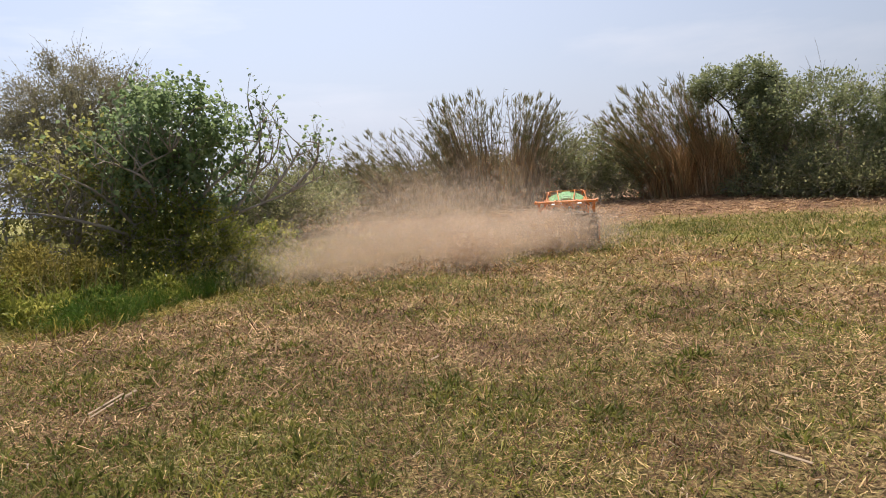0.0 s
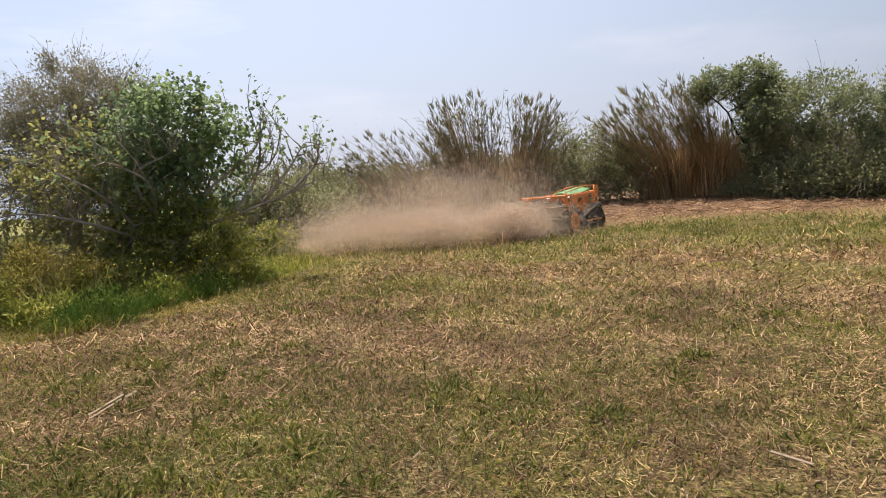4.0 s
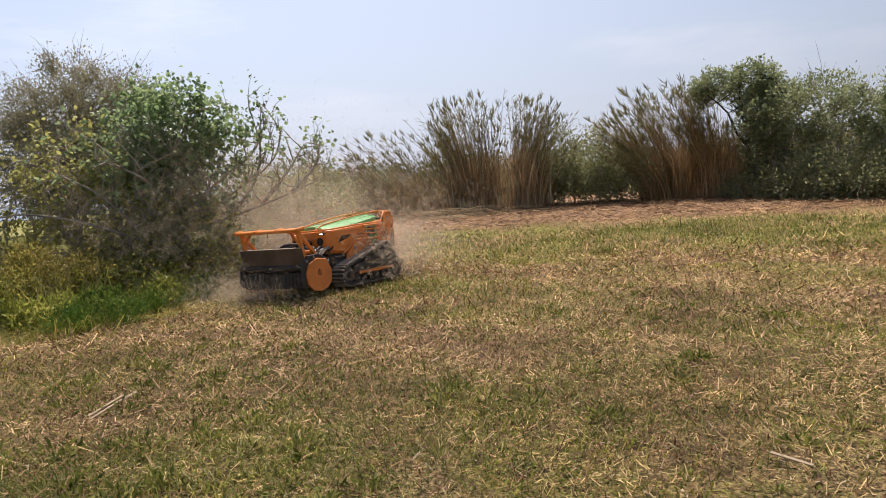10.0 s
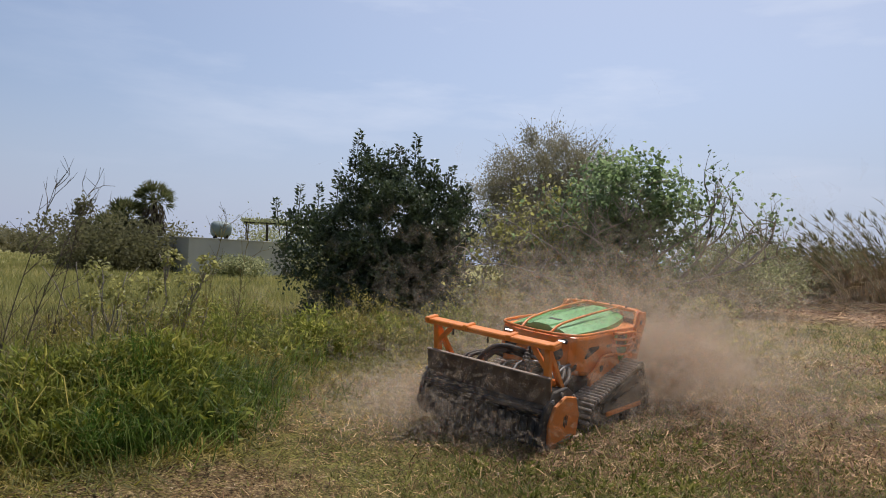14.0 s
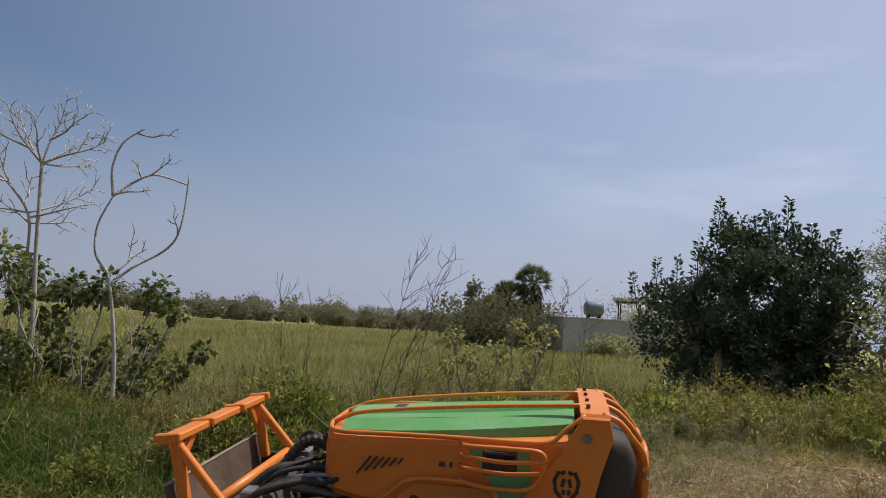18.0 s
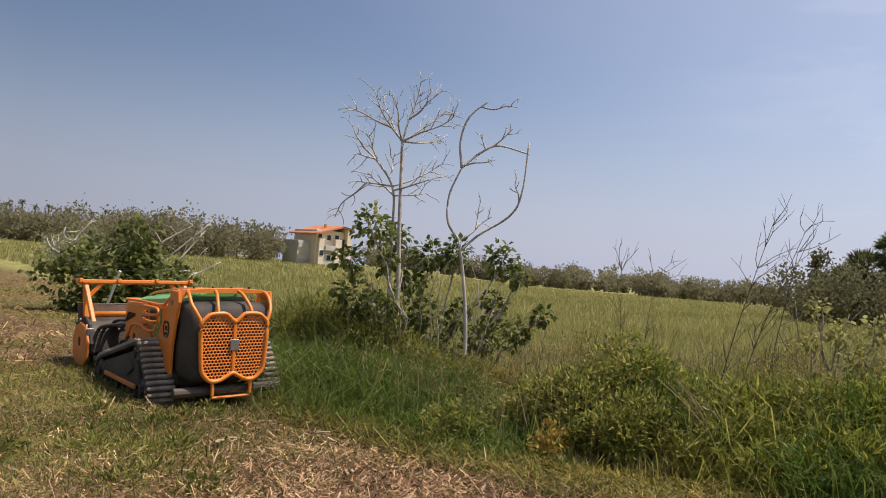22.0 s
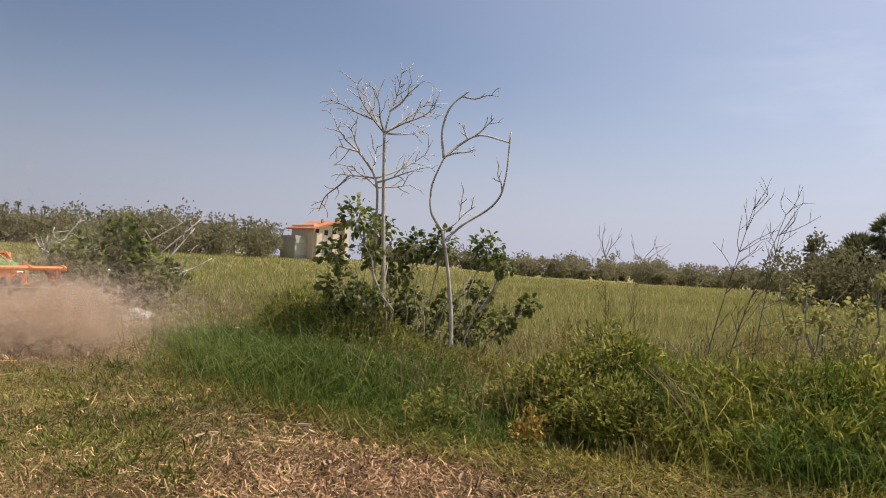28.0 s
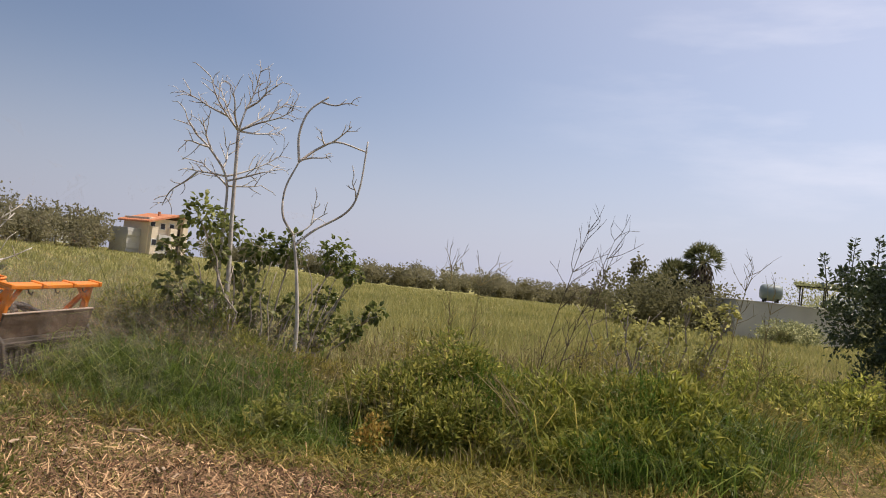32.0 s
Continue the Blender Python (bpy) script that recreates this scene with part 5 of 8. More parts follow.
def tank_house():
    c = at_yaw(60.4, 54)
    ob = empty("tank_house", pose(*c, 0, 0, 59.0 + 30), "flat-roofed pale grey concrete store with a water tank", "building")
    part("wall", box(Shape(), (4.5, 2.6, 1.25), (9.0, 5.2, 2.8), 0.03), "grey_wall", ob)
    part("roof_slab", box(Shape(), (4.5, 2.6, 2.68), (9.1, 5.3, 0.1), 0.02), "grey_wall", ob)
    t = empty("water_tank", pose(*(c + np.array([-0.1, 2.6, 2.75])), 0, 0, 70), "horizontal grey plastic water tank on the flat roof", "tank")
    xs = np.array([-0.75, -0.7, -0.55, -0.3, 0, 0.3, 0.55, 0.7, 0.75])
    rr = np.array([0.1, 0.42, 0.56, 0.6, 0.61, 0.6, 0.56, 0.42, 0.1])
    part("vessel", tube(Shape(), np.stack([xs, 0 * xs, 0 * xs + 0.68], -1), rr, 18), "tank", t, smooth=True)
    for x in (-0.4, 0.4):
        part("cradle", box(Shape(), (x, 0, 0.12), (0.12, 0.9, 0.24), 0.01), "darkbark", t)
    p = empty("pergola", pose(*(c + np.array([0.6, 6.2, 2.75])), 0, 0, 51), "roof pergola grown over with a vine", "pergola")
    for x in (-1.5, 0, 1.5):
        for y in (-0.8, 0.8):
            part("post", tube(Shape(), [(x, y, 0), (x, y, 1.3)], 0.05, 6), "darkbark", p)
    for y in (-0.8, 0.8):
        part("beam", box(Shape(), (0, y, 1.35), (3.6, 0.08, 0.1), 0.01), "darkbark", p)
    rng = np.random.default_rng(95)
    n = 1000
    part("vine", leaves(Shape(), rng, rng.uniform((-1.9, -1, 1.3), (1.9, 1, 1.65), (n, 3)), rng.normal(0, 1, (n, 3)), rng.uniform(0.1, 0.25, n), 0.7), "shrub", p)


def far_houses():
    rng = np.random.default_rng(97)
    for yaw, d, w in ((110.2, 230, 9), (111.2, 235, 6), (118.2, 240, 5), (125.4, 240, 8), (82.2, 300, 7)):
        x, y, z = at_yaw(yaw, d)
        ob = empty("white_house", pose(x, y, z, 0, 0, yaw), "small white flat-roofed house far off", "house")
        part("wall", box(Shape(), (0, 0, 3.6), (w, 5, 7.2), 0.03), "white", ob)
        part("roof", box(Shape(), (0, 0, 7.3), (w + 0.4, 5.4, 0.2), 0.03), "grey_wall", ob)
        for k in range(3):
            part("window", box(Shape(), (-w / 3 + k * w / 3, -2.5, 5.0), (0.9, 0.1, 1.1), 0.02), "shadeglass", ob)


def hills():
    sh = Shape()
    yaws = np.linspace(-40, 60, 120)
    top = [30 + 75 * (0.55 + 0.45 * noise.noise((y * 0.05, 2.0, 0.0))) * math.exp(-((y - 8) / 26) ** 2) + 6 * noise.noise((y * 0.4, 5.0, 0.0)) for y in yaws]
    lo = np.array([at_yaw(y, 2450, -30) for y in yaws])
    hi = np.array([at_yaw(y, 2600, h) for y, h in zip(yaws, top)])
    bk = np.array([at_yaw(y, 2900, -30) for y in yaws])
    loft(sh, [lo, hi, bk], False, False)
    tagged(part("hills", sh, "hill", smooth=True), "far hills with haze painted in as pale blue", "hills", kind="structure")


# ---- ground cover ----
def scatter(rng, n, yaws, near, far, power=0.0):
    """Places round the tripod, thinning out with distance."""
    yaw = np.radians(rng.uniform(*yaws, n))
    d = np.exp(rng.uniform(math.log(near), math.log(far), n)) if power == 0 else (rng.uniform(near ** power, far ** power, n)) ** (1 / power)
    return -np.sin(yaw) * d, np.cos(yaw) * d, d


def patch(x, y, s, k):
    return np.array([noise.noise((a * s, b * s, k)) for a, b in zip(x, y)])


# green patches and red-brown, freshly mulched ones on the mown ground: (yaw, distance)
GREEN_SPOTS = ((-2.0, 18.5), (-14.0, 18.0), (-18.0, 19.5), (-24.0, 19.0), (-6.0, 15.5), (-21.0, 16.0), (18.0, 7.4), (25.0, 6.6), (20.0, 10.4), (17.0, 13.0), (11.4, 11.4), (13.8, 9.5), (7.9, 5.5), (3.8, 5.1), (-2.6, 4.8), (-12.7, 6.5), (-9.3, 6.0), (-8.5, 19.4), (-11.0, 20.5), (-21.8, 4.5), (-2.5, 8.6), (-5.7, 9.7), (31.3, 8.0), (27.3, 8.5), (31.2, 5.1), (36.7, 5.2), (20.9, 4.6), (-21.0, 21.5), (-16.0, 8.4), (-8.2, 8.4), (14.8, 4.0), (9.1, 12.1), (116.7, 6.2), (93.1, 8.2), (118.6, 5.3), (106.0, 8.0), (86.9, 5.6), (115.4, 7.3), (12.8, 21.1), (9.6, 20.6), (52.5, 8.4), (14.8, 11.3), (16.5, 17.5), (3.0, 16.5), (27.0, 5.0), (33.0, 6.4), (115.5, 4.9), (126.0, 6.1), (123.0, 6.6), (118.4, 6.9), (120.0, 6.0), (122.0, 7.6), (116.0, 8.2), (119.0, 9.4), (113.5, 9.8), (108.0, 8.6), (24.0, 5.0), (35.0, 4.4), (29.5, 4.2), (20.0, 5.6), (31.0, 7.2), (36.0, 7.4))
BROWN_SPOTS = ((104.0, 4.6), (98.0, 4.7), (107.0, 4.4), (95.0, 5.5), (101.5, 5.2), (21.2, 7.3), (22.0, 5.4), (25.0, 8.0), (27.5, 6.2), (19.0, 8.4), (34.0, 8.8), (38.0, 6.0), (42.0, 6.6), (30.0, 9.6), (13.6, 6.8), (7.6, 7.3), (3.0, 7.7), (-12.5, 10.0), (-14.8, 8.7), (-20.9, 9.1), (-24.0, 6.7), (25.5, 6.7), (2.2, 6.4), (17.4, 9.8), (-6.8, 6.3), (-22.6, 5.8), (108.7, 5.1), (100.1, 5.5), (93.6, 5.0), (103.5, 5.9), (124.2, 11.6), (110.6, 7.3), (18.8, 10.2), (15.0, 8.3), (11.1, 14.0), (25.8, 5.8), (-3.0, 12.5), (-18.0, 14.0))


def worn(x, y):
    """True on the strip of worn, mulched soil along the bank's foot."""
    a, b = at_yaw(113.5, 7.5)[:2], at_yaw(93.0, 4.4)[:2]
    p, w = np.stack([x, y], -1) - a, b - a
    t = np.clip(p @ w / (w @ w), 0, 1)
    return np.linalg.norm(p - t[:, None] * w, axis=1) < 0.45 + 0.45 * t + 0.25 * patch(x, y, 1.6, 5.0)


def spots(rng, rows, n, spread, stretch=1.6):
    """n places gathered about the given spots, drawn out sideways."""
    k = rng.integers(0, len(rows), n)
    yaw, d = np.radians(np.array([r[0] for r in rows])[k]), np.array([r[1] for r in rows])[k]
    r = spread * (0.5 + 0.075 * d)
    a, b = rng.normal(0, 1, n) * r * stretch, rng.normal(0, 1, n) * r
    x, y = -np.sin(yaw) * (d + b) + np.cos(yaw) * a, np.cos(yaw) * (d + b) + np.sin(yaw) * a
    ok = x > edge(y) + 0.1
    return x[ok], y[ok], np.hypot(x, y)[ok]


def ground_patches(rng):
    x, y, d = spots(rng, BROWN_SPOTS, 60000, 0.6)
    s = np.clip(d / 8, 0.75, 2.2)
    tagged(part("red_litter", lying(Shape(), rng, np.stack([x, y, rise(x, y) + rng.uniform(0.01, 0.04, len(x))], -1), rng.gamma(2.6, 0.025, len(x)) * s, rng.uniform(0.005, 0.013, len(x)) * s, 0.35), "red_straw"), "red-brown mulched litter over the mown ground", "litter", kind="stuff")
    x, y, d = spots(rng, GREEN_SPOTS, 85000, 0.6)
    s = np.clip(d / 8, 0.8, 2.2)
    tagged(part("green_regrowth", blades(Shape(), rng, np.stack([x, y, rise(x, y)], -1), rng.gamma(3.5, 0.017, len(x)) * np.sqrt(s), 0.009 * s, rng.uniform(0.8, 2.2, len(x))), "regrowth"), "green regrowth in patches on the mown ground", "grass", kind="stuff")
    # leafy weeds that stand in the green patches
    sh = Shape()
    for yaw, dist in GREEN_SPOTS:
        p = at_yaw(yaw, dist)
        for _ in range(3):
            q = p + np.array([rng.normal(0, 0.25), rng.normal(0, 0.18), 0.0])
            n, h = 70, rng.uniform(0.06, 0.16)
            d3 = unit(rng.normal(size=(n, 3)) + [0, 0, 0.6])
            pos = q + d3 * np.array([0.16, 0.16, h]) * rng.uniform(0.2, 1, (n, 1))
            pos[:, 2] = np.maximum(pos[:, 2], float(rise(q[0], q[1])) + 0.01)
            leaves(sh, rng, pos, d3 + rng.normal(0, 0.4, (n, 3)), rng.uniform(0.03, 0.075, n), 0.35, 0.4)
    tagged(part("small_weeds", sh, "regrowth"), "small leafy weeds in the mown ground", "weed", kind="stuff")


def ground_cover():
    ground_patches(np.random.default_rng(100))
    rng = np.random.default_rng(101)
    # mown grass stubble
    x, y, d = scatter(rng, 260000, (-32, 134), 1.8, 30)
    ok = (x > edge(y) - 0.6) & (y < reed_front(x) - 4)
    ok &= ~(worn(x, y) & (rng.random(len(x)) < 0.85))
    x, y, d = x[ok], y[ok], d[ok]
    z = rise(x, y)
    s = np.clip(d / 9, 0.75, 2.2)
    tagged(part("mown_grass", spikes(Shape(), rng, np.stack([x, y, z - 0.01], -1), rng.gamma(3.0, 0.019, len(x)) * np.clip(d / 9, 0.75, 1.3), 0.0095 * s, rng.uniform(1.0, 2.6, len(x))), "blades"), "short mown grass, half green and half dry", "grass", kind="stuff")
    # sparser cover round the tripod and behind it
    x, y, d = scatter(rng, 36000, (134, 328), 0.4, 22, 1.2)
    x2, y2, d2 = scatter(rng, 14000, (-32, 134), 0.2, 2.3, 1.6)
    x, y = np.concatenate([x, x2]), np.concatenate([y, y2])
    tagged(part("mown_grass", spikes(Shape(), rng, np.stack([x, y, rise(x, y) - 0.01], -1), rng.gamma(3.0, 0.02, len(x)), 0.011, rng.uniform(0.7, 2.0, len(x))), "blades"), "short mown grass, half green and half dry", "grass", kind="stuff")
    # chopped straw
    x, y, d = scatter(rng, 330000, (-32, 134), 1.8, 30)
    ok = (x > edge(y) - 0.2) & (patch(x, y, 0.5, 7.0) + rng.normal(0, 0.3, len(x)) > -0.4) & (rng.random(len(x)) < np.where(np.degrees(np.arctan2(-x, y)) > 55, 0.42, np.where((np.degrees(np.arctan2(-x, y)) > 17) & (d < 13), 0.55, np.where(d > 12, 0.6, 0.9))) * np.where(worn(x, y), 0.25, 1.0))
    x, y, d = x[ok], y[ok], d[ok]
    s = np.clip(d / 10, 0.62, 1.6)
    tagged(part("chopped_straw", lying(Shape(), rng, np.stack([x, y, rise(x, y) + rng.uniform(0, 0.035, len(x))], -1), rng.gamma(2.6, 0.027, len(x)) * s, rng.uniform(0.004, 0.012, len(x)) * s, 0.4), "straw"), "chopped dry stalks strewn over the ground", "straw", kind="stuff")
    # pale chopped chips and split stalks
    x, y, d = scatter(rng, 15000, (-32, 134), 1.8, 20)
    ok = (x > edge(y)) & (patch(x, y, 0.6, 3.0) + rng.normal(0, 0.35, len(x)) > 0)
    x, y, d = x[ok], y[ok], d[ok]
    s = np.clip(d / 9, 0.7, 1.8)
    tagged(part("pale_chips", lying(Shape(), rng, np.stack([x, y, rise(x, y) + 0.015], -1), rng.gamma(2.5, 0.018, len(x)) * s, rng.uniform(0.004, 0.013, len(x)) * s, 0.35), "chip"), "pale chopped stalks lying on the mown ground", "straw", kind="stuff")
    # coarse clumps of litter further out
    x, y, d = scatter(rng, 30000, (-32, 40), 5, 16, 1.0)
    ok = (x > edge(y) + 0.2) & (y < reed_front(x) - 3)
    x, y, d = x[ok], y[ok], d[ok]
    s = np.clip(d / 9, 0.75, 1.7)
    q = np.stack([x, y, rise(x, y)], -1)
    half = len(x) // 2
    tagged(part("coarse_litter", lying(Shape(), rng, q[:half], rng.gamma(3, 0.024, half) * np.sqrt(s[:half]), rng.uniform(0.008, 0.018, half) * s[:half], 0.2), "straw"), "coarse chopped stalks over the mown ground", "straw", kind="stuff")
    tagged(part("regrowth", blades(Shape(), rng, q[half:], rng.gamma(3, 0.02, len(x) - half) * np.sqrt(s[half:]), 0.013 * s[half:], rng.uniform(1.2, 2.2, len(x) - half)), "blades"), "patchy green regrowth on the mown ground", "grass", kind="stuff")
    # chopped reeds before the reed bed
    n = 26000
    x = rng.uniform(-9, 16, n)
    y = reed_front(x) - rng.uniform(0, 1, n) ** 1.3 * 7.5 + 1
    tagged(part("chopped_reeds", lying(Shape(), rng, np.stack([x, y, rise(x, y) + rng.uniform(0, 0.08, n)], -1), rng.uniform(0.08, 0.4, n), rng.uniform(0.01, 0.026, n), 0.14), "red_straw"), "chopped brown reeds lying thick before the reed bed", "straw", kind="stuff")
    # uncut bank: tall grass
    x, y, d = scatter(rng, 240000, (12, 134), 4.5, 34)
    gap = edge(y) - x
    ok = (gap > 0.1 + 0.5 * patch(x, y, 0.8, 2.0)) & (gap < 7.5) & (y < 24)
    x, y, d, gap = x[ok], y[ok], d[ok], gap[ok]
    h = rng.uniform(0.16, 0.42, len(x)) * np.clip(0.4 + gap * 0.4, 0.35, 1.1) * (1 + 0.5 * patch(x, y, 0.6, 4.0)) * np.where(y < 1.0, 0.8, 1.0)
    wet = patch(x, y, 0.45, 11.0) + rng.normal(0, 0.35, len(x)) > 0.35
    p = np.stack([x, y, rise(x, y) - 0.02], -1)
    w = 0.012 * np.clip(d / 9, 0.8, 2.5)
    tagged(part("tall_grass", blades(Shape(), rng, p[~wet], h[~wet], w[~wet], rng.uniform(0.4, 1.2, (~wet).sum())), "tall"), "lush uncut green grass on the bank", "grass", kind="stuff")
    tagged(part("dry_grass", blades(Shape(), rng, p[wet], h[wet] * 1.2, w[wet], rng.uniform(0.2, 0.9, wet.sum())), "dry"), "dry seeding grass among the weeds", "grass", kind="stuff")
    # thin dry seed stalks standing over the bank
    x, y, d = scatter(rng, 17000, (25, 134), 6, 24)
    gap = edge(y) - x
    ok = (gap > 0.4) & (gap < 6) & (patch(x, y, 0.5, 21.0) + rng.normal(0, 0.25, len(x)) > 0.22)
    x, y, d = x[ok], y[ok], d[ok]
    n = len(x)
    q, hh = np.stack([x, y, rise(x, y)], -1), rng.uniform(0.4, 0.95, n)
    sh = blades(Shape(), rng, q, hh, 0.007 * np.clip(d / 8, 0.8, 2), rng.uniform(0.1, 0.5, n))
    k = np.repeat(np.arange(n), 3)
    leaves(sh, rng, q[k] + np.array([0, 0, 1.0]) * (hh[k] * rng.uniform(0.6, 0.95, len(k)))[:, None] + rng.normal(0, 0.03, (len(k), 3)), rng.normal(0, 0.5, (len(k), 3)) + [0, 0, 0.8], rng.uniform(0.03, 0.08, len(k)), 0.25)
    tagged(part("seed_stalks", sh, "dry"), "thin dry seed stalks standing over the bank", "grass", kind="stuff")
    # freshly cut grass lying in a swath along the edge
    n = 70000
    y = rng.uniform(-9, 16, n)
    x = edge(y) + np.abs(rng.normal(0, 0.6, n)) - 0.15
    ok = ~(worn(x, y) & (rng.random(n) < 0.8))
    x, y = x[ok], y[ok]
    n = len(x)
    tagged(part("cut_grass", lying(Shape(), rng, np.stack([x, y, rise(x, y) + rng.uniform(0.0, 0.05, n)], -1), rng.gamma(3, 0.03, n), rng.uniform(0.005, 0.012, n), 0.35), "swath"), "swath of freshly cut yellow-green grass along the bank", "grass", kind="stuff")
    # the field
    x, y, d = scatter(rng, 170000, (30, 134), 8, 150)
    ok = (edge(y) - x > 3.5) & (y < 60) & ~((np.abs(np.degrees(np.arctan2(-x, y)) - 57.5) < 4) & (d > 52) & (d < 66))
    x, y, d = x[ok], y[ok], d[ok]
    tagged(part("field_grass", spikes(Shape(), rng, np.stack([x, y, rise(x, y)], -1), rng.uniform(0.22, 0.48, len(x)) * np.clip(1.2 - d / 300, 0.6, 1), 0.014 * np.clip(d / 9, 0.8, 9), rng.uniform(0.2, 0.8, len(x))), "wheat"), "green field grass going to seed", "grass", kind="stuff")


def weed_clump(name, at, seed, r, h, n, leaf, mat, label, width=0.35, stems=18):
    rng = np.random.default_rng(seed)
    ob = empty(name, pose(*at), label, "weed")
    st = Shape()
    pos, way = [], []
    for _ in range(stems):
        a, q = rng.uniform(0, 2 * np.pi), rng.uniform(0, 1) ** 0.5
        b = np.array([math.cos(a), math.sin(a), 0]) * r * q * 0.5
        t = np.array([math.cos(a) * r * q, math.sin(a) * r * q, h * (1 - 0.5 * q * q) * rng.uniform(0.7, 1.1)])
        p = limb(st, rng, b - [0, 0, 0.05], t, 0.008, 0.003, 0.15, 5, 3)
        s = rng.uniform(0.15, 1, n // stems)
        for k in s:
            i = min(int(k * 4), 3)
            pos.append(p[i] + (p[i + 1] - p[i]) * (k * 4 - i) + rng.normal(0, 0.05, 3))
            way.append(np.array([math.cos(a) * 0.4, math.sin(a) * 0.4, 0.4]) + rng.normal(0, 0.7, 3))
    part("stem_tangle", st, mat, ob)
    part("foliage", leaves(Shape(), rng, np.array(pos), np.array(way), rng.uniform(0.6, 1.3, len(pos)) * leaf, width), mat, ob)
    return ob


def thicket(name, at, seed, rx, h, n, leaf, mat, label, width=0.17, grass=0, grass_mat="lush", dry=0):
    """A mound of uneven lumps covered with leaves that point out and hang over, long grass pushing through."""
    rng = np.random.default_rng(seed)
    ob = empty(name, pose(*at), label, "weed")
    k = 11
    a, q = rng.uniform(0, 2 * np.pi, k), rng.uniform(0, 1, k) ** 0.6
    c = np.stack([np.cos(a) * rx * q * 0.75, np.sin(a) * rx * q * 0.75, h * (0.62 - 0.42 * q) * rng.uniform(0.75, 1.15, k)], -1)
    r = rng.uniform(0.26, 0.44, k) * min(rx, h)
    st = Shape()
    for p, w in zip(c, r):
        for _ in range(4):
            limb(st, rng, (p[0] * 0.5 + rng.normal(0, 0.06), p[1] * 0.5 + rng.normal(0, 0.06), -0.04), p + rng.normal(0, 0.7, 3) * w + [0, 0, w * 0.6], 0.007, 0.0025, 0.15, 5, 3)
    part("stem_tangle", st, mat, ob)
    w = rng.integers(0, k, n)
    d = unit(rng.normal(size=(n, 3)) + np.array([0, 0, 0.35]))
    pos = c[w] + d * (r[w] * rng.uniform(0.35, 1.12, n) ** 0.7)[:, None]
    pos[:, 2] = np.abs(pos[:, 2]) + 0.02
    part("foliage", leaves(Shape(), rng, pos, d * 0.8 + rng.normal(0, 0.55, (n, 3)) + [0, 0, 0.15], rng.uniform(0.55, 1.35, n) * leaf, width, 0.5), mat, ob)
    if grass:
        q = np.concatenate([rng.normal(0, rx * 0.5, (grass, 2)), np.full((grass, 1), -0.02)], 1)
        part("foliage", blades(Shape(), rng, q, rng.uniform(0.35, 1.05, grass) * h, 0.0105, rng.uniform(0.5, 1.7, grass)), grass_mat, ob, "long green grass growing through")
    if dry:
        q = np.concatenate([rng.normal(0, rx * 0.55, (dry, 2)), np.full((dry, 1), -0.02)], 1)
        part("straw_tangle", blades(Shape(), rng, q, rng.uniform(0.6, 1.25, dry) * h, 0.007, rng.uniform(0.1, 0.7, dry)), "dry", ob, "dry stalks standing out")
    return ob


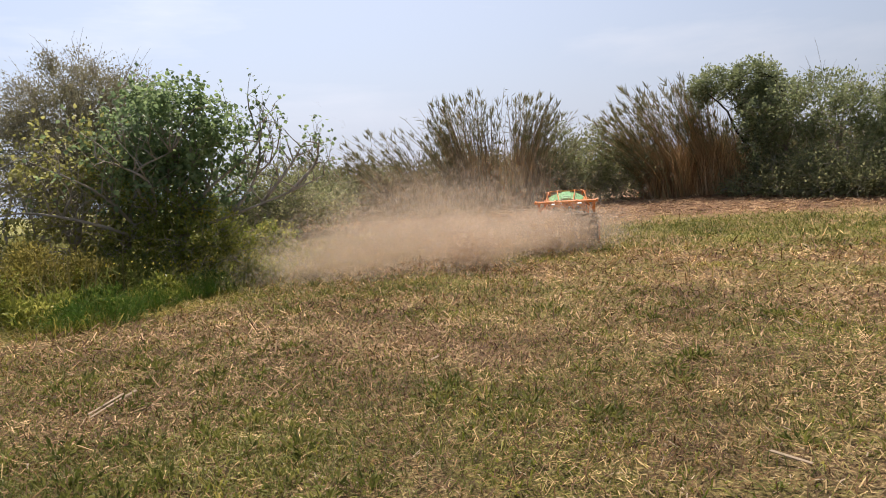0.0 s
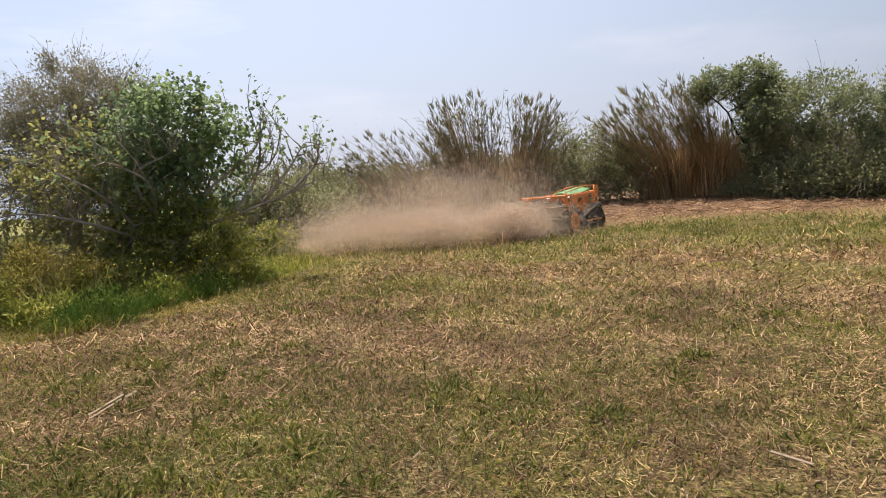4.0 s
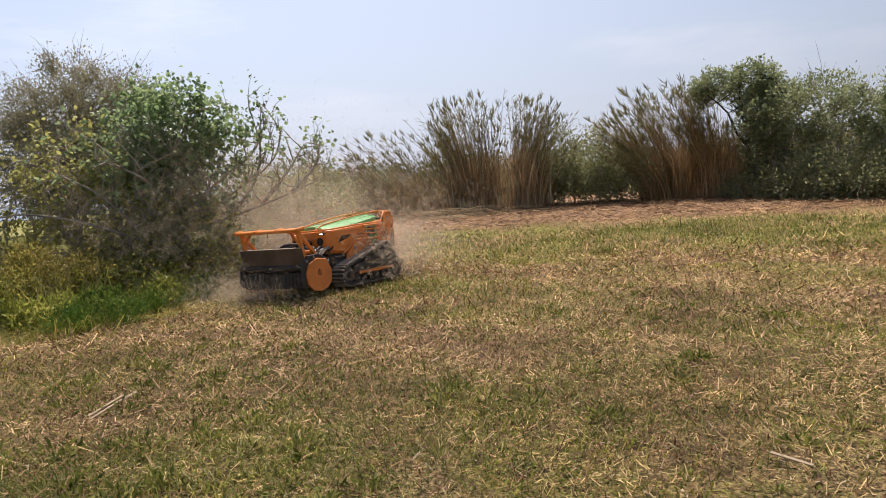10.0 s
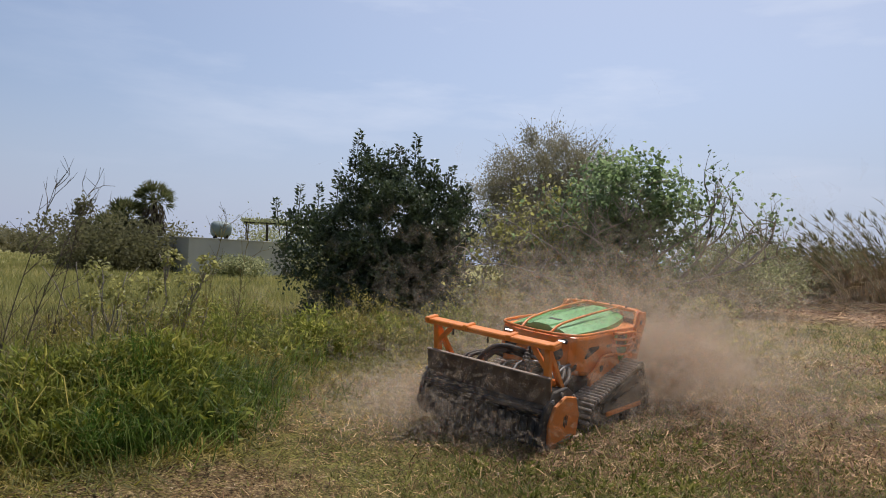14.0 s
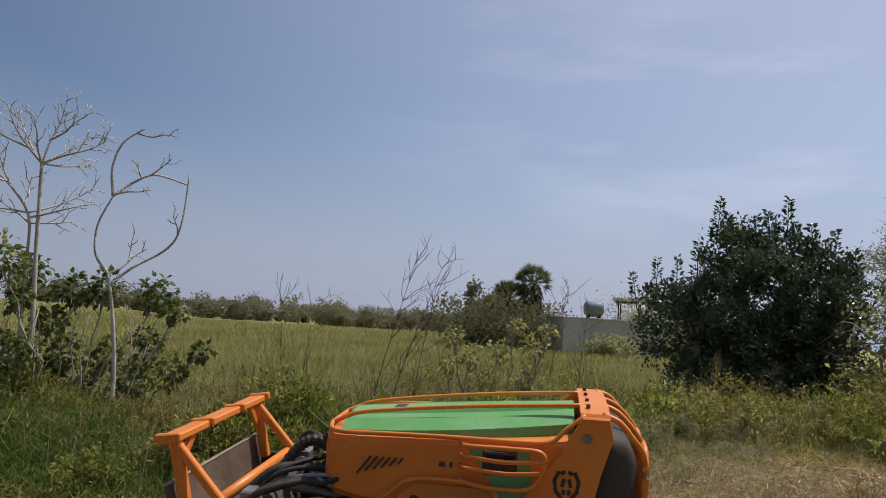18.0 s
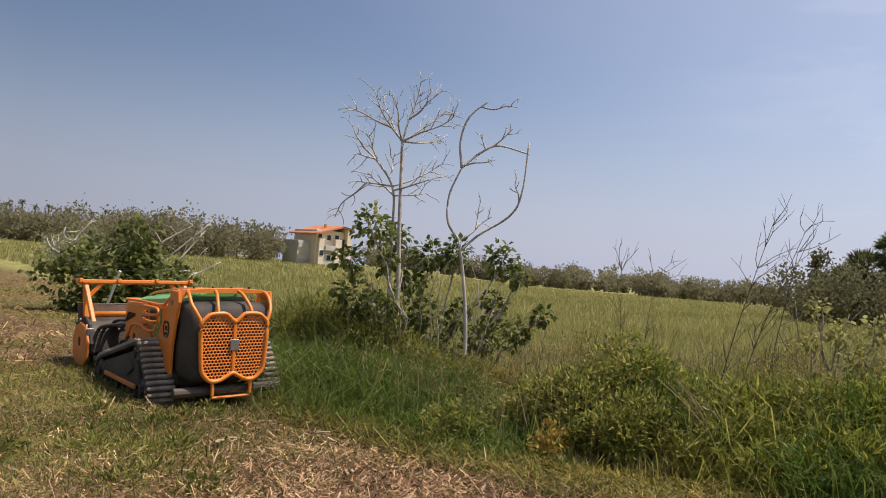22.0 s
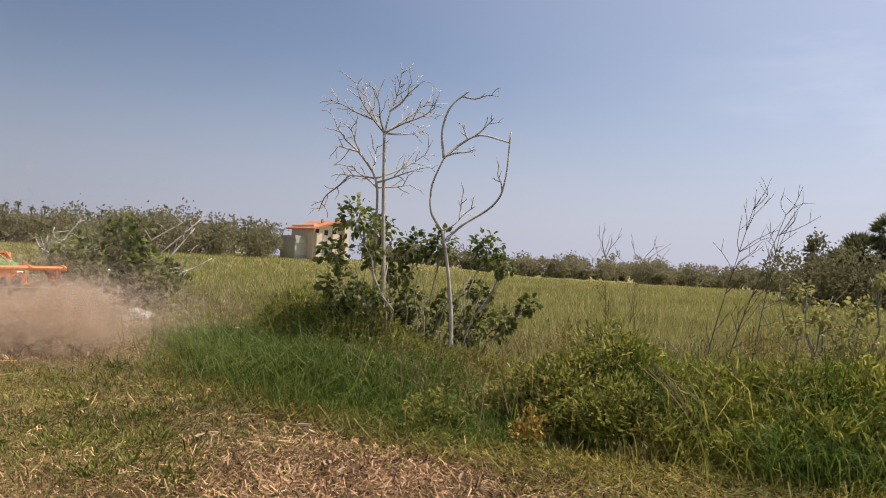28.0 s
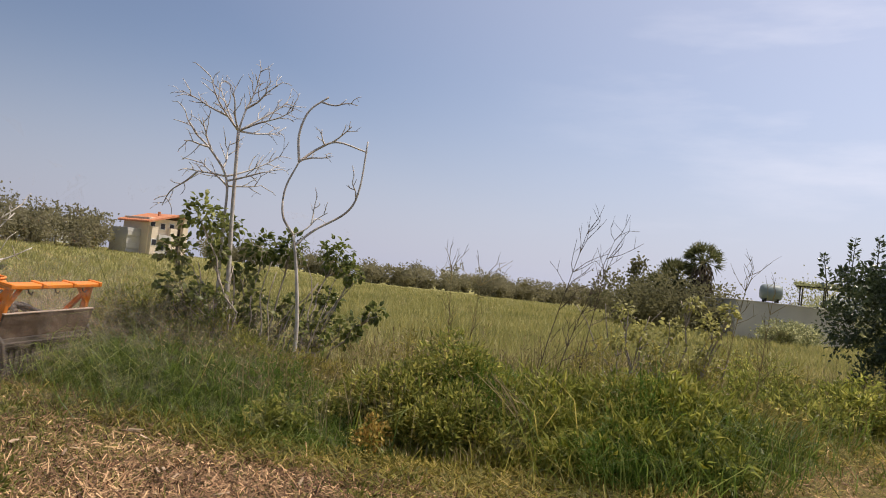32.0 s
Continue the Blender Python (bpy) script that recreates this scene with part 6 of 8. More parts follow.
def bank_thickets():
    """The bushy mounds along the foot of the uncut bank."""
    rows = ((80.4, 7.3, 0.95, 1.15, "weed_dark", 0.065, 0.3, 120, 40), (83.2, 7.1, 0.75, 0.85, "weed_dark", 0.06, 0.34, 60, 30), (77.6, 7.2, 0.8, 1.0, "weed", 0.065, 0.3, 120, 30), (79.2, 6.7, 0.75, 0.7, "weed_dark", 0.06, 0.32, 80, 10), (86.2, 7.4, 0.6, 0.5, "weed_olive", 0.06, 0.3, 80, 50),
            (71.8, 7.3, 0.85, 0.85, "weed", 0.095, 0.13, 420, 20), (67.6, 7.4, 0.9, 1.05, "weed_dark", 0.09, 0.15, 500, 10), (63.4, 7.4, 0.85, 1.05, "weed", 0.1, 0.12, 520, 0), (59.6, 7.7, 0.8, 0.85, "weed", 0.1, 0.12, 520, 20),
            (70.0, 6.5, 0.65, 0.55, "weed", 0.09, 0.12, 360, 0), (65.6, 6.5, 0.65, 0.6, "weed", 0.1, 0.1, 520, 0), (61.4, 6.7, 0.6, 0.6, "weed", 0.1, 0.12, 360, 0), (74.6, 6.6, 0.55, 0.5, "weed_dark", 0.075, 0.2, 200, 10),
            (101.8, 10.0, 1.1, 1.3, "weed_dark", 0.06, 0.2, 300, 10), (104.8, 10.4, 1.1, 1.1, "weed_dark", 0.06, 0.2, 300, 10), (98.8, 9.3, 0.85, 0.85, "weed_dark", 0.06, 0.25, 200, 0), (95.6, 9.2, 0.7, 0.6, "weed_dark", 0.06, 0.25, 160, 10), (92.4, 9.0, 0.7, 0.5, "weed_olive", 0.055, 0.3, 120, 30), (89.2, 8.6, 0.6, 0.42, "weed_olive", 0.055, 0.3, 100, 30),
            (56.8, 8.6, 0.7, 0.65, "weed_olive", 0.09, 0.16, 200, 60), (54.2, 10.0, 0.8, 0.85, "weed_dark", 0.09, 0.3, 120, 60), (51.2, 11.6, 0.8, 0.95, "weed", 0.085, 0.35, 100, 40), (48.4, 12.6, 0.8, 0.85, "weed_olive", 0.085, 0.35, 100, 60),
            (45.6, 12.9, 0.75, 0.7, "weed", 0.08, 0.4, 100, 30), (42.6, 12.8, 0.7, 0.65, "weed_dark", 0.08, 0.4, 160, 20), (39.4, 12.6, 0.7, 0.6, "weed", 0.08, 0.4, 200, 20), (33.4, 13.6, 0.9, 1.2, "weed_olive", 0.07, 0.3, 260, 60), (36.8, 13.4, 0.95, 1.35, "weed_olive", 0.07, 0.3, 260, 80), (30.4, 13.9, 0.7, 0.85, "weed", 0.07, 0.3, 200, 20), (35.6, 12.2, 0.75, 0.6, "weed", 0.075, 0.4, 200, 10),
            (31.6, 12.2, 0.75, 0.55, "lush", 0.08, 0.3, 260, 0), (28.0, 12.8, 0.7, 0.5, "weed", 0.075, 0.4, 240, 0), (24.6, 13.6, 0.65, 0.45, "lush", 0.08, 0.3, 240, 0), (33.8, 11.2, 0.55, 0.42, "fennel", 0.05, 0.12, 200, 0), (21.4, 14.6, 0.55, 0.4, "weed", 0.075, 0.35, 200, 0))
    what = {"weed": "bushy green weeds with narrow leaves and long grass", "weed_dark": "dense dark green bramble-like weeds", "weed_olive": "yellowing olive weeds with dry stalks", "lush": "lush mound of long-leaved grass", "fennel": "soft feathery fennel mound"}
    for i, (yaw, d, rx, h, mat, leaf, width, grass, dry) in enumerate(rows):
        n = int(4400 * rx * h / (leaf * 10) ** 1.3) if d < 9 else int(3000 * rx * h / (leaf * 10) ** 1.2)
        if width < 0.16:
            n, grass = int(n * 0.8), int(grass * 1.8)
        thicket("weed_thicket", off_yaw(yaw, d), 900 + i, rx, h, n, leaf, mat, what[mat], width, grass, "lush" if i % 3 else "tall", dry)
    # dark lush grass at the foot of the fig bush
    rng = np.random.default_rng(990)
    for yaw, d, s, r in ((108.6, 10.4, 0.5, 0.5), (107.0, 9.5, 0.55, 0.5), (105.2, 8.9, 0.6, 0.45), (103.2, 9.2, 0.7, 0.5), (101.2, 8.7, 0.6, 0.42), (99.2, 8.6, 0.55, 0.42), (97.0, 8.4, 0.45, 0.4), (94.8, 8.2, 0.42, 0.4), (92.6, 7.9, 0.36, 0.4), (90.0, 7.6, 0.34, 0.4), (87.6, 7.2, 0.32, 0.35), (102.2, 8.1, 0.4, 0.4), (98.6, 7.8, 0.3, 0.4), (95.4, 7.5, 0.26, 0.4), (91.6, 7.1, 0.24, 0.35), (88.4, 6.7, 0.22, 0.35), (110.4, 11.4, 0.45, 0.5)):
        n = 2000
        s = s * 1.2 if s > 0.4 else s
        q = np.concatenate([rng.normal(0, r, (n, 2)), np.full((n, 1), -0.02)], 1)
        ob = empty("grass_clump", pose(*off_yaw(yaw, d)), "lush arching clump of long green grass", "grass")
        part("foliage", blades(Shape(), rng, q, rng.uniform(0.35, 1.1, n) * s, 0.0095, rng.uniform(0.7, 2.2, n)), "lush", ob)


def weeds():
    bank_thickets()
    rng = np.random.default_rng(111)
    # leafy weeds along the edge of the bank
    ys = np.concatenate([np.arange(-9, -2.5, 0.5), np.arange(-1.5, 16, 0.42)])
    for i, y in enumerate(ys):
        y = y + rng.normal(0, 0.15)
        x = float(edge(y)) - rng.uniform(0.25, 2.6)
        if math.hypot(x + 9.4, y + 1.2) < 0.8:
            continue
        big = 1.0 if -1 < y < 8 else 0.75
        near = math.hypot(x, y) < 9.5
        mat, what, h, wide = (("weed", "bushy green weeds in the uncut bank", 1.0, 0.42), ("weed_olive", "yellowing olive weeds in the uncut bank", 0.9, 0.3), ("weed_dark", "dark green leafy weeds in the uncut bank", 1.05, 0.45), ("weed", "grassy green weeds in the uncut bank", 0.75, 0.16))[rng.choice(4, p=(0.32, 0.26, 0.22, 0.2) if y > 0 else (0.2, 0.22, 0.08, 0.5))]
        weed_clump("weed_clump", (x, y, float(rise(x, y))), 200 + i, rng.uniform(0.3, 0.55), rng.uniform(0.2, 0.6) * big * h, 700 if near else 450, rng.uniform(0.06, 0.095), mat, what, wide, 24)
    # taller weeds between the bank's edge and the carob
    for i in range(46):
        yaw, d = rng.uniform(24, 62), rng.uniform(10.8, 15.5)
        p = at_yaw(yaw, d)
        if edge(p[1]) - p[0] < 0.3:
            continue
        weed_clump("weed_clump", p, 400 + i, rng.uniform(0.4, 0.8), rng.uniform(0.6, 1.15), 600, 0.075, ("weed_olive", "weed", "weed_dark")[i % 3], ("bushy half-dry weeds in the uncut bank", "bushy green weeds in the uncut bank", "dark green leafy weeds in the uncut bank")[i % 3], 0.35, 20)
    for i, (yaw, d, r, h) in enumerate(((78.6, 7.0, 0.4, 1.0), (76.4, 6.8, 0.35, 0.85), (65.0, 7.0, 0.4, 1.05), (93.4, 8.2, 0.45, 0.6), (31.5, 11.3, 0.6, 0.5), (28.6, 12.2, 0.5, 0.45), (67.0, 6.2, 0.45, 0.5), (25.8, 12.9, 0.5, 0.45))):
        weed_clump("fennel_clump", off_yaw(yaw, d), 300 + i, r, h, 2600, 0.05, "fennel", "soft feathery fennel clump", 0.12, 40)
    for i, (yaw, d) in enumerate(((30, 12.0), (26.5, 12.6), (24, 13.0), (33, 11.8), (28, 12.4), (38, 12), (22.5, 13.6))):
        at = at_yaw(yaw, d)
        ob = weed_clump("mustard", at, 330 + i, 0.35, 0.75, 160, 0.05, "weed", "tall yellow-flowering mustard weed in the bank", 0.35, 10)
        n = 26
        part("flowers", leaves(Shape(), rng, rng.normal(0, 0.22, (n, 3)) * [1, 1, 0.5] + [0, 0, 0.7], rng.normal(0, 1, (n, 3)), rng.uniform(0.02, 0.035, n), 0.9), "flower", ob, "small yellow flowers")
    for i, (yaw, d, h) in enumerate(((67.5, 8.4, 1.3), (64.3, 8.8, 1.2), (69.5, 8.8, 1.1), (81.6, 8.3, 1.15), (83.2, 7.8, 1.05), (61.0, 9.4, 1.25), (79.6, 8.6, 0.95))):
        weed_clump("tall_weed", off_yaw(yaw, d), 360 + i, 0.42, h, 420, 0.07, "weed_olive", "tall yellowing weed with thin twigs in the bank", 0.3, 16)
    # undergrowth behind the fig tree
    for i, (yaw, d, h) in enumerate(((22.5, 18.5, 1.3), (25.0, 18.0, 1.5), (27.5, 18.6, 1.6), (30.0, 18.2, 1.4), (20.3, 19.2, 1.1))):
        weed_clump("undergrowth_bush", at_yaw(yaw, d), 760 + i, 0.85, h, 1100, 0.11, "weed_dark", "dark bushy undergrowth behind the fig tree", 0.45, 34)
    # small regrowth tufts on the mown ground
    tufts = Shape()
    for i in range(70):
        p = at_yaw(rng.uniform(-30, 40), rng.uniform(3.2, 18))
        if p[0] < edge(p[1]) + 0.4:
            continue
        n, r = 120, rng.uniform(0.1, 0.3)
        q = p + np.concatenate([rng.normal(0, r, (n, 2)), np.zeros((n, 1))], 1)
        blades(tufts, rng, q, rng.uniform(0.03, 0.1, n), 0.013, rng.uniform(0.8, 1.8, n))
    tagged(part("regrowth_tufts", tufts, "tall"), "small tufts of green regrowth on mown ground", "grass", kind="stuff")
    # tall dry stalks at the bank
    for i, (yaw, d, top, lean) in enumerate(((73.9, 8.6, 1.1, -0.62), (72.6, 8.8, 1.05, -0.8), (70.6, 8.9, 0.75, -0.35), (80.6, 9.2, 0.3, 0.1), (79.4, 8.8, 0.1, -0.15), (60.2, 10.0, 0.75, -0.35), (57.6, 9.6, 0.35, -0.15))):
        base = off_yaw(yaw, d)
        ob = empty("dry_stalk", pose(*base, 0, 0, yaw), "tall dry forked weed stalk", "stalk")
        sh = Shape()
        h = 1.45 + top * 0.75
        p = smooth_path([(0, 0, 0), (-lean * 0.25, 0, h * 0.4), (-lean * 0.8, 0, h)], 6)
        tube(sh, p, np.linspace(0.009, 0.003, len(p)), 5)
        for _ in range(20):
            k = rng.integers(4, len(p))
            w = limb(sh, rng, p[k], p[k] + np.array([rng.normal(-lean * 0.2, 0.14), rng.normal(0, 0.1), rng.uniform(0.12, 0.4)]), 0.0042, 0.002, 0.2, 4, 4)
            limb(sh, rng, w[2], w[2] + np.array([rng.normal(0, 0.08), 0, 0.15]), 0.003, 0.0015, 0.1, 3, 3)
        part("stem", sh, "stalk" if i in (0, 1, 2) else "dry", ob)
    # fallen straw bundle, long pale leaf, yellow dry heap
    ob = empty("bent_straw", pose(*off_yaw(75.2, 6.6)), "bundle of bent dry straw hanging over the weeds", "straw")
    sh = Shape()
    for _ in range(11):
        a = np.array([rng.normal(-0.1, 0.05), rng.normal(-0.15, 0.08), 0.72 + rng.normal(0, 0.05)])
        e = a + np.array([rng.normal(0.25, 0.08), rng.normal(0.38, 0.14), -0.5 + rng.normal(0, 0.12)])
        tube(sh, smooth_path([a, (a + e) / 2 + [0.05, 0, 0.04], e], 4), 0.005, 4)
    part("straw_tangle", sh, "dry", ob)
    ob = empty("dry_heap", pose(*off_yaw(85.6, 6.35)), "yellowed withering weed at the bank's foot", "straw")
    d3 = unit(rng.normal(size=(420, 3)) + [0, 0, 0.5])
    part("foliage", leaves(Shape(), rng, np.abs(d3 * rng.uniform(0.2, 1, (420, 1))) * [0.2, 0.2, 0.3] * np.sign(d3 + [0, 0, 9]) + [0, 0, 0.03], d3 + rng.normal(0, 0.5, (420, 3)), rng.uniform(0.03, 0.07, 420), 0.45), "yellowed", ob)


def small_things():
    rng = np.random.default_rng(121)
    x, y = -13.6, -7.2
    ob = empty("stone", pose(x, y, float(rise(x, y))), "pale broken stone beside the track", "stone")
    bm = bmesh.new()
    bmesh.ops.create_icosphere(bm, subdivisions=3, radius=1)
    for v in bm.verts:
        k = 1 + 0.35 * noise.noise(v.co * 1.3) + 0.12 * noise.noise(v.co * 4)
        v.co = Vector((v.co.x * 0.32 * k, v.co.y * 0.24 * k, 0.1 + v.co.z * 0.17 * k))
    me = bpy.data.meshes.new("rock")
    bm.to_mesh(me)
    bm.free()
    me.materials.append(M["stone"])
    part("rock", me, None, ob)
    ob = empty("white_stake", pose(*off_yaw(119.6, 15.2)), "white stake leaning in the bush", "stake")
    part("stake", tube(Shape(), [(-0.15, -0.2, 0.3), (0.05, 0.12, 1.0)], 0.025, 8), "white", ob)
    # sticks lying on the mown ground
    for i, (yaw, d, L, turn, n) in enumerate(((33.0, 6.25, 0.46, 92, 2), (32.2, 6.4, 0.4, 74, 1), (8.2, 6.5, 0.12, 60, 1), (-19.5, 7.8, 0.2, 100, 1), (-18.8, 4.1, 0.22, 130, 1), (103.5, 5.4, 0.18, 30, 2), (105.5, 6.6, 0.2, 60, 2), (95.5, 6.7, 0.2, 80, 1), (113, 6.2, 0.16, 20, 2))):
        ob = empty("stick", pose(*at_yaw(yaw, d), 0, 0, turn), "pale broken reed stick on the mown ground", "stick", "loose sticks")
        sh = Shape()
        for k in range(n):
            box(sh, (0.02 * k, 0.035 * k, 0.06 + 0.012 * k), (L * (1 - 0.18 * k), 0.024 - 0.004 * k, 0.008), 0.002, (rng.normal(0, 12), -6 - 3 * k, rng.normal(0, 14)))
        part("cane", sh, "chip", ob)
    # mulched chips on the worn track, and pale split ones among them
    for n, name, mat, length, wide, label in ((52000, "wood_chips", "mulch", (2.4, 0.017), (0.004, 0.013), "red-brown mulched chips over worn soil"), (300, "split_chips", "chip", (7, 0.011), (0.01, 0.026), "pale split wood chips lying on the worn track")):
        x, y = rng.uniform(-9, -3, n), rng.uniform(-5, 1, n)
        ok = worn(x, y)
        x, y = x[ok], y[ok]
        n = len(x)
        tagged(part(name, lying(Shape(), rng, np.stack([x, y, rise(x, y) + (0.005 if mat == "mulch" else 0.03)], -1), rng.gamma(*length, n), rng.uniform(*wide, n), 0.3), mat), label, "wood chips", kind="stuff")


plants()
villa()
tank_house()
far_houses()
hills()
ground_cover()
weeds()
small_things()


# ---- the tracked mulcher ----
def arc(cx, cz, r, a0, a1, n):
    a = np.radians(np.linspace(a0, a1, n))
    return [(cx + r * math.cos(t), cz + r * math.sin(t)) for t in a]


def track_outline(grow=0.0):
    """Outline of the track loop, drawn out by grow: bottom run, rear idler, sprocket, front idler."""
    front, rear, top = (0.64, 0.17, 0.165), (-0.70, 0.165, 0.16), (-0.47, 0.5, 0.13)
    pts = arc(rear[0], rear[1], rear[2] + grow, 270, 165, 7)
    pts += arc(top[0], top[1], top[2] + grow, 160, 76, 6)
    pts += arc(front[0], front[1], front[2] + grow, 74, -90, 8)
    return pts[::-1]


def resample(pts, step):
    p = np.asarray(pts + [pts[0]], float)
    s = np.concatenate([[0], np.cumsum(np.linalg.norm(np.diff(p, axis=0), axis=1))])
    n = int(s[-1] / step)
    t = np.arange(n) * s[-1] / n
    return np.stack([np.interp(t, s, p[:, 0]), np.interp(t, s, p[:, 1])], -1)


WHEELS = []


def one_track(root, sy):
    t = part("track", belt_mesh(sy), "rubber", root, "dusty black rubber crawler track", smooth=False)
    pts = resample(track_outline(0.014), 0.064)
    nxt, prv = np.roll(pts, -1, 0), np.roll(pts, 1, 0)
    d = unit(nxt - prv)
    lug = Shape()
    box(lug, (0, 0, 0), (0.036, 0.275, 0.046), 0.014)
    me = lug.mesh("lug", M["lug"])
    for k, (p, q) in enumerate(zip(pts, d)):
        a = math.degrees(math.atan2(q[1], q[0]))
        part("lug", me, None, t, at=Matrix.Translation((p[0], sy * 0.582, p[1])) @ pose(0, 0, 0, 0, -a, 0))
    guard = Shape()
    inner = [(-0.62, 0.2), (0.5, 0.2), (0.5, 0.3), (-0.36, 0.52), (-0.52, 0.52)]
    slab(guard, inner, sy * 0.5, sy * 0.715, 0.015)
    slab(guard, [(0.3, 0.29), (-0.4, 0.43), (-0.47, 0.36), (-0.3, 0.26)], sy * 0.7, sy * 0.735, 0.008)
    part("track_guard", guard, "black", root, "black track frame cover")
    part("guard_strip", box(Shape(), (-0.07, sy * 0.725, 0.185), (0.95, 0.03, 0.05), 0.01), "dusty", root, "dusty orange guard strip")
    for x, z, r in ((0.64, 0.17, 0.135), (-0.70, 0.165, 0.13), (-0.47, 0.5, 0.1)):
        w = part("wheel", tube(Shape(), [(0, sy * 0.47, 0), (0, sy * 0.7, 0)], r, 18), "black", root, at=pose(x, 0, z))
        part("hub", tube(Shape(), [(0, sy * 0.68, 0), (0, sy * 0.735, 0)], r * 0.36, 10), "darksteel", w)
        for k in range(5):
            a = k * 2 * math.pi / 5
            part("wheel_bolt", tube(Shape(), [(r * 0.65 * math.cos(a), sy * 0.7, r * 0.65 * math.sin(a)), (r * 0.65 * math.cos(a), sy * 0.712, r * 0.65 * math.sin(a))], 0.014, 6), "steel", w)
        WHEELS.append((w, x, z, r, sy))
    for x in np.linspace(-0.48, 0.42, 6):
        w = part("roller", tube(Shape(), [(x, sy * 0.5, 0.09), (x, sy * 0.71, 0.09)], 0.055, 12), "darksteel", root)
        part("roller_bolt", tube(Shape(), [(x, sy * 0.71, 0.095), (x, sy * 0.728, 0.095)], 0.014, 6), "steel", w)


def belt_mesh(sy):
    sh = Shape()
    o, i = np.array(track_outline(0.0)), np.array(track_outline(-0.03))
    n = len(o)
    y0, y1 = sy * 0.44, sy * 0.72
    v = np.concatenate([np.stack([r[:, 0], np.full(n, y), r[:, 1]], -1) for r, y in ((o, y0), (o, y1), (i, y1), (i, y0))])
    j = np.arange(n)
    q = [np.stack([k * n + j, k * n + (j + 1) % n, ((k + 1) % 4) * n + (j + 1) % n, ((k + 1) % 4) * n + j], -1) for k in range(4)]
    return sh.add(v, np.concatenate(q))


def rail(name, root, pts, r=0.017, mat="orange", k=5, label="orange tubular guard rail"):
    return part(name, tube(Shape(), smooth_path(pts, k), r, 8), mat, root, label, True)


def body_ring(x, w, z0, z1):
    """Cross-section of the body: upright flanks with a small rounded shoulder."""
    half = [(w * 0.9, z0), (w, z0 + 0.05), (w, z1 - 0.04), (w - 0.012, z1 - 0.012), (w - 0.05, z1)]
    return [(x, a, c) for a, c in half] + [(x, -a, c) for a, c in half[::-1]]


def grille_outline():
    """Half of the two-lobed rear grille, (y, z) on its left side from top middle to bottom middle."""
    half = [(0.0, 0.89), (0.05, 0.93), (0.1, 0.97), (0.18, 0.975), (0.26, 0.965), (0.31, 0.93), (0.355, 0.86), (0.345, 0.64), (0.33, 0.44), (0.3, 0.37), (0.23, 0.31), (0.14, 0.31), (0.06, 0.35), (0.0, 0.38)]
    return half + [(-y, z) for y, z in half[-2:0:-1]]


def inside(o, y, z):
    c = False
    for (y0, z0), (y1, z1) in zip(o, o[1:] + o[:1]):
        if (z0 > z) != (z1 > z) and y < (y1 - y0) * (z - z0) / (z1 - z0) + y0:
            c = not c
    return c


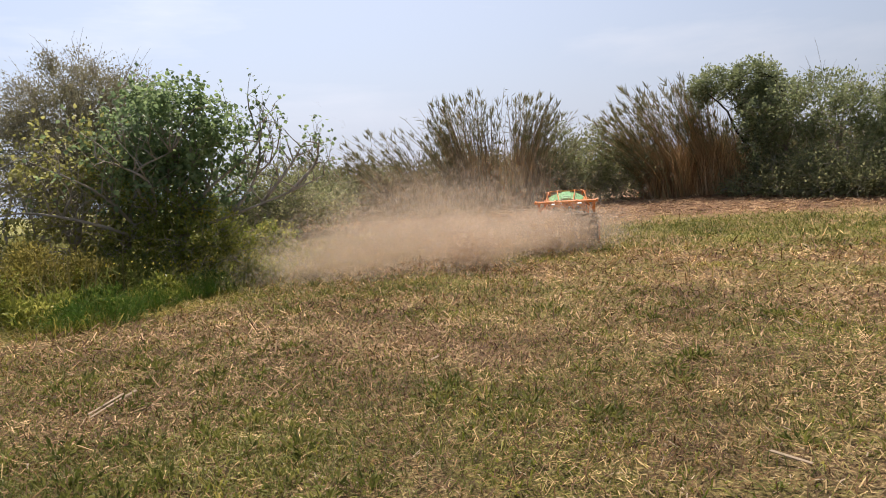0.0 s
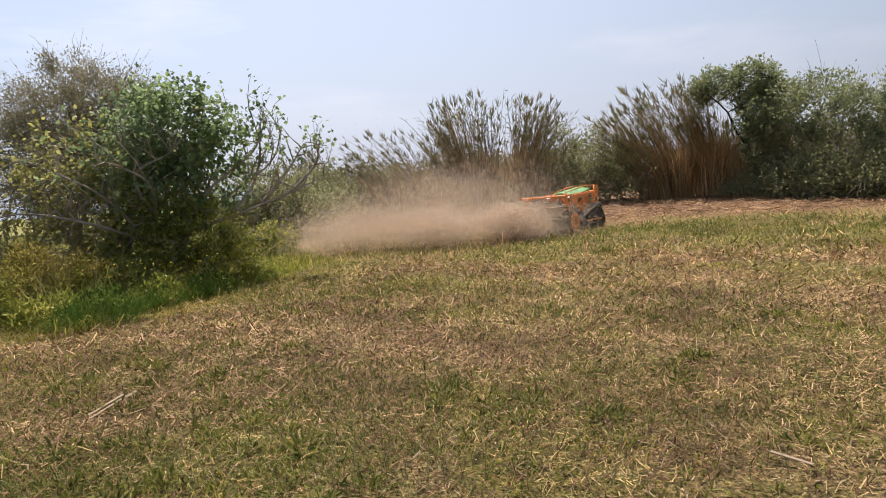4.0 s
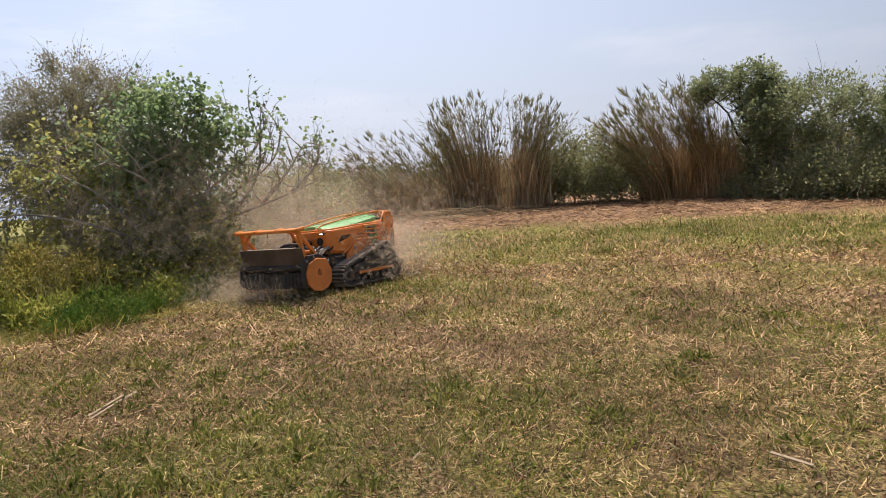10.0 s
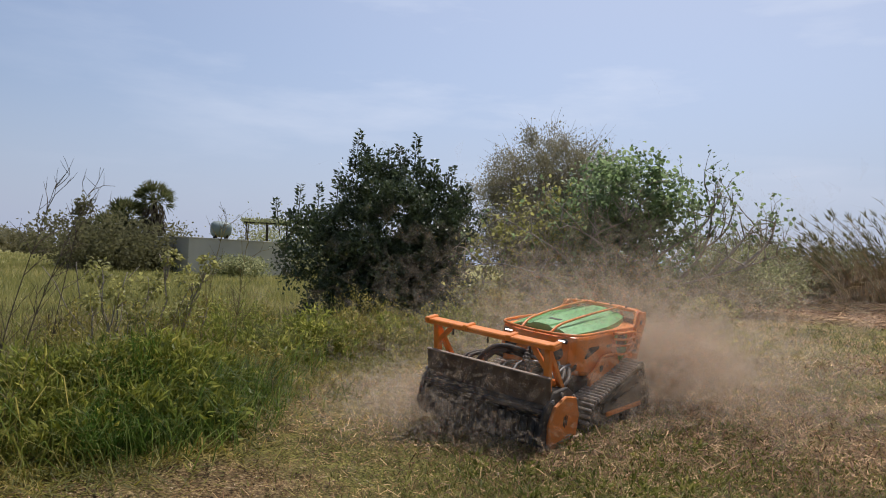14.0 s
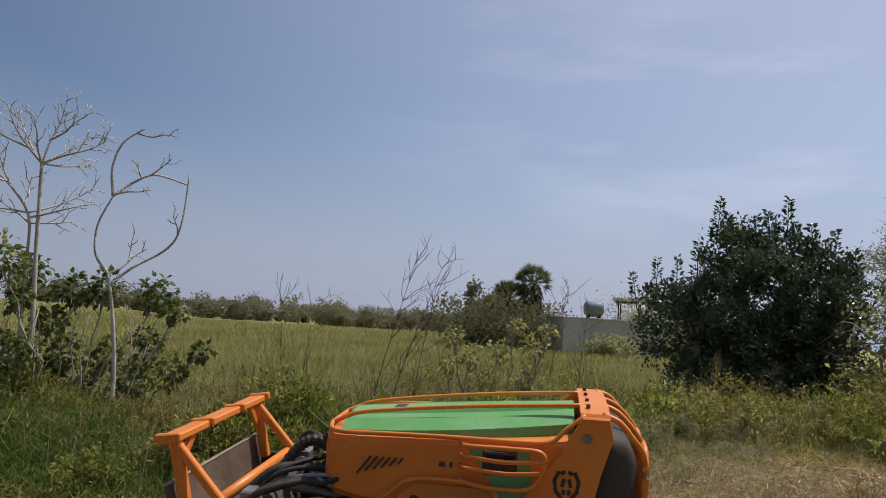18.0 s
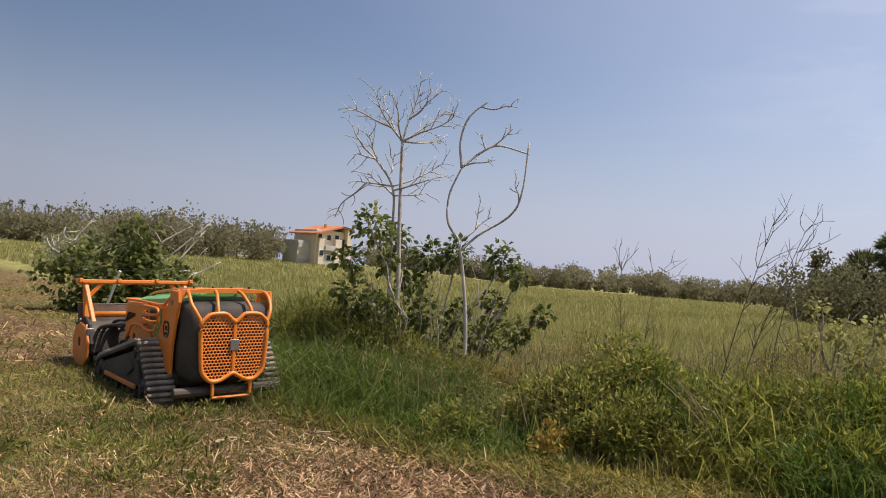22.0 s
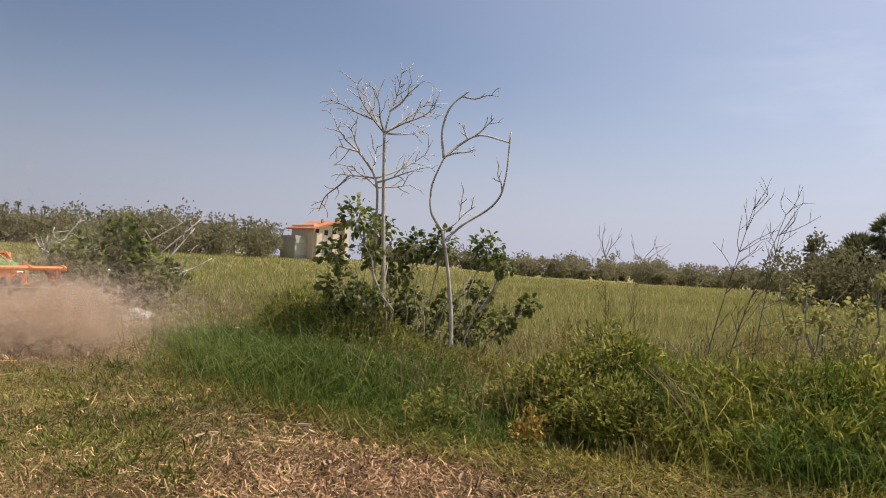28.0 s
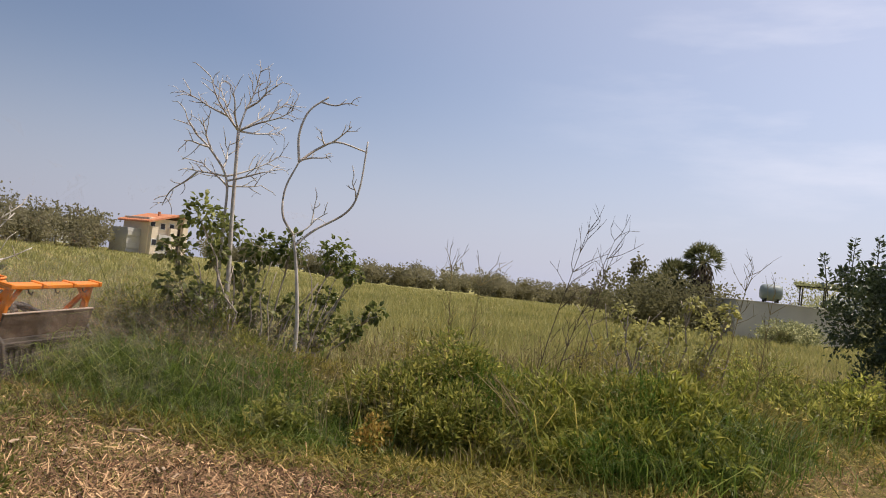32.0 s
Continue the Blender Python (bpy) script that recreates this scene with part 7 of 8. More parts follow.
def mulcher():
    root = empty("tracked_mulcher", pose(0.99, 18.29, 0.17, 0, 0, 266), "orange and green remote-controlled tracked mulcher, dusty from work", "mulcher")
    for sy in (1, -1):
        one_track(root, sy)
    part("chassis", box(Shape(), (-0.05, 0, 0.36), (1.55, 0.9, 0.34), 0.04), "darksteel", root, "dark steel chassis")
    # orange body shell and green bonnet
    sh = Shape()
    rings = [body_ring(x, w, z0, z1) for x, w, z0, z1 in ((0.815, 0.33, 0.6, 0.93), (0.79, 0.39, 0.58, 0.945), (0.72, 0.44, 0.56, 0.955), (0.55, 0.475, 0.54, 0.965), (0.1, 0.485, 0.5, 0.985), (-0.2, 0.485, 0.48, 0.995), (-0.6, 0.48, 0.46, 1.02), (-0.76, 0.465, 0.46, 1.04))]
    loft(sh, rings)
    part("body_shell", sh, "orange", root, "orange sheet-metal body")
    for sy in (1, -1):
        lower = Shape()
        slab(lower, [(0.42, 0.5), (0.2, 0.71), (-0.22, 0.71), (-0.36, 0.6), (-0.36, 0.5), (0.1, 0.42), (0.42, 0.42)], sy * 0.47, sy * 0.51, 0.008)
        p = part("lower_panel", lower, "dusty", root, "dusty orange lower side panel")
        part("panel_hole", tube(Shape(), [(0.19, sy * 0.505, 0.6), (0.19, sy * 0.518, 0.6)], 0.035, 12), "black", p)
        rail("panel_trim", root, [(0.5, sy * 0.5, 0.53), (0.36, sy * 0.52, 0.62), (0.22, sy * 0.525, 0.73), (-0.05, sy * 0.525, 0.745), (-0.25, sy * 0.525, 0.73)], 0.014)
        for k in range(6):
            part("vent_slot", box(Shape(), (0.52 - 0.046 * k, sy * 0.482, 0.785 + 0.008 * k), (0.012, 0.03, 0.14 - 0.018 * k), 0.004, (0, -38, 0)), "black", root)
        for k, w in enumerate((0.06, 0.03, 0.03)):
            part("decal_bar", box(Shape(), (0.03 - 0.055 * k, sy * 0.487, 0.83), (w * 0.6, 0.012, 0.03), 0.002), "darksteel", root)
        side = Shape()
        slab(side, [(-0.12, 0.94), (-0.5, 0.97), (-0.52, 0.64), (-0.36, 0.62)], sy * 0.44, sy * 0.49, 0.01)
        part("side_cover", side, "green", root, "green plastic engine cover")
        part("radiator_window", box(Shape(), (-0.32, sy * 0.485, 0.865), (0.21, 0.03, 0.15), 0.03), "darksteel", root, "dark engine window behind the guard")
        part("window_glass", box(Shape(), (-0.32, sy * 0.502, 0.895), (0.17, 0.008, 0.06), 0.003), "shadeglass", root)
        rail("side_guard_loop", root, [(-0.08, sy * 0.49, 0.965), (-0.14, sy * 0.535, 0.965), (-0.4, sy * 0.55, 0.972), (-0.56, sy * 0.55, 0.965), (-0.59, sy * 0.55, 0.9), (-0.555, sy * 0.55, 0.8), (-0.47, sy * 0.55, 0.735), (-0.25, sy * 0.55, 0.73), (-0.13, sy * 0.535, 0.745), (-0.08, sy * 0.49, 0.76)], 0.015)
        for z, x1 in ((0.9, -0.59), (0.83, -0.565)):
            rail("side_guard", root, [(-0.08, sy * 0.49, z), (-0.14, sy * 0.54, z), (-0.36, sy * 0.552, z - 0.008), (x1, sy * 0.55, z + 0.01)], 0.014)
    bon = Shape()
    xs = np.linspace(0.72, -0.76, 9)
    rings = []
    for x in xs:
        t = (0.72 - x) / 1.34
        w = 0.3 + 0.14 * math.sin(math.pi * min(1, t * 0.75 + 0.12))
        z = 0.955 + 0.13 * t
        prof = [(w, z - 0.09), (w * 0.97, z), (w * 0.62, z + 0.045), (w * 0.58, z + 0.03), (w * 0.32, z + 0.05), (w * 0.28, z + 0.068), (0, z + 0.072)]
        prof = prof + [(-a, b) for a, b in prof[-2::-1]]
        rings.append([(x, a, b) for a, b in prof] + [(x, -w, z - 0.12), (x, w, z - 0.12)])
    part("bonnet", loft(bon, rings), "green", root, "ribbed green plastic bonnet")
    part("bonnet_intake", box(Shape(), (0.4, 0, 1.045), (0.09, 0.15, 0.03), 0.008, (0, 5, 0)), "black", root)
    # front: round ports and lamps
    for sy in (1, -1):
        port = part("front_port", tube(Shape(), [(0.78, sy * 0.27, 0.77), (0.822, sy * 0.275, 0.77)], [0.075, 0.07], 16), "black", root, "dark round port in the front")
        part("head_lamp", box(Shape(), (0.8, sy * 0.3, 0.9), (0.04, 0.13, 0.028), 0.01, (0, 0, -sy * 12)), "lamp", root, "white lamp strip")
        part("lamp_recess", box(Shape(), (0.79, sy * 0.25, 0.9), (0.04, 0.26, 0.048), 0.012, (0, 0, -sy * 10)), "black", root)
    # roof cage
    for y in (0.13, -0.13):
        rail("roof_rail", root, [(0.82, y * 1.3, 0.955), (0.66, y * 1.4, 1.03), (0.4, y * 1.5, 1.075), (0.0, y * 1.6, 1.125), (-0.4, y * 1.7, 1.165), (-0.84, y * 1.7, 1.2)], 0.014)
    for sy in (1, -1):
        rail("roof_rail", root, [(0.83, 0, 0.955), (0.81, sy * 0.25, 0.96), (0.7, sy * 0.45, 0.97), (0.4, sy * 0.485, 0.985), (0.1, sy * 0.49, 0.995), (-0.2, sy * 0.495, 1.0), (-0.45, sy * 0.505, 1.005), (-0.62, sy * 0.5, 1.02), (-0.7, sy * 0.48, 1.09), (-0.82, sy * 0.44, 1.18)], 0.015)
    # rear arch
    for sy in (1, -1):
        arch = Shape()
        slab(arch, [(-0.8, 1.18), (-0.96, 1.18), (-0.985, 1.07), (-0.92, 0.85), (-0.86, 0.6), (-0.84, 0.34), (-0.72, 0.36), (-0.66, 0.52), (-0.44, 0.64), (-0.56, 0.8), (-0.68, 0.95)], sy * 0.475, sy * 0.51, 0.008)
        a = part("rear_arch_side", arch, "orange", root, "broad orange rear pillar")
        for side in (1, -1):
            for dx, dz, h, tilt in ((0.022, 0.07, 0.03, 60), (0.06, 0.045, 0.07, 25), (0.066, -0.01, 0.07, -8), (0.045, -0.06, 0.06, -40), (0.02, 0.01, 0.05, 12), (0.016, -0.045, 0.03, 0)):
                part("cut_emblem", box(Shape(), (-0.72 + side * dx, sy * 0.512, 0.78 + dz), (0.022, 0.008, h), 0.004, (0, -side * tilt, 0)), "black", a)
        part("badge", tube(Shape(), [(-0.83, sy * 0.505, 1.06), (-0.83, sy * 0.516, 1.06)], 0.03, 12), "steel", a)
    top = Shape()
    loft(top, [[(x, 0.5, 1.1), (x, 0.42, 1.19), (x, 0.2, 1.205), (x, -0.2, 1.205), (x, -0.42, 1.19), (x, -0.5, 1.1), (x, -0.48, 1.08), (x, -0.4, 1.165), (x, 0.4, 1.165), (x, 0.48, 1.08)] for x in (-0.79, -0.965)])
    part("rear_arch_top", top, "orange", root, "orange rear roof hoop")
    for y in (-0.3, -0.1, 0.1, 0.3):
        part("bolt", tube(Shape(), [(-0.84, y, 1.2), (-0.84, y, 1.222)], 0.014, 6), "darksteel", root)
    # black tail housing, grille, rear hoops, bumper
    tail = Shape()
    rings = []
    for x, s, z0, z1 in ((-0.8, 0.46, 0.3, 1.08), (-0.98, 0.455, 0.28, 1.075), (-1.07, 0.43, 0.28, 1.05), (-1.1, 0.41, 0.3, 1.0), (-1.14, 0.36, 0.32, 0.92)):
        rings.append([(x, s * math.copysign(abs(math.cos(a)) ** 0.26, math.cos(a)), (z0 + z1) / 2 + (z1 - z0) / 2 * math.copysign(abs(math.sin(a)) ** 0.26, math.sin(a))) for a in np.linspace(0, 2 * np.pi, 24, endpoint=False)])
    part("tail_housing", loft(tail, rings), "black", root, "black plastic tail housing", True)
    o = grille_outline()
    frame_path = smooth_path([(-1.19, y, z) for y, z in o + [o[0], o[1]]], 3)
    g = part("grille_frame", tube(Shape(), frame_path, 0.022, 8), "orange", root, "orange two-lobed rear grille frame", True)
    mesh = Shape()
    pitch = 0.036
    for i in range(-12, 13):
        for j in range(5, 36):
            y, z = (i + 0.5 * (j % 2)) * pitch, j * pitch * 0.866
            if not inside(o, y, z):
                continue
            corner = [(y + pitch * 0.577 * math.sin(k * math.pi / 3), z + pitch * 0.577 * math.cos(k * math.pi / 3)) for k in range(4)]
            for c0, c1 in zip(corner, corner[1:]):
                tube(mesh, [(-1.185, *c0), (-1.185, *c1)], 0.0065, 4)
    part("grille_mesh", mesh, "orange", g, "orange perforated mesh")
    part("grille_spine", box(Shape(), (-1.19, 0, 0.63), (0.02, 0.035, 0.54), 0.006), "orange", g)
    part("grille_badge", box(Shape(), (-1.2, 0, 0.66), (0.012, 0.09, 0.11), 0.004), "steel", g)
    for sy in (1, -1):
        rail("rear_hoop", root, [(-0.92, sy * 0.4, 1.185), (-1.02, sy * 0.42, 1.15), (-1.1, sy * 0.42, 1.06), (-1.16, sy * 0.39, 0.98), (-1.19, sy * 0.345, 0.88)], 0.019)
        rail("rear_hoop", root, [(-0.94, sy * 0.12, 1.19), (-1.04, sy * 0.14, 1.15), (-1.14, sy * 0.17, 1.05), (-1.19, sy * 0.18, 0.975)], 0.017)
        part("grille_leg", box(Shape(), (-1.18, sy * 0.2, 0.23), (0.03, 0.03, 0.14), 0.006), "orange", root)
    part("bumper", tube(Shape(), [(-1.1, -0.56, 0.2), (-1.1, 0.56, 0.2)], 0.05, 10), "darksteel", root, "dark tubular bumper")
    part("tow_bar", tube(Shape(), [(-1.17, -0.2, 0.14), (-1.17, 0.2, 0.14)], 0.014, 6), "orange", root)
    # lift arms and hoses between body and head
    for sy in (1, -1):
        part("lift_arm", slab(Shape(), [(0.6, 0.36), (0.72, 0.5), (1.2, 0.42), (1.3, 0.3), (1.2, 0.26)], sy * 0.27, sy * 0.35, 0.01), "darksteel", root, "dirty steel lift arm")
        part("ram", tube(Shape(), [(0.62, sy * 0.2, 0.46), (1.22, sy * 0.2, 0.52)], 0.03, 8), "steel", root)
    rng = np.random.default_rng(9)
    for k in range(9):
        y0, y1 = rng.uniform(-0.1, 0.45), rng.uniform(-0.15, 0.5)
        pts = [(0.62, y0, 0.55 + 0.02 * k), (0.85, y0 + 0.03, 0.62 + rng.uniform(-0.04, 0.08)), (1.08, y1, 0.6 + rng.uniform(-0.05, 0.08)), (1.3, y1, 0.47)]
        part("hydraulic_hose", tube(Shape(), smooth_path(pts, 5), 0.016, 6), "black" if k % 3 else "steel", root, smooth=True)
    part("ribbed_hose", tube(Shape(), smooth_path([(0.75, 0.05, 0.72), (0.98, 0.08, 0.8), (1.12, 0.1, 0.7), (1.2, 0.15, 0.52)], 10), [0.042, 0.034] * 15 + [0.042], 10), "darksteel", root, "grey ribbed hose")
    for y0, y1, z in ((0.05, -0.42, 0.74), (-0.02, -0.36, 0.7), (0.12, 0.46, 0.66)):
        part("thick_hose", tube(Shape(), smooth_path([(0.7, y0, 0.62), (0.95, y0 + (y1 - y0) * 0.3, z), (1.15, y0 + (y1 - y0) * 0.7, z), (1.32, y1, 0.5)], 6), 0.03, 8), "black", root, "thick black hydraulic hose", True)
    for y0, y1 in ((-0.3, -0.55), (-0.36, -0.6), (0.34, 0.58), (0.3, 0.52)):
        part("sleeved_hose", tube(Shape(), smooth_path([(0.66, y0, 0.56), (0.88, (y0 + y1) / 2, 0.64), (1.12, y1, 0.6), (1.26, y1, 0.5)], 6), [0.022, 0.019] * 9 + [0.022], 8), "darksteel", root, smooth=True)
    for y in (-0.5, 0.5):
        part("hose_block", box(Shape(), (1.24, y, 0.54), (0.1, 0.14, 0.07), 0.012), "steel", root)
    head = mulching_head(root)
    return root, head


def mulching_head(root):
    head = new("mulching_head")
    head.empty_display_size = 0.2
    head.parent = root
    tagged(head, "flail mulching head with orange side plates and push frame")
    cover = Shape()
    slab(cover, arc(1.42, 0.3, 0.29, 150, 30, 9) + [(1.68, 0.36), (1.66, 0.34), (1.4, 0.5), (1.2, 0.4), (1.15, 0.2), (1.12, 0.2)], -0.68, 0.68, 0.01)
    part("hood_cover", cover, "darksteel", head, "dirty dark steel rotor cover")
    part("rotor", tube(Shape(), [(1.42, -0.67, 0.24), (1.42, 0.67, 0.24)], 0.13, 14), "darksteel", head, "dark steel rotor")
    rng = np.random.default_rng(8)
    tooth = Shape()
    box(tooth, (0, 0, 0.165), (0.06, 0.035, 0.09), 0.008)
    me = tooth.mesh("tooth", M["steel"])
    for k in range(30):
        part("tooth", me, None, head, at=Matrix.Translation((1.42, -0.62 + 1.24 * k / 29, 0.24)) @ pose(0, 0, 0, 0, k * 83, 0))
    for k in range(34):
        part("chain_flap", box(Shape(), (1.705 + 0.012 * (k % 2), -0.65 + 1.3 * k / 33, 0.2), (0.01, 0.034, 0.25), 0.004), "black", head)
    part("deflector", box(Shape(), (1.69, 0, 0.585), (0.022, 1.38, 0.27), 0.006, (0, 14, 0)), "rusty", head, "scuffed steel deflector plate")
    part("deflector_edge", box(Shape(), (1.722, 0, 0.716), (0.034, 1.385, 0.012), 0.003, (0, 14, 0)), "worn", head, "bright worn top edge")
    part("deflector_lip", box(Shape(), (1.735, 0, 0.405), (0.05, 1.36, 0.03), 0.008), "darksteel", head)
    for sy in (1, -1):
        s = Shape()
        slab(s, [(1.13, 0.12), (1.24, 0.03), (1.4, -0.01), (1.56, 0.02), (1.68, 0.12), (1.71, 0.3), (1.63, 0.46), (1.44, 0.53), (1.22, 0.5), (1.11, 0.32)], sy * 0.7, sy * 0.735, 0.01)
        p = part("side_plate", s, "dusty", head, "dusty orange side plate")
        for k in range(3):
            part("plate_mark", box(Shape(), (1.38 + 0.03 * k, sy * 0.738, 0.3), (0.012, 0.006, 0.12 - 0.03 * abs(k - 1)), 0.002), "darksteel", p)
        b = Shape()
        slab(b, [(1.1, 0.3), (1.2, 0.52), (1.36, 0.6), (1.62, 0.58), (1.76, 0.42), (1.8, 0.2), (1.74, 0.1), (1.6, 0.1), (1.3, 0.2)], sy * 0.66, sy * 0.7, 0.008)
        part("end_plate", b, "black", head, "black end plate")
        for x, z in ((1.24, 0.5), (1.66, 0.5), (1.5, 0.55)):
            part("bolt", tube(Shape(), [(x, sy * 0.7, z), (x, sy * 0.722, z)], 0.022, 6), "steel", head)
        part("rubber_edge", box(Shape(), (1.17, sy * 0.69, 0.33), (0.03, 0.08, 0.3), 0.008), "steel", head)
        # push frame
        part("frame_post", box(Shape(), (1.66, sy * 0.62, 0.78), (0.07, 0.06, 0.46), 0.008, (0, 12, 0)), "orange", head)
        part("frame_strut", box(Shape(), (1.49, sy * 0.62, 0.74), (0.055, 0.05, 0.62), 0.008, (0, 43, 0)), "orange", head)
        part("frame_gusset", box(Shape(), (1.685, sy * 0.52, 0.89), (0.03, 0.27, 0.05), 0.006, (-sy * 48, 0, 0)), "orange", head)
    part("top_bar", box(Shape(), (1.72, 0, 1.0), (0.13, 1.44, 0.05), 0.01, (0, 8, 0)), "orange", head, "orange push bar")
    for y in (-0.69, -0.24, 0.24, 0.69):
        part("bar_clamp", box(Shape(), (1.715, y, 1.012), (0.17, 0.05, 0.055), 0.008, (0, 8, 0)), "orange", head)
    for y in (-0.4, 0.0, 0.45):
        part("hook", tube(Shape(), [(1.73, y, 0.98), (1.74, y, 0.93), (1.76, y + 0.02, 0.91), (1.77, y + 0.03, 0.94)], 0.008, 5), "darksteel", head)
    part("cross_tube", tube(Shape(), [(1.42, -0.6, 0.62), (1.42, 0.6, 0.62)], 0.036, 10), "orange", head, "orange cross tube", True)
    part("warning_plate", box(Shape(), (1.37, -0.2, 0.585), (0.09, 0.08, 0.012), 0.003), "flower", head)
    return head


# ---- dust thrown up by the head ----
def flake_mesh(seed, n, r, flake, mat, lumps=30, tight=0.3):
    """A soft cloud of fine dust: thin flakes gathered in lumps, lumps gathered in a billow."""
    rng = np.random.default_rng(seed)
    r = np.array(r)
    c = rng.normal(0, 0.42, (lumps, 3)) * r
    c[:, 2] = np.abs(c[:, 2]) * 1.2
    w = rng.integers(0, lumps, n)
    pos = c[w] + rng.normal(0, 1, (n, 3)) * r * (rng.uniform(0.5, 1.4, lumps)[w] * tight)[:, None]
    tri = pos[:, None] + rng.normal(0, flake, (n, 3, 3))
    return Shape().add(tri.reshape(-1, 3), np.arange(n)[:, None] * 3 + [[0, 1, 2]]).mesh("flake_cloud", M[mat])


def dust():
    small = flake_mesh(1, 14000, (0.75, 0.75, 0.38), 0.032, "drift", 20, 0.5), flake_mesh(5, 2200, (0.7, 0.7, 0.34), 0.004, "grain", 16, 0.5)
    mid = flake_mesh(2, 24000, (1.1, 1.05, 0.5), 0.034, "dust", 30, 0.36), flake_mesh(6, 2200, (1.1, 1.0, 0.5), 0.005, "grain", 24, 0.5)
    big = flake_mesh(3, 22000, (1.6, 1.5, 0.7), 0.044, "drift", 44, 0.4), None
    haze = flake_mesh(4, 15000, (2.2, 2.1, 1.1), 0.078, "haze", 44, 0.42), None
    out = []
    for soft, fine in (small, mid, small, mid, mid, small, mid, big, big, haze, haze, haze):
        ob = empty("dust_puff", pose(0, 0, 0), "tan dust cloud thrown up by the mulching head", "dust", "dust puffs")
        part("flake_cloud", soft, None, ob)
        if fine:
            part("grain_cloud", fine, None, ob)
        out.append(ob)
    return out


ROBOT, HEAD = mulcher()
PUFFS = dust()


MULCHER_ROWS = [
    (0.0, pose(0.99, 18.29, 0.173, -0.5, 0, 266.6)),
    (3.0, pose(1.61, 22.07, 0.290, 0.6, 0, 246.3)),
    (6.0, pose(-0.37, 18.60, 0.185, 2.6, 0, 240.4)),
    (9.0, pose(-2.74, 14.06, 0.106, 0.9, 0, 240.3)),
    (10.0, pose(-3.39, 12.59, 0.111, 1.4, 0, 244.9)),
    (12.0, pose(-4.60, 9.73, 0.086, -5.9, 0, 249.4)),
    (13.0, pose(-4.32, 7.93, 0.035, -6.0, 0, 265.8)),
    (13.5, pose(-4.28, 7.31, 0.038, -6.0, 0, 271.4)),
    (15.0, pose(-4.21, 5.26, 0.027, -4.5, 0, 276.1)),
    (18.0, pose(-4.53, 1.88, -0.104, -5.5, 0, 241.4)),
    (19.0, pose(-5.20, 0.62, -0.120, -4.1, 0, 246.2)),
    (20.0, pose(-5.82, -0.83, -0.135, -3.9, 0, 247.5)),
    (21.0, pose(-6.8, -2.37, -0.165, -3.0, 0, 240.0)),
    (22.0, pose(-7.90, -3.73, -0.087, -2.0, 0, 226.9)),
    (23.0, pose(-9.22, -4.99, -0.024, -2.5, 0, 227.9)),
    (24.0, pose(-10.86, -6.42, 0.013, -2.2, 0, 249.4)),
    (25.0, pose(-10.66, -7.39, 0.039, -0.2, 0, 317.2)),
    (26.0, pose(-10.98, -8.45, 0.093, 1.8, 0, 363.6)),
    (29.0, pose(-10.62, -7.93, 0.050, 0.9, 0, 418.0)),
    (30.0, pose(-9.78, -6.99, 0.040, 1.6, 0, 425.0)),
    (31.0, pose(-9.23, -5.66, 0.050, 2.0, 0, 430.0)),
    (32.0, pose(-8.88, -4.92, 0.010, 2.0, 0, 433.0)),
]
HEAD_ROWS = [
    (0.0, pose(0, 0, -0.032)),
    (3.0, pose(0, 0, -0.056)),
    (6.0, pose(0, 0, -0.037)),
    (9.0, pose(0, 0, 0.031)),
    (10.0, pose(0, 0, 0.025)),
    (12.0, pose(0, 0, 0.008)),
    (13.0, pose(0, 0, 0.021)),
    (13.5, pose(0, 0, 0.020)),
    (15.0, pose(0, 0, -0.15)),
    (18.0, pose(0, 0, -0.113)),
    (19.0, pose(0, 0, 0.005)),
    (20.0, pose(0, 0, -0.009)),
    (21.0, pose(0, 0, 0.096)),
    (22.0, pose(0, 0, 0.103)),
    (23.0, pose(0, 0, 0.113)),
    (24.0, pose(0, 0, 0.065)),
    (25.0, pose(0, 0, 0.021)),
    (26.0, pose(0, 0, -0.009)),
    (29.0, pose(0, 0, -0.01)),
    (30.0, pose(0, 0, -0.01)),
    (31.0, pose(0, 0, -0.01)),
    (32.0, pose(0, 0, -0.01)),
]


def robot_at(t):
    """Place and heading of the mulcher at t seconds, between its rows."""
    for (t0, a), (t1, b) in zip(MULCHER_ROWS, MULCHER_ROWS[1:]):
        if t0 <= t <= t1:
            k = (t - t0) / (t1 - t0)
            p = a.translation.lerp(b.translation, k)
            q = a.to_quaternion().slerp(b.to_quaternion(), k)
            return p, q
    return MULCHER_ROWS[-1][1].translation, MULCHER_ROWS[-1][1].to_quaternion()


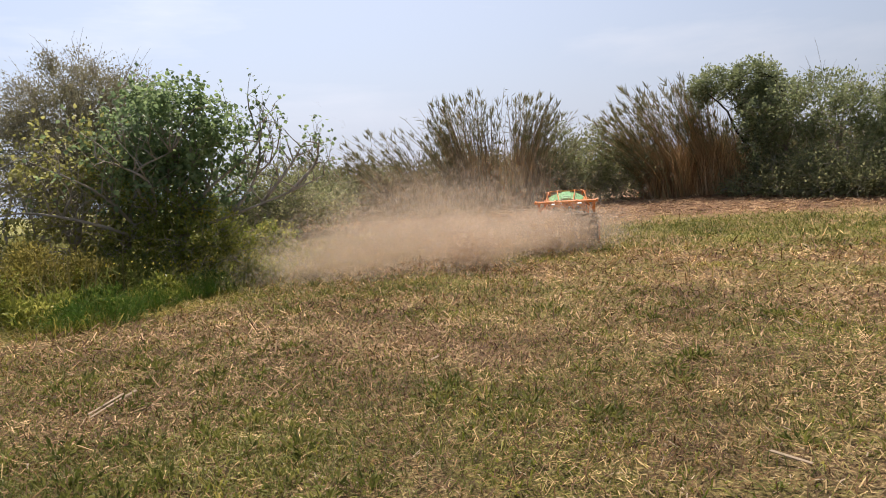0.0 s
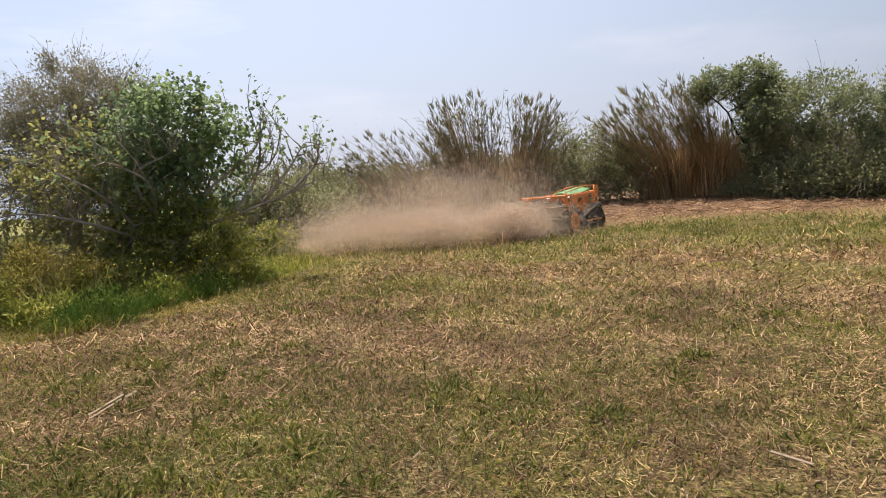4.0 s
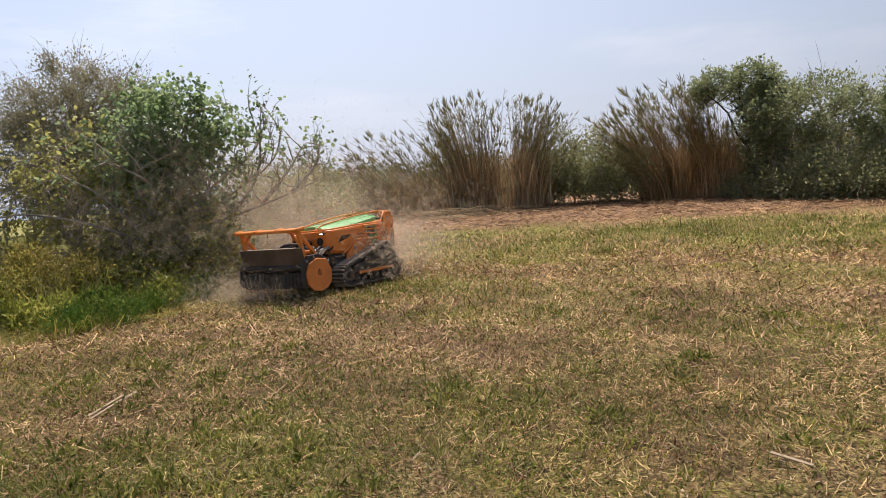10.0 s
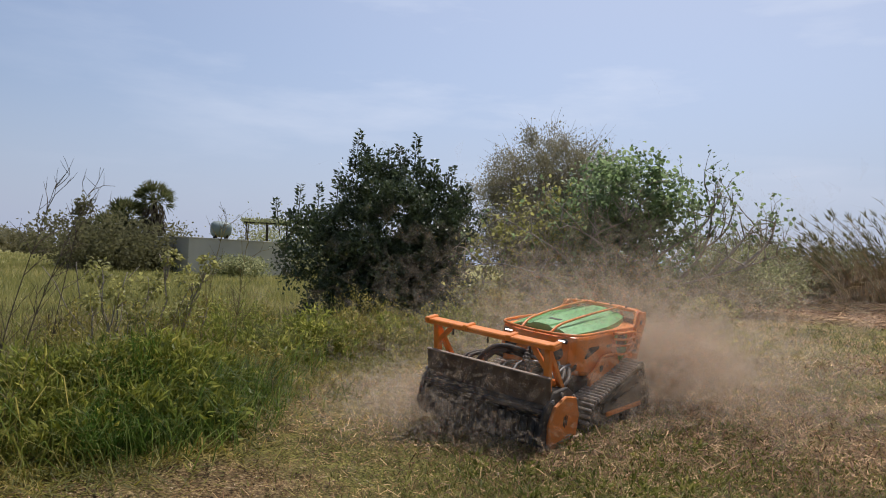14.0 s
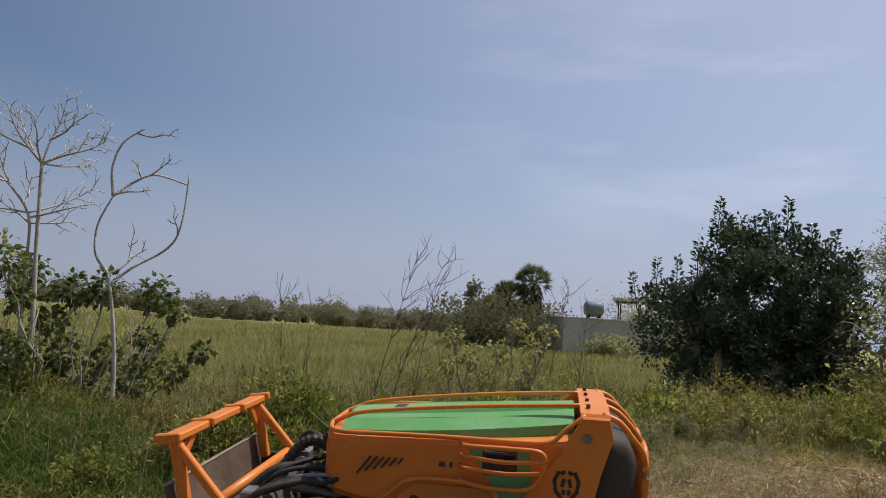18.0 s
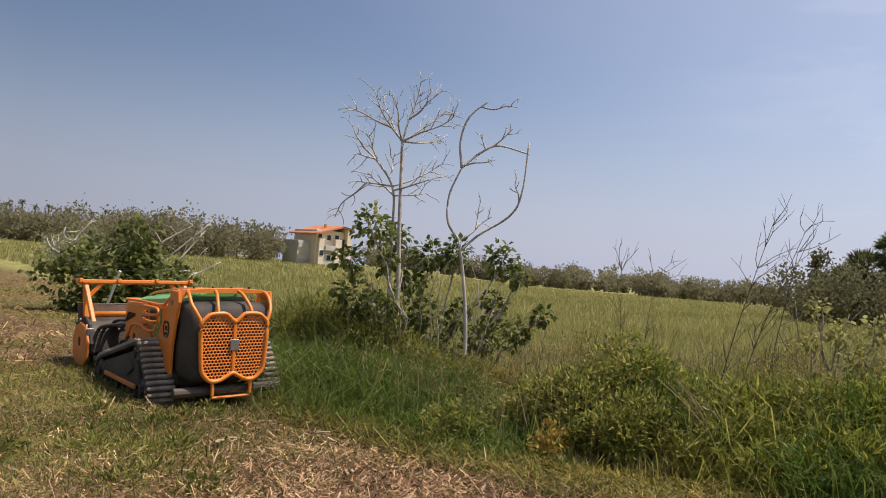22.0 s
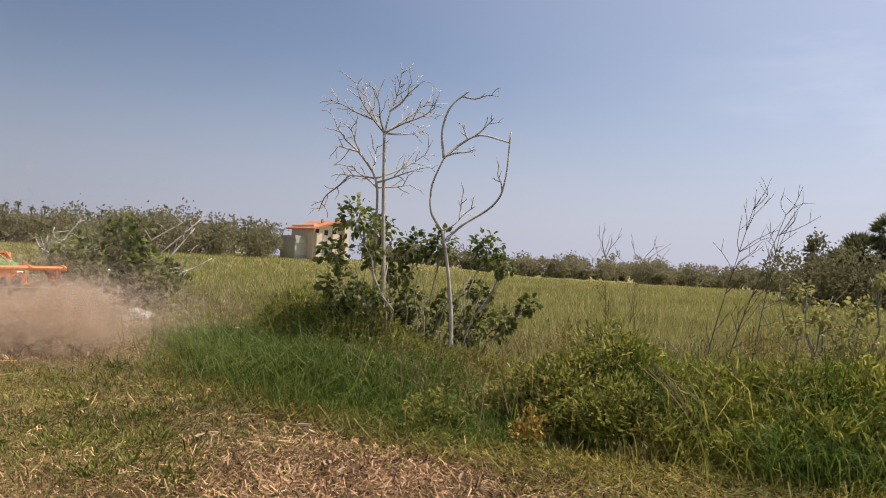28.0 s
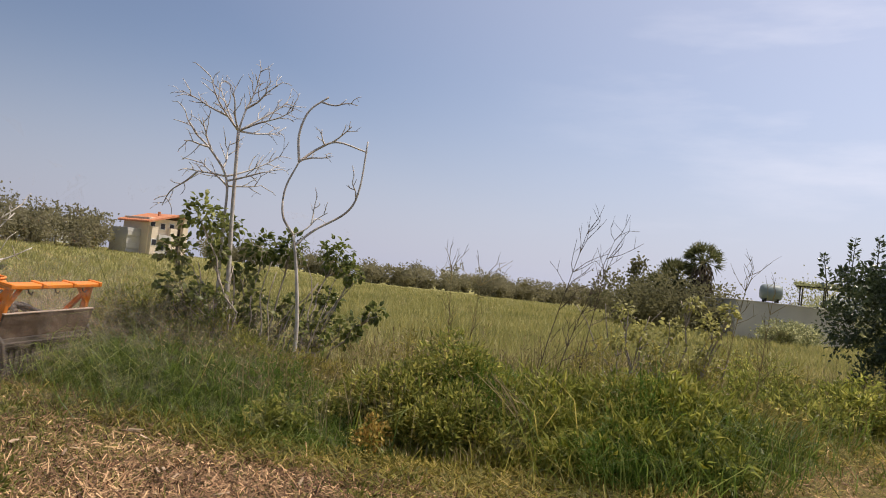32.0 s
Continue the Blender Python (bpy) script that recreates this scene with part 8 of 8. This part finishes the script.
# the plume over time: length, the way it blows (x, y), where on the mulcher it starts, how much trails, how much hangs at the head
PLUME = (
    (0.0, 5.4, -0.84, -0.75, 1.5, 1.0, 0.5), (1.0, 6.0, -0.88, -0.68, 1.5, 1.0, 0.5), (3.0, 6.2, -0.93, -0.45, 1.5, 1.0, 0.5), (6.0, 5.0, -0.98, 0.1, 0.9, 1.0, 0.3), (9.0, 3.0, -0.72, 0.68, -0.2, 0.85, 0.1),
    (10.0, 2.8, -0.62, 0.78, -0.4, 0.85, 0.1), (11.5, 1.5, 0.3, 0.8, -1.4, 0.8, 1.0), (12.0, 1.2, 0.85, 0.4, -1.2, 0.6, 0.4), (13.0, 1.5, 0.8, 0.55, -1.0, 0.5, 0.11), (14.0, 2.2, 0.55, 0.85, -1.0, 0.4, 0.11),
    (15.0, 3.2, 0.0, 1.0, -1.2, 0.14, 0.08), (16.5, 3.5, -0.2, 0.95, -1.0, 0.2, 0.2), (18.0, 2.6, -0.3, 0.9, 0.0, 0.0, 0.0), (19.2, 2.2, 0.2, 1.0, -1.5, 0.2, 0.2), (20.0, 2.2, 0.2, 1.0, -1.6, 0.17, 0.35), (20.6, 2.0, 0.2, 1.0, -1.4, 0.2, 0.1),
    (21.5, 1.5, 0.3, 0.5, -0.5, 0.0, 0.0), (25.0, 1.5, 0.3, 0.3, 0.0, 0.0, 0.0), (26.0, 1.5, 0.2, 0.5, -1.0, 0.3, 0.2), (28.0, 2.3, 0.6, 0.75, 1.8, 0.38, 0.12),
    (30.0, 2.2, 0.45, 0.9, 1.8, 0.32, 0.1), (31.0, 2.2, 0.0, 1.0, 1.5, 0.12, 0.0), (32.0, 2.2, -0.4, 0.9, 1.2, 0.05, 0.0),
)


# thin haze that hangs about: seconds, way (x, y), reach, spread to the sides, height
HAZE = (
    (0.0, -0.93, -0.33, 4.4, 0.6, 0.1), (6.0, -0.98, 0.15, 4.4, 0.8, 0.4), (9.0, -0.9, 0.45, 3.8, 1.0, 0.85), (10.5, -0.8, 0.6, 3.6, 1.1, 0.9), (12.0, -0.3, 0.95, 2.2, 1.0, 0.1),
    (13.0, 0.0, 1.0, 1.4, 1.0, 0.0), (14.0, 0.1, 1.0, 1.8, 1.1, 0.05), (15.0, -0.2, 0.95, 2.4, 1.3, 0.0), (16.5, -0.6, 0.8, 2.6, 1.8, -0.2), (17.6, -0.5, 0.85, 4.0, 1.8, -1.0), (19.5, -0.5, 0.85, 5.0, 1.5, -3.0), (26.5, 0.5, 0.8, 2.0, 0.6, -3.0),
    (28.0, 0.5, 0.85, 2.2, 0.6, -0.6), (30.0, 0.45, 0.9, 2.2, 0.7, -0.6), (31.0, 0.1, 0.95, 2.2, 0.8, -0.6), (32.0, -0.3, 0.9, 2.6, 0.9, -0.8),
)


def plume_at(t):
    ts = [r[0] for r in PLUME]
    return [float(np.interp(t, ts, [r[k] for r in PLUME])) for k in range(1, 7)]


def motions():
    walk(ROBOT, MULCHER_ROWS)
    walk(HEAD, HEAD_ROWS)
    # each wheel rolls with its own side's way over the ground
    times = [k * 0.1 for k in range(321)]
    poses = [robot_at(t) for t in times]
    for w, x, z, r, sy in WHEELS:
        turn, rows = 0.0, [(0.0, pose(x, 0, z))]
        for k in range(1, len(times)):
            (p0, q0), (p1, q1) = poses[k - 1], poses[k]
            way = (p1 + q1 @ Vector((0, sy * 0.58, 0))) - (p0 + q0 @ Vector((0, sy * 0.58, 0)))
            step = math.degrees(way.dot(q0 @ Vector((1, 0, 0))) / (r + 0.03))
            turn += max(-80.0, min(80.0, step))
            rows.append((times[k], pose(x, 0, z, 0, turn, 0)))
        walk(w, rows)
    rng = np.random.default_rng(77)
    at_head = (0, 2, 5)
    for i, ob in enumerate(PUFFS[9:]):
        rows = []
        for t in np.arange(0, 32.01, 0.5):
            wx, wy, reach, spread, high = (float(np.interp(t, [r[0] for r in HAZE], [r[k] for r in HAZE])) for k in range(1, 6))
            p, q = robot_at(float(t))
            far, side = reach * (0.4 + 0.3 * i), spread * (-0.8, 0.6, -0.1)[i]
            x, y = p.x + wx * far - wy * side, p.y + wy * far + wx * side
            rows.append((float(t), pose(x, y, float(rise(x, y)) + 0.25 + high * (0.6 + 0.25 * i) if high > 0 else float(rise(x, y)) + 0.25 + high, 0, 0, 90 * i + 3 * t)))
        walk(ob, rows)
    trail = [i for i in range(9) if i not in at_head]
    for i, ob in enumerate(PUFFS[:9]):
        head = i in at_head
        k = (at_head.index(i) if head else trail.index(i) + 0.5) / (len(at_head) if head else len(trail))
        side, lift, spin = rng.uniform(-0.7, 0.7), rng.uniform(0.1, 0.55), rng.uniform(0, 360)
        rows = []
        for t in np.arange(0, 32.01, 0.5):
            length, wx, wy, start, much, at = plume_at(t)
            p, q = robot_at(float(t))
            h = q @ (Vector((1.75 - 0.3 * k, (k - 0.4) * 1.4, 0.0)) if head else Vector((start, side, 0.0)))
            far = 0.0 if head else k * length
            x, y = p.x + h.x + wx * far - wy * side * k, p.y + h.y + wy * far + wx * side * k
            short = min(1.0, max(0.0, (k + 0.12 - (at if head else much)) * 4))
            z = float(rise(x, y)) + 0.2 + (0.1 if head else lift * k * float(np.interp(t, (0, 3, 6, 8, 26, 28), (0.4, 0.6, 1.0, 1.6, 0.8, 0.3)))) - 3.4 * short
            rows.append((float(t), pose(x, y, z, 0, 0, spin + 4 * t)))
        walk(ob, rows)


motions()
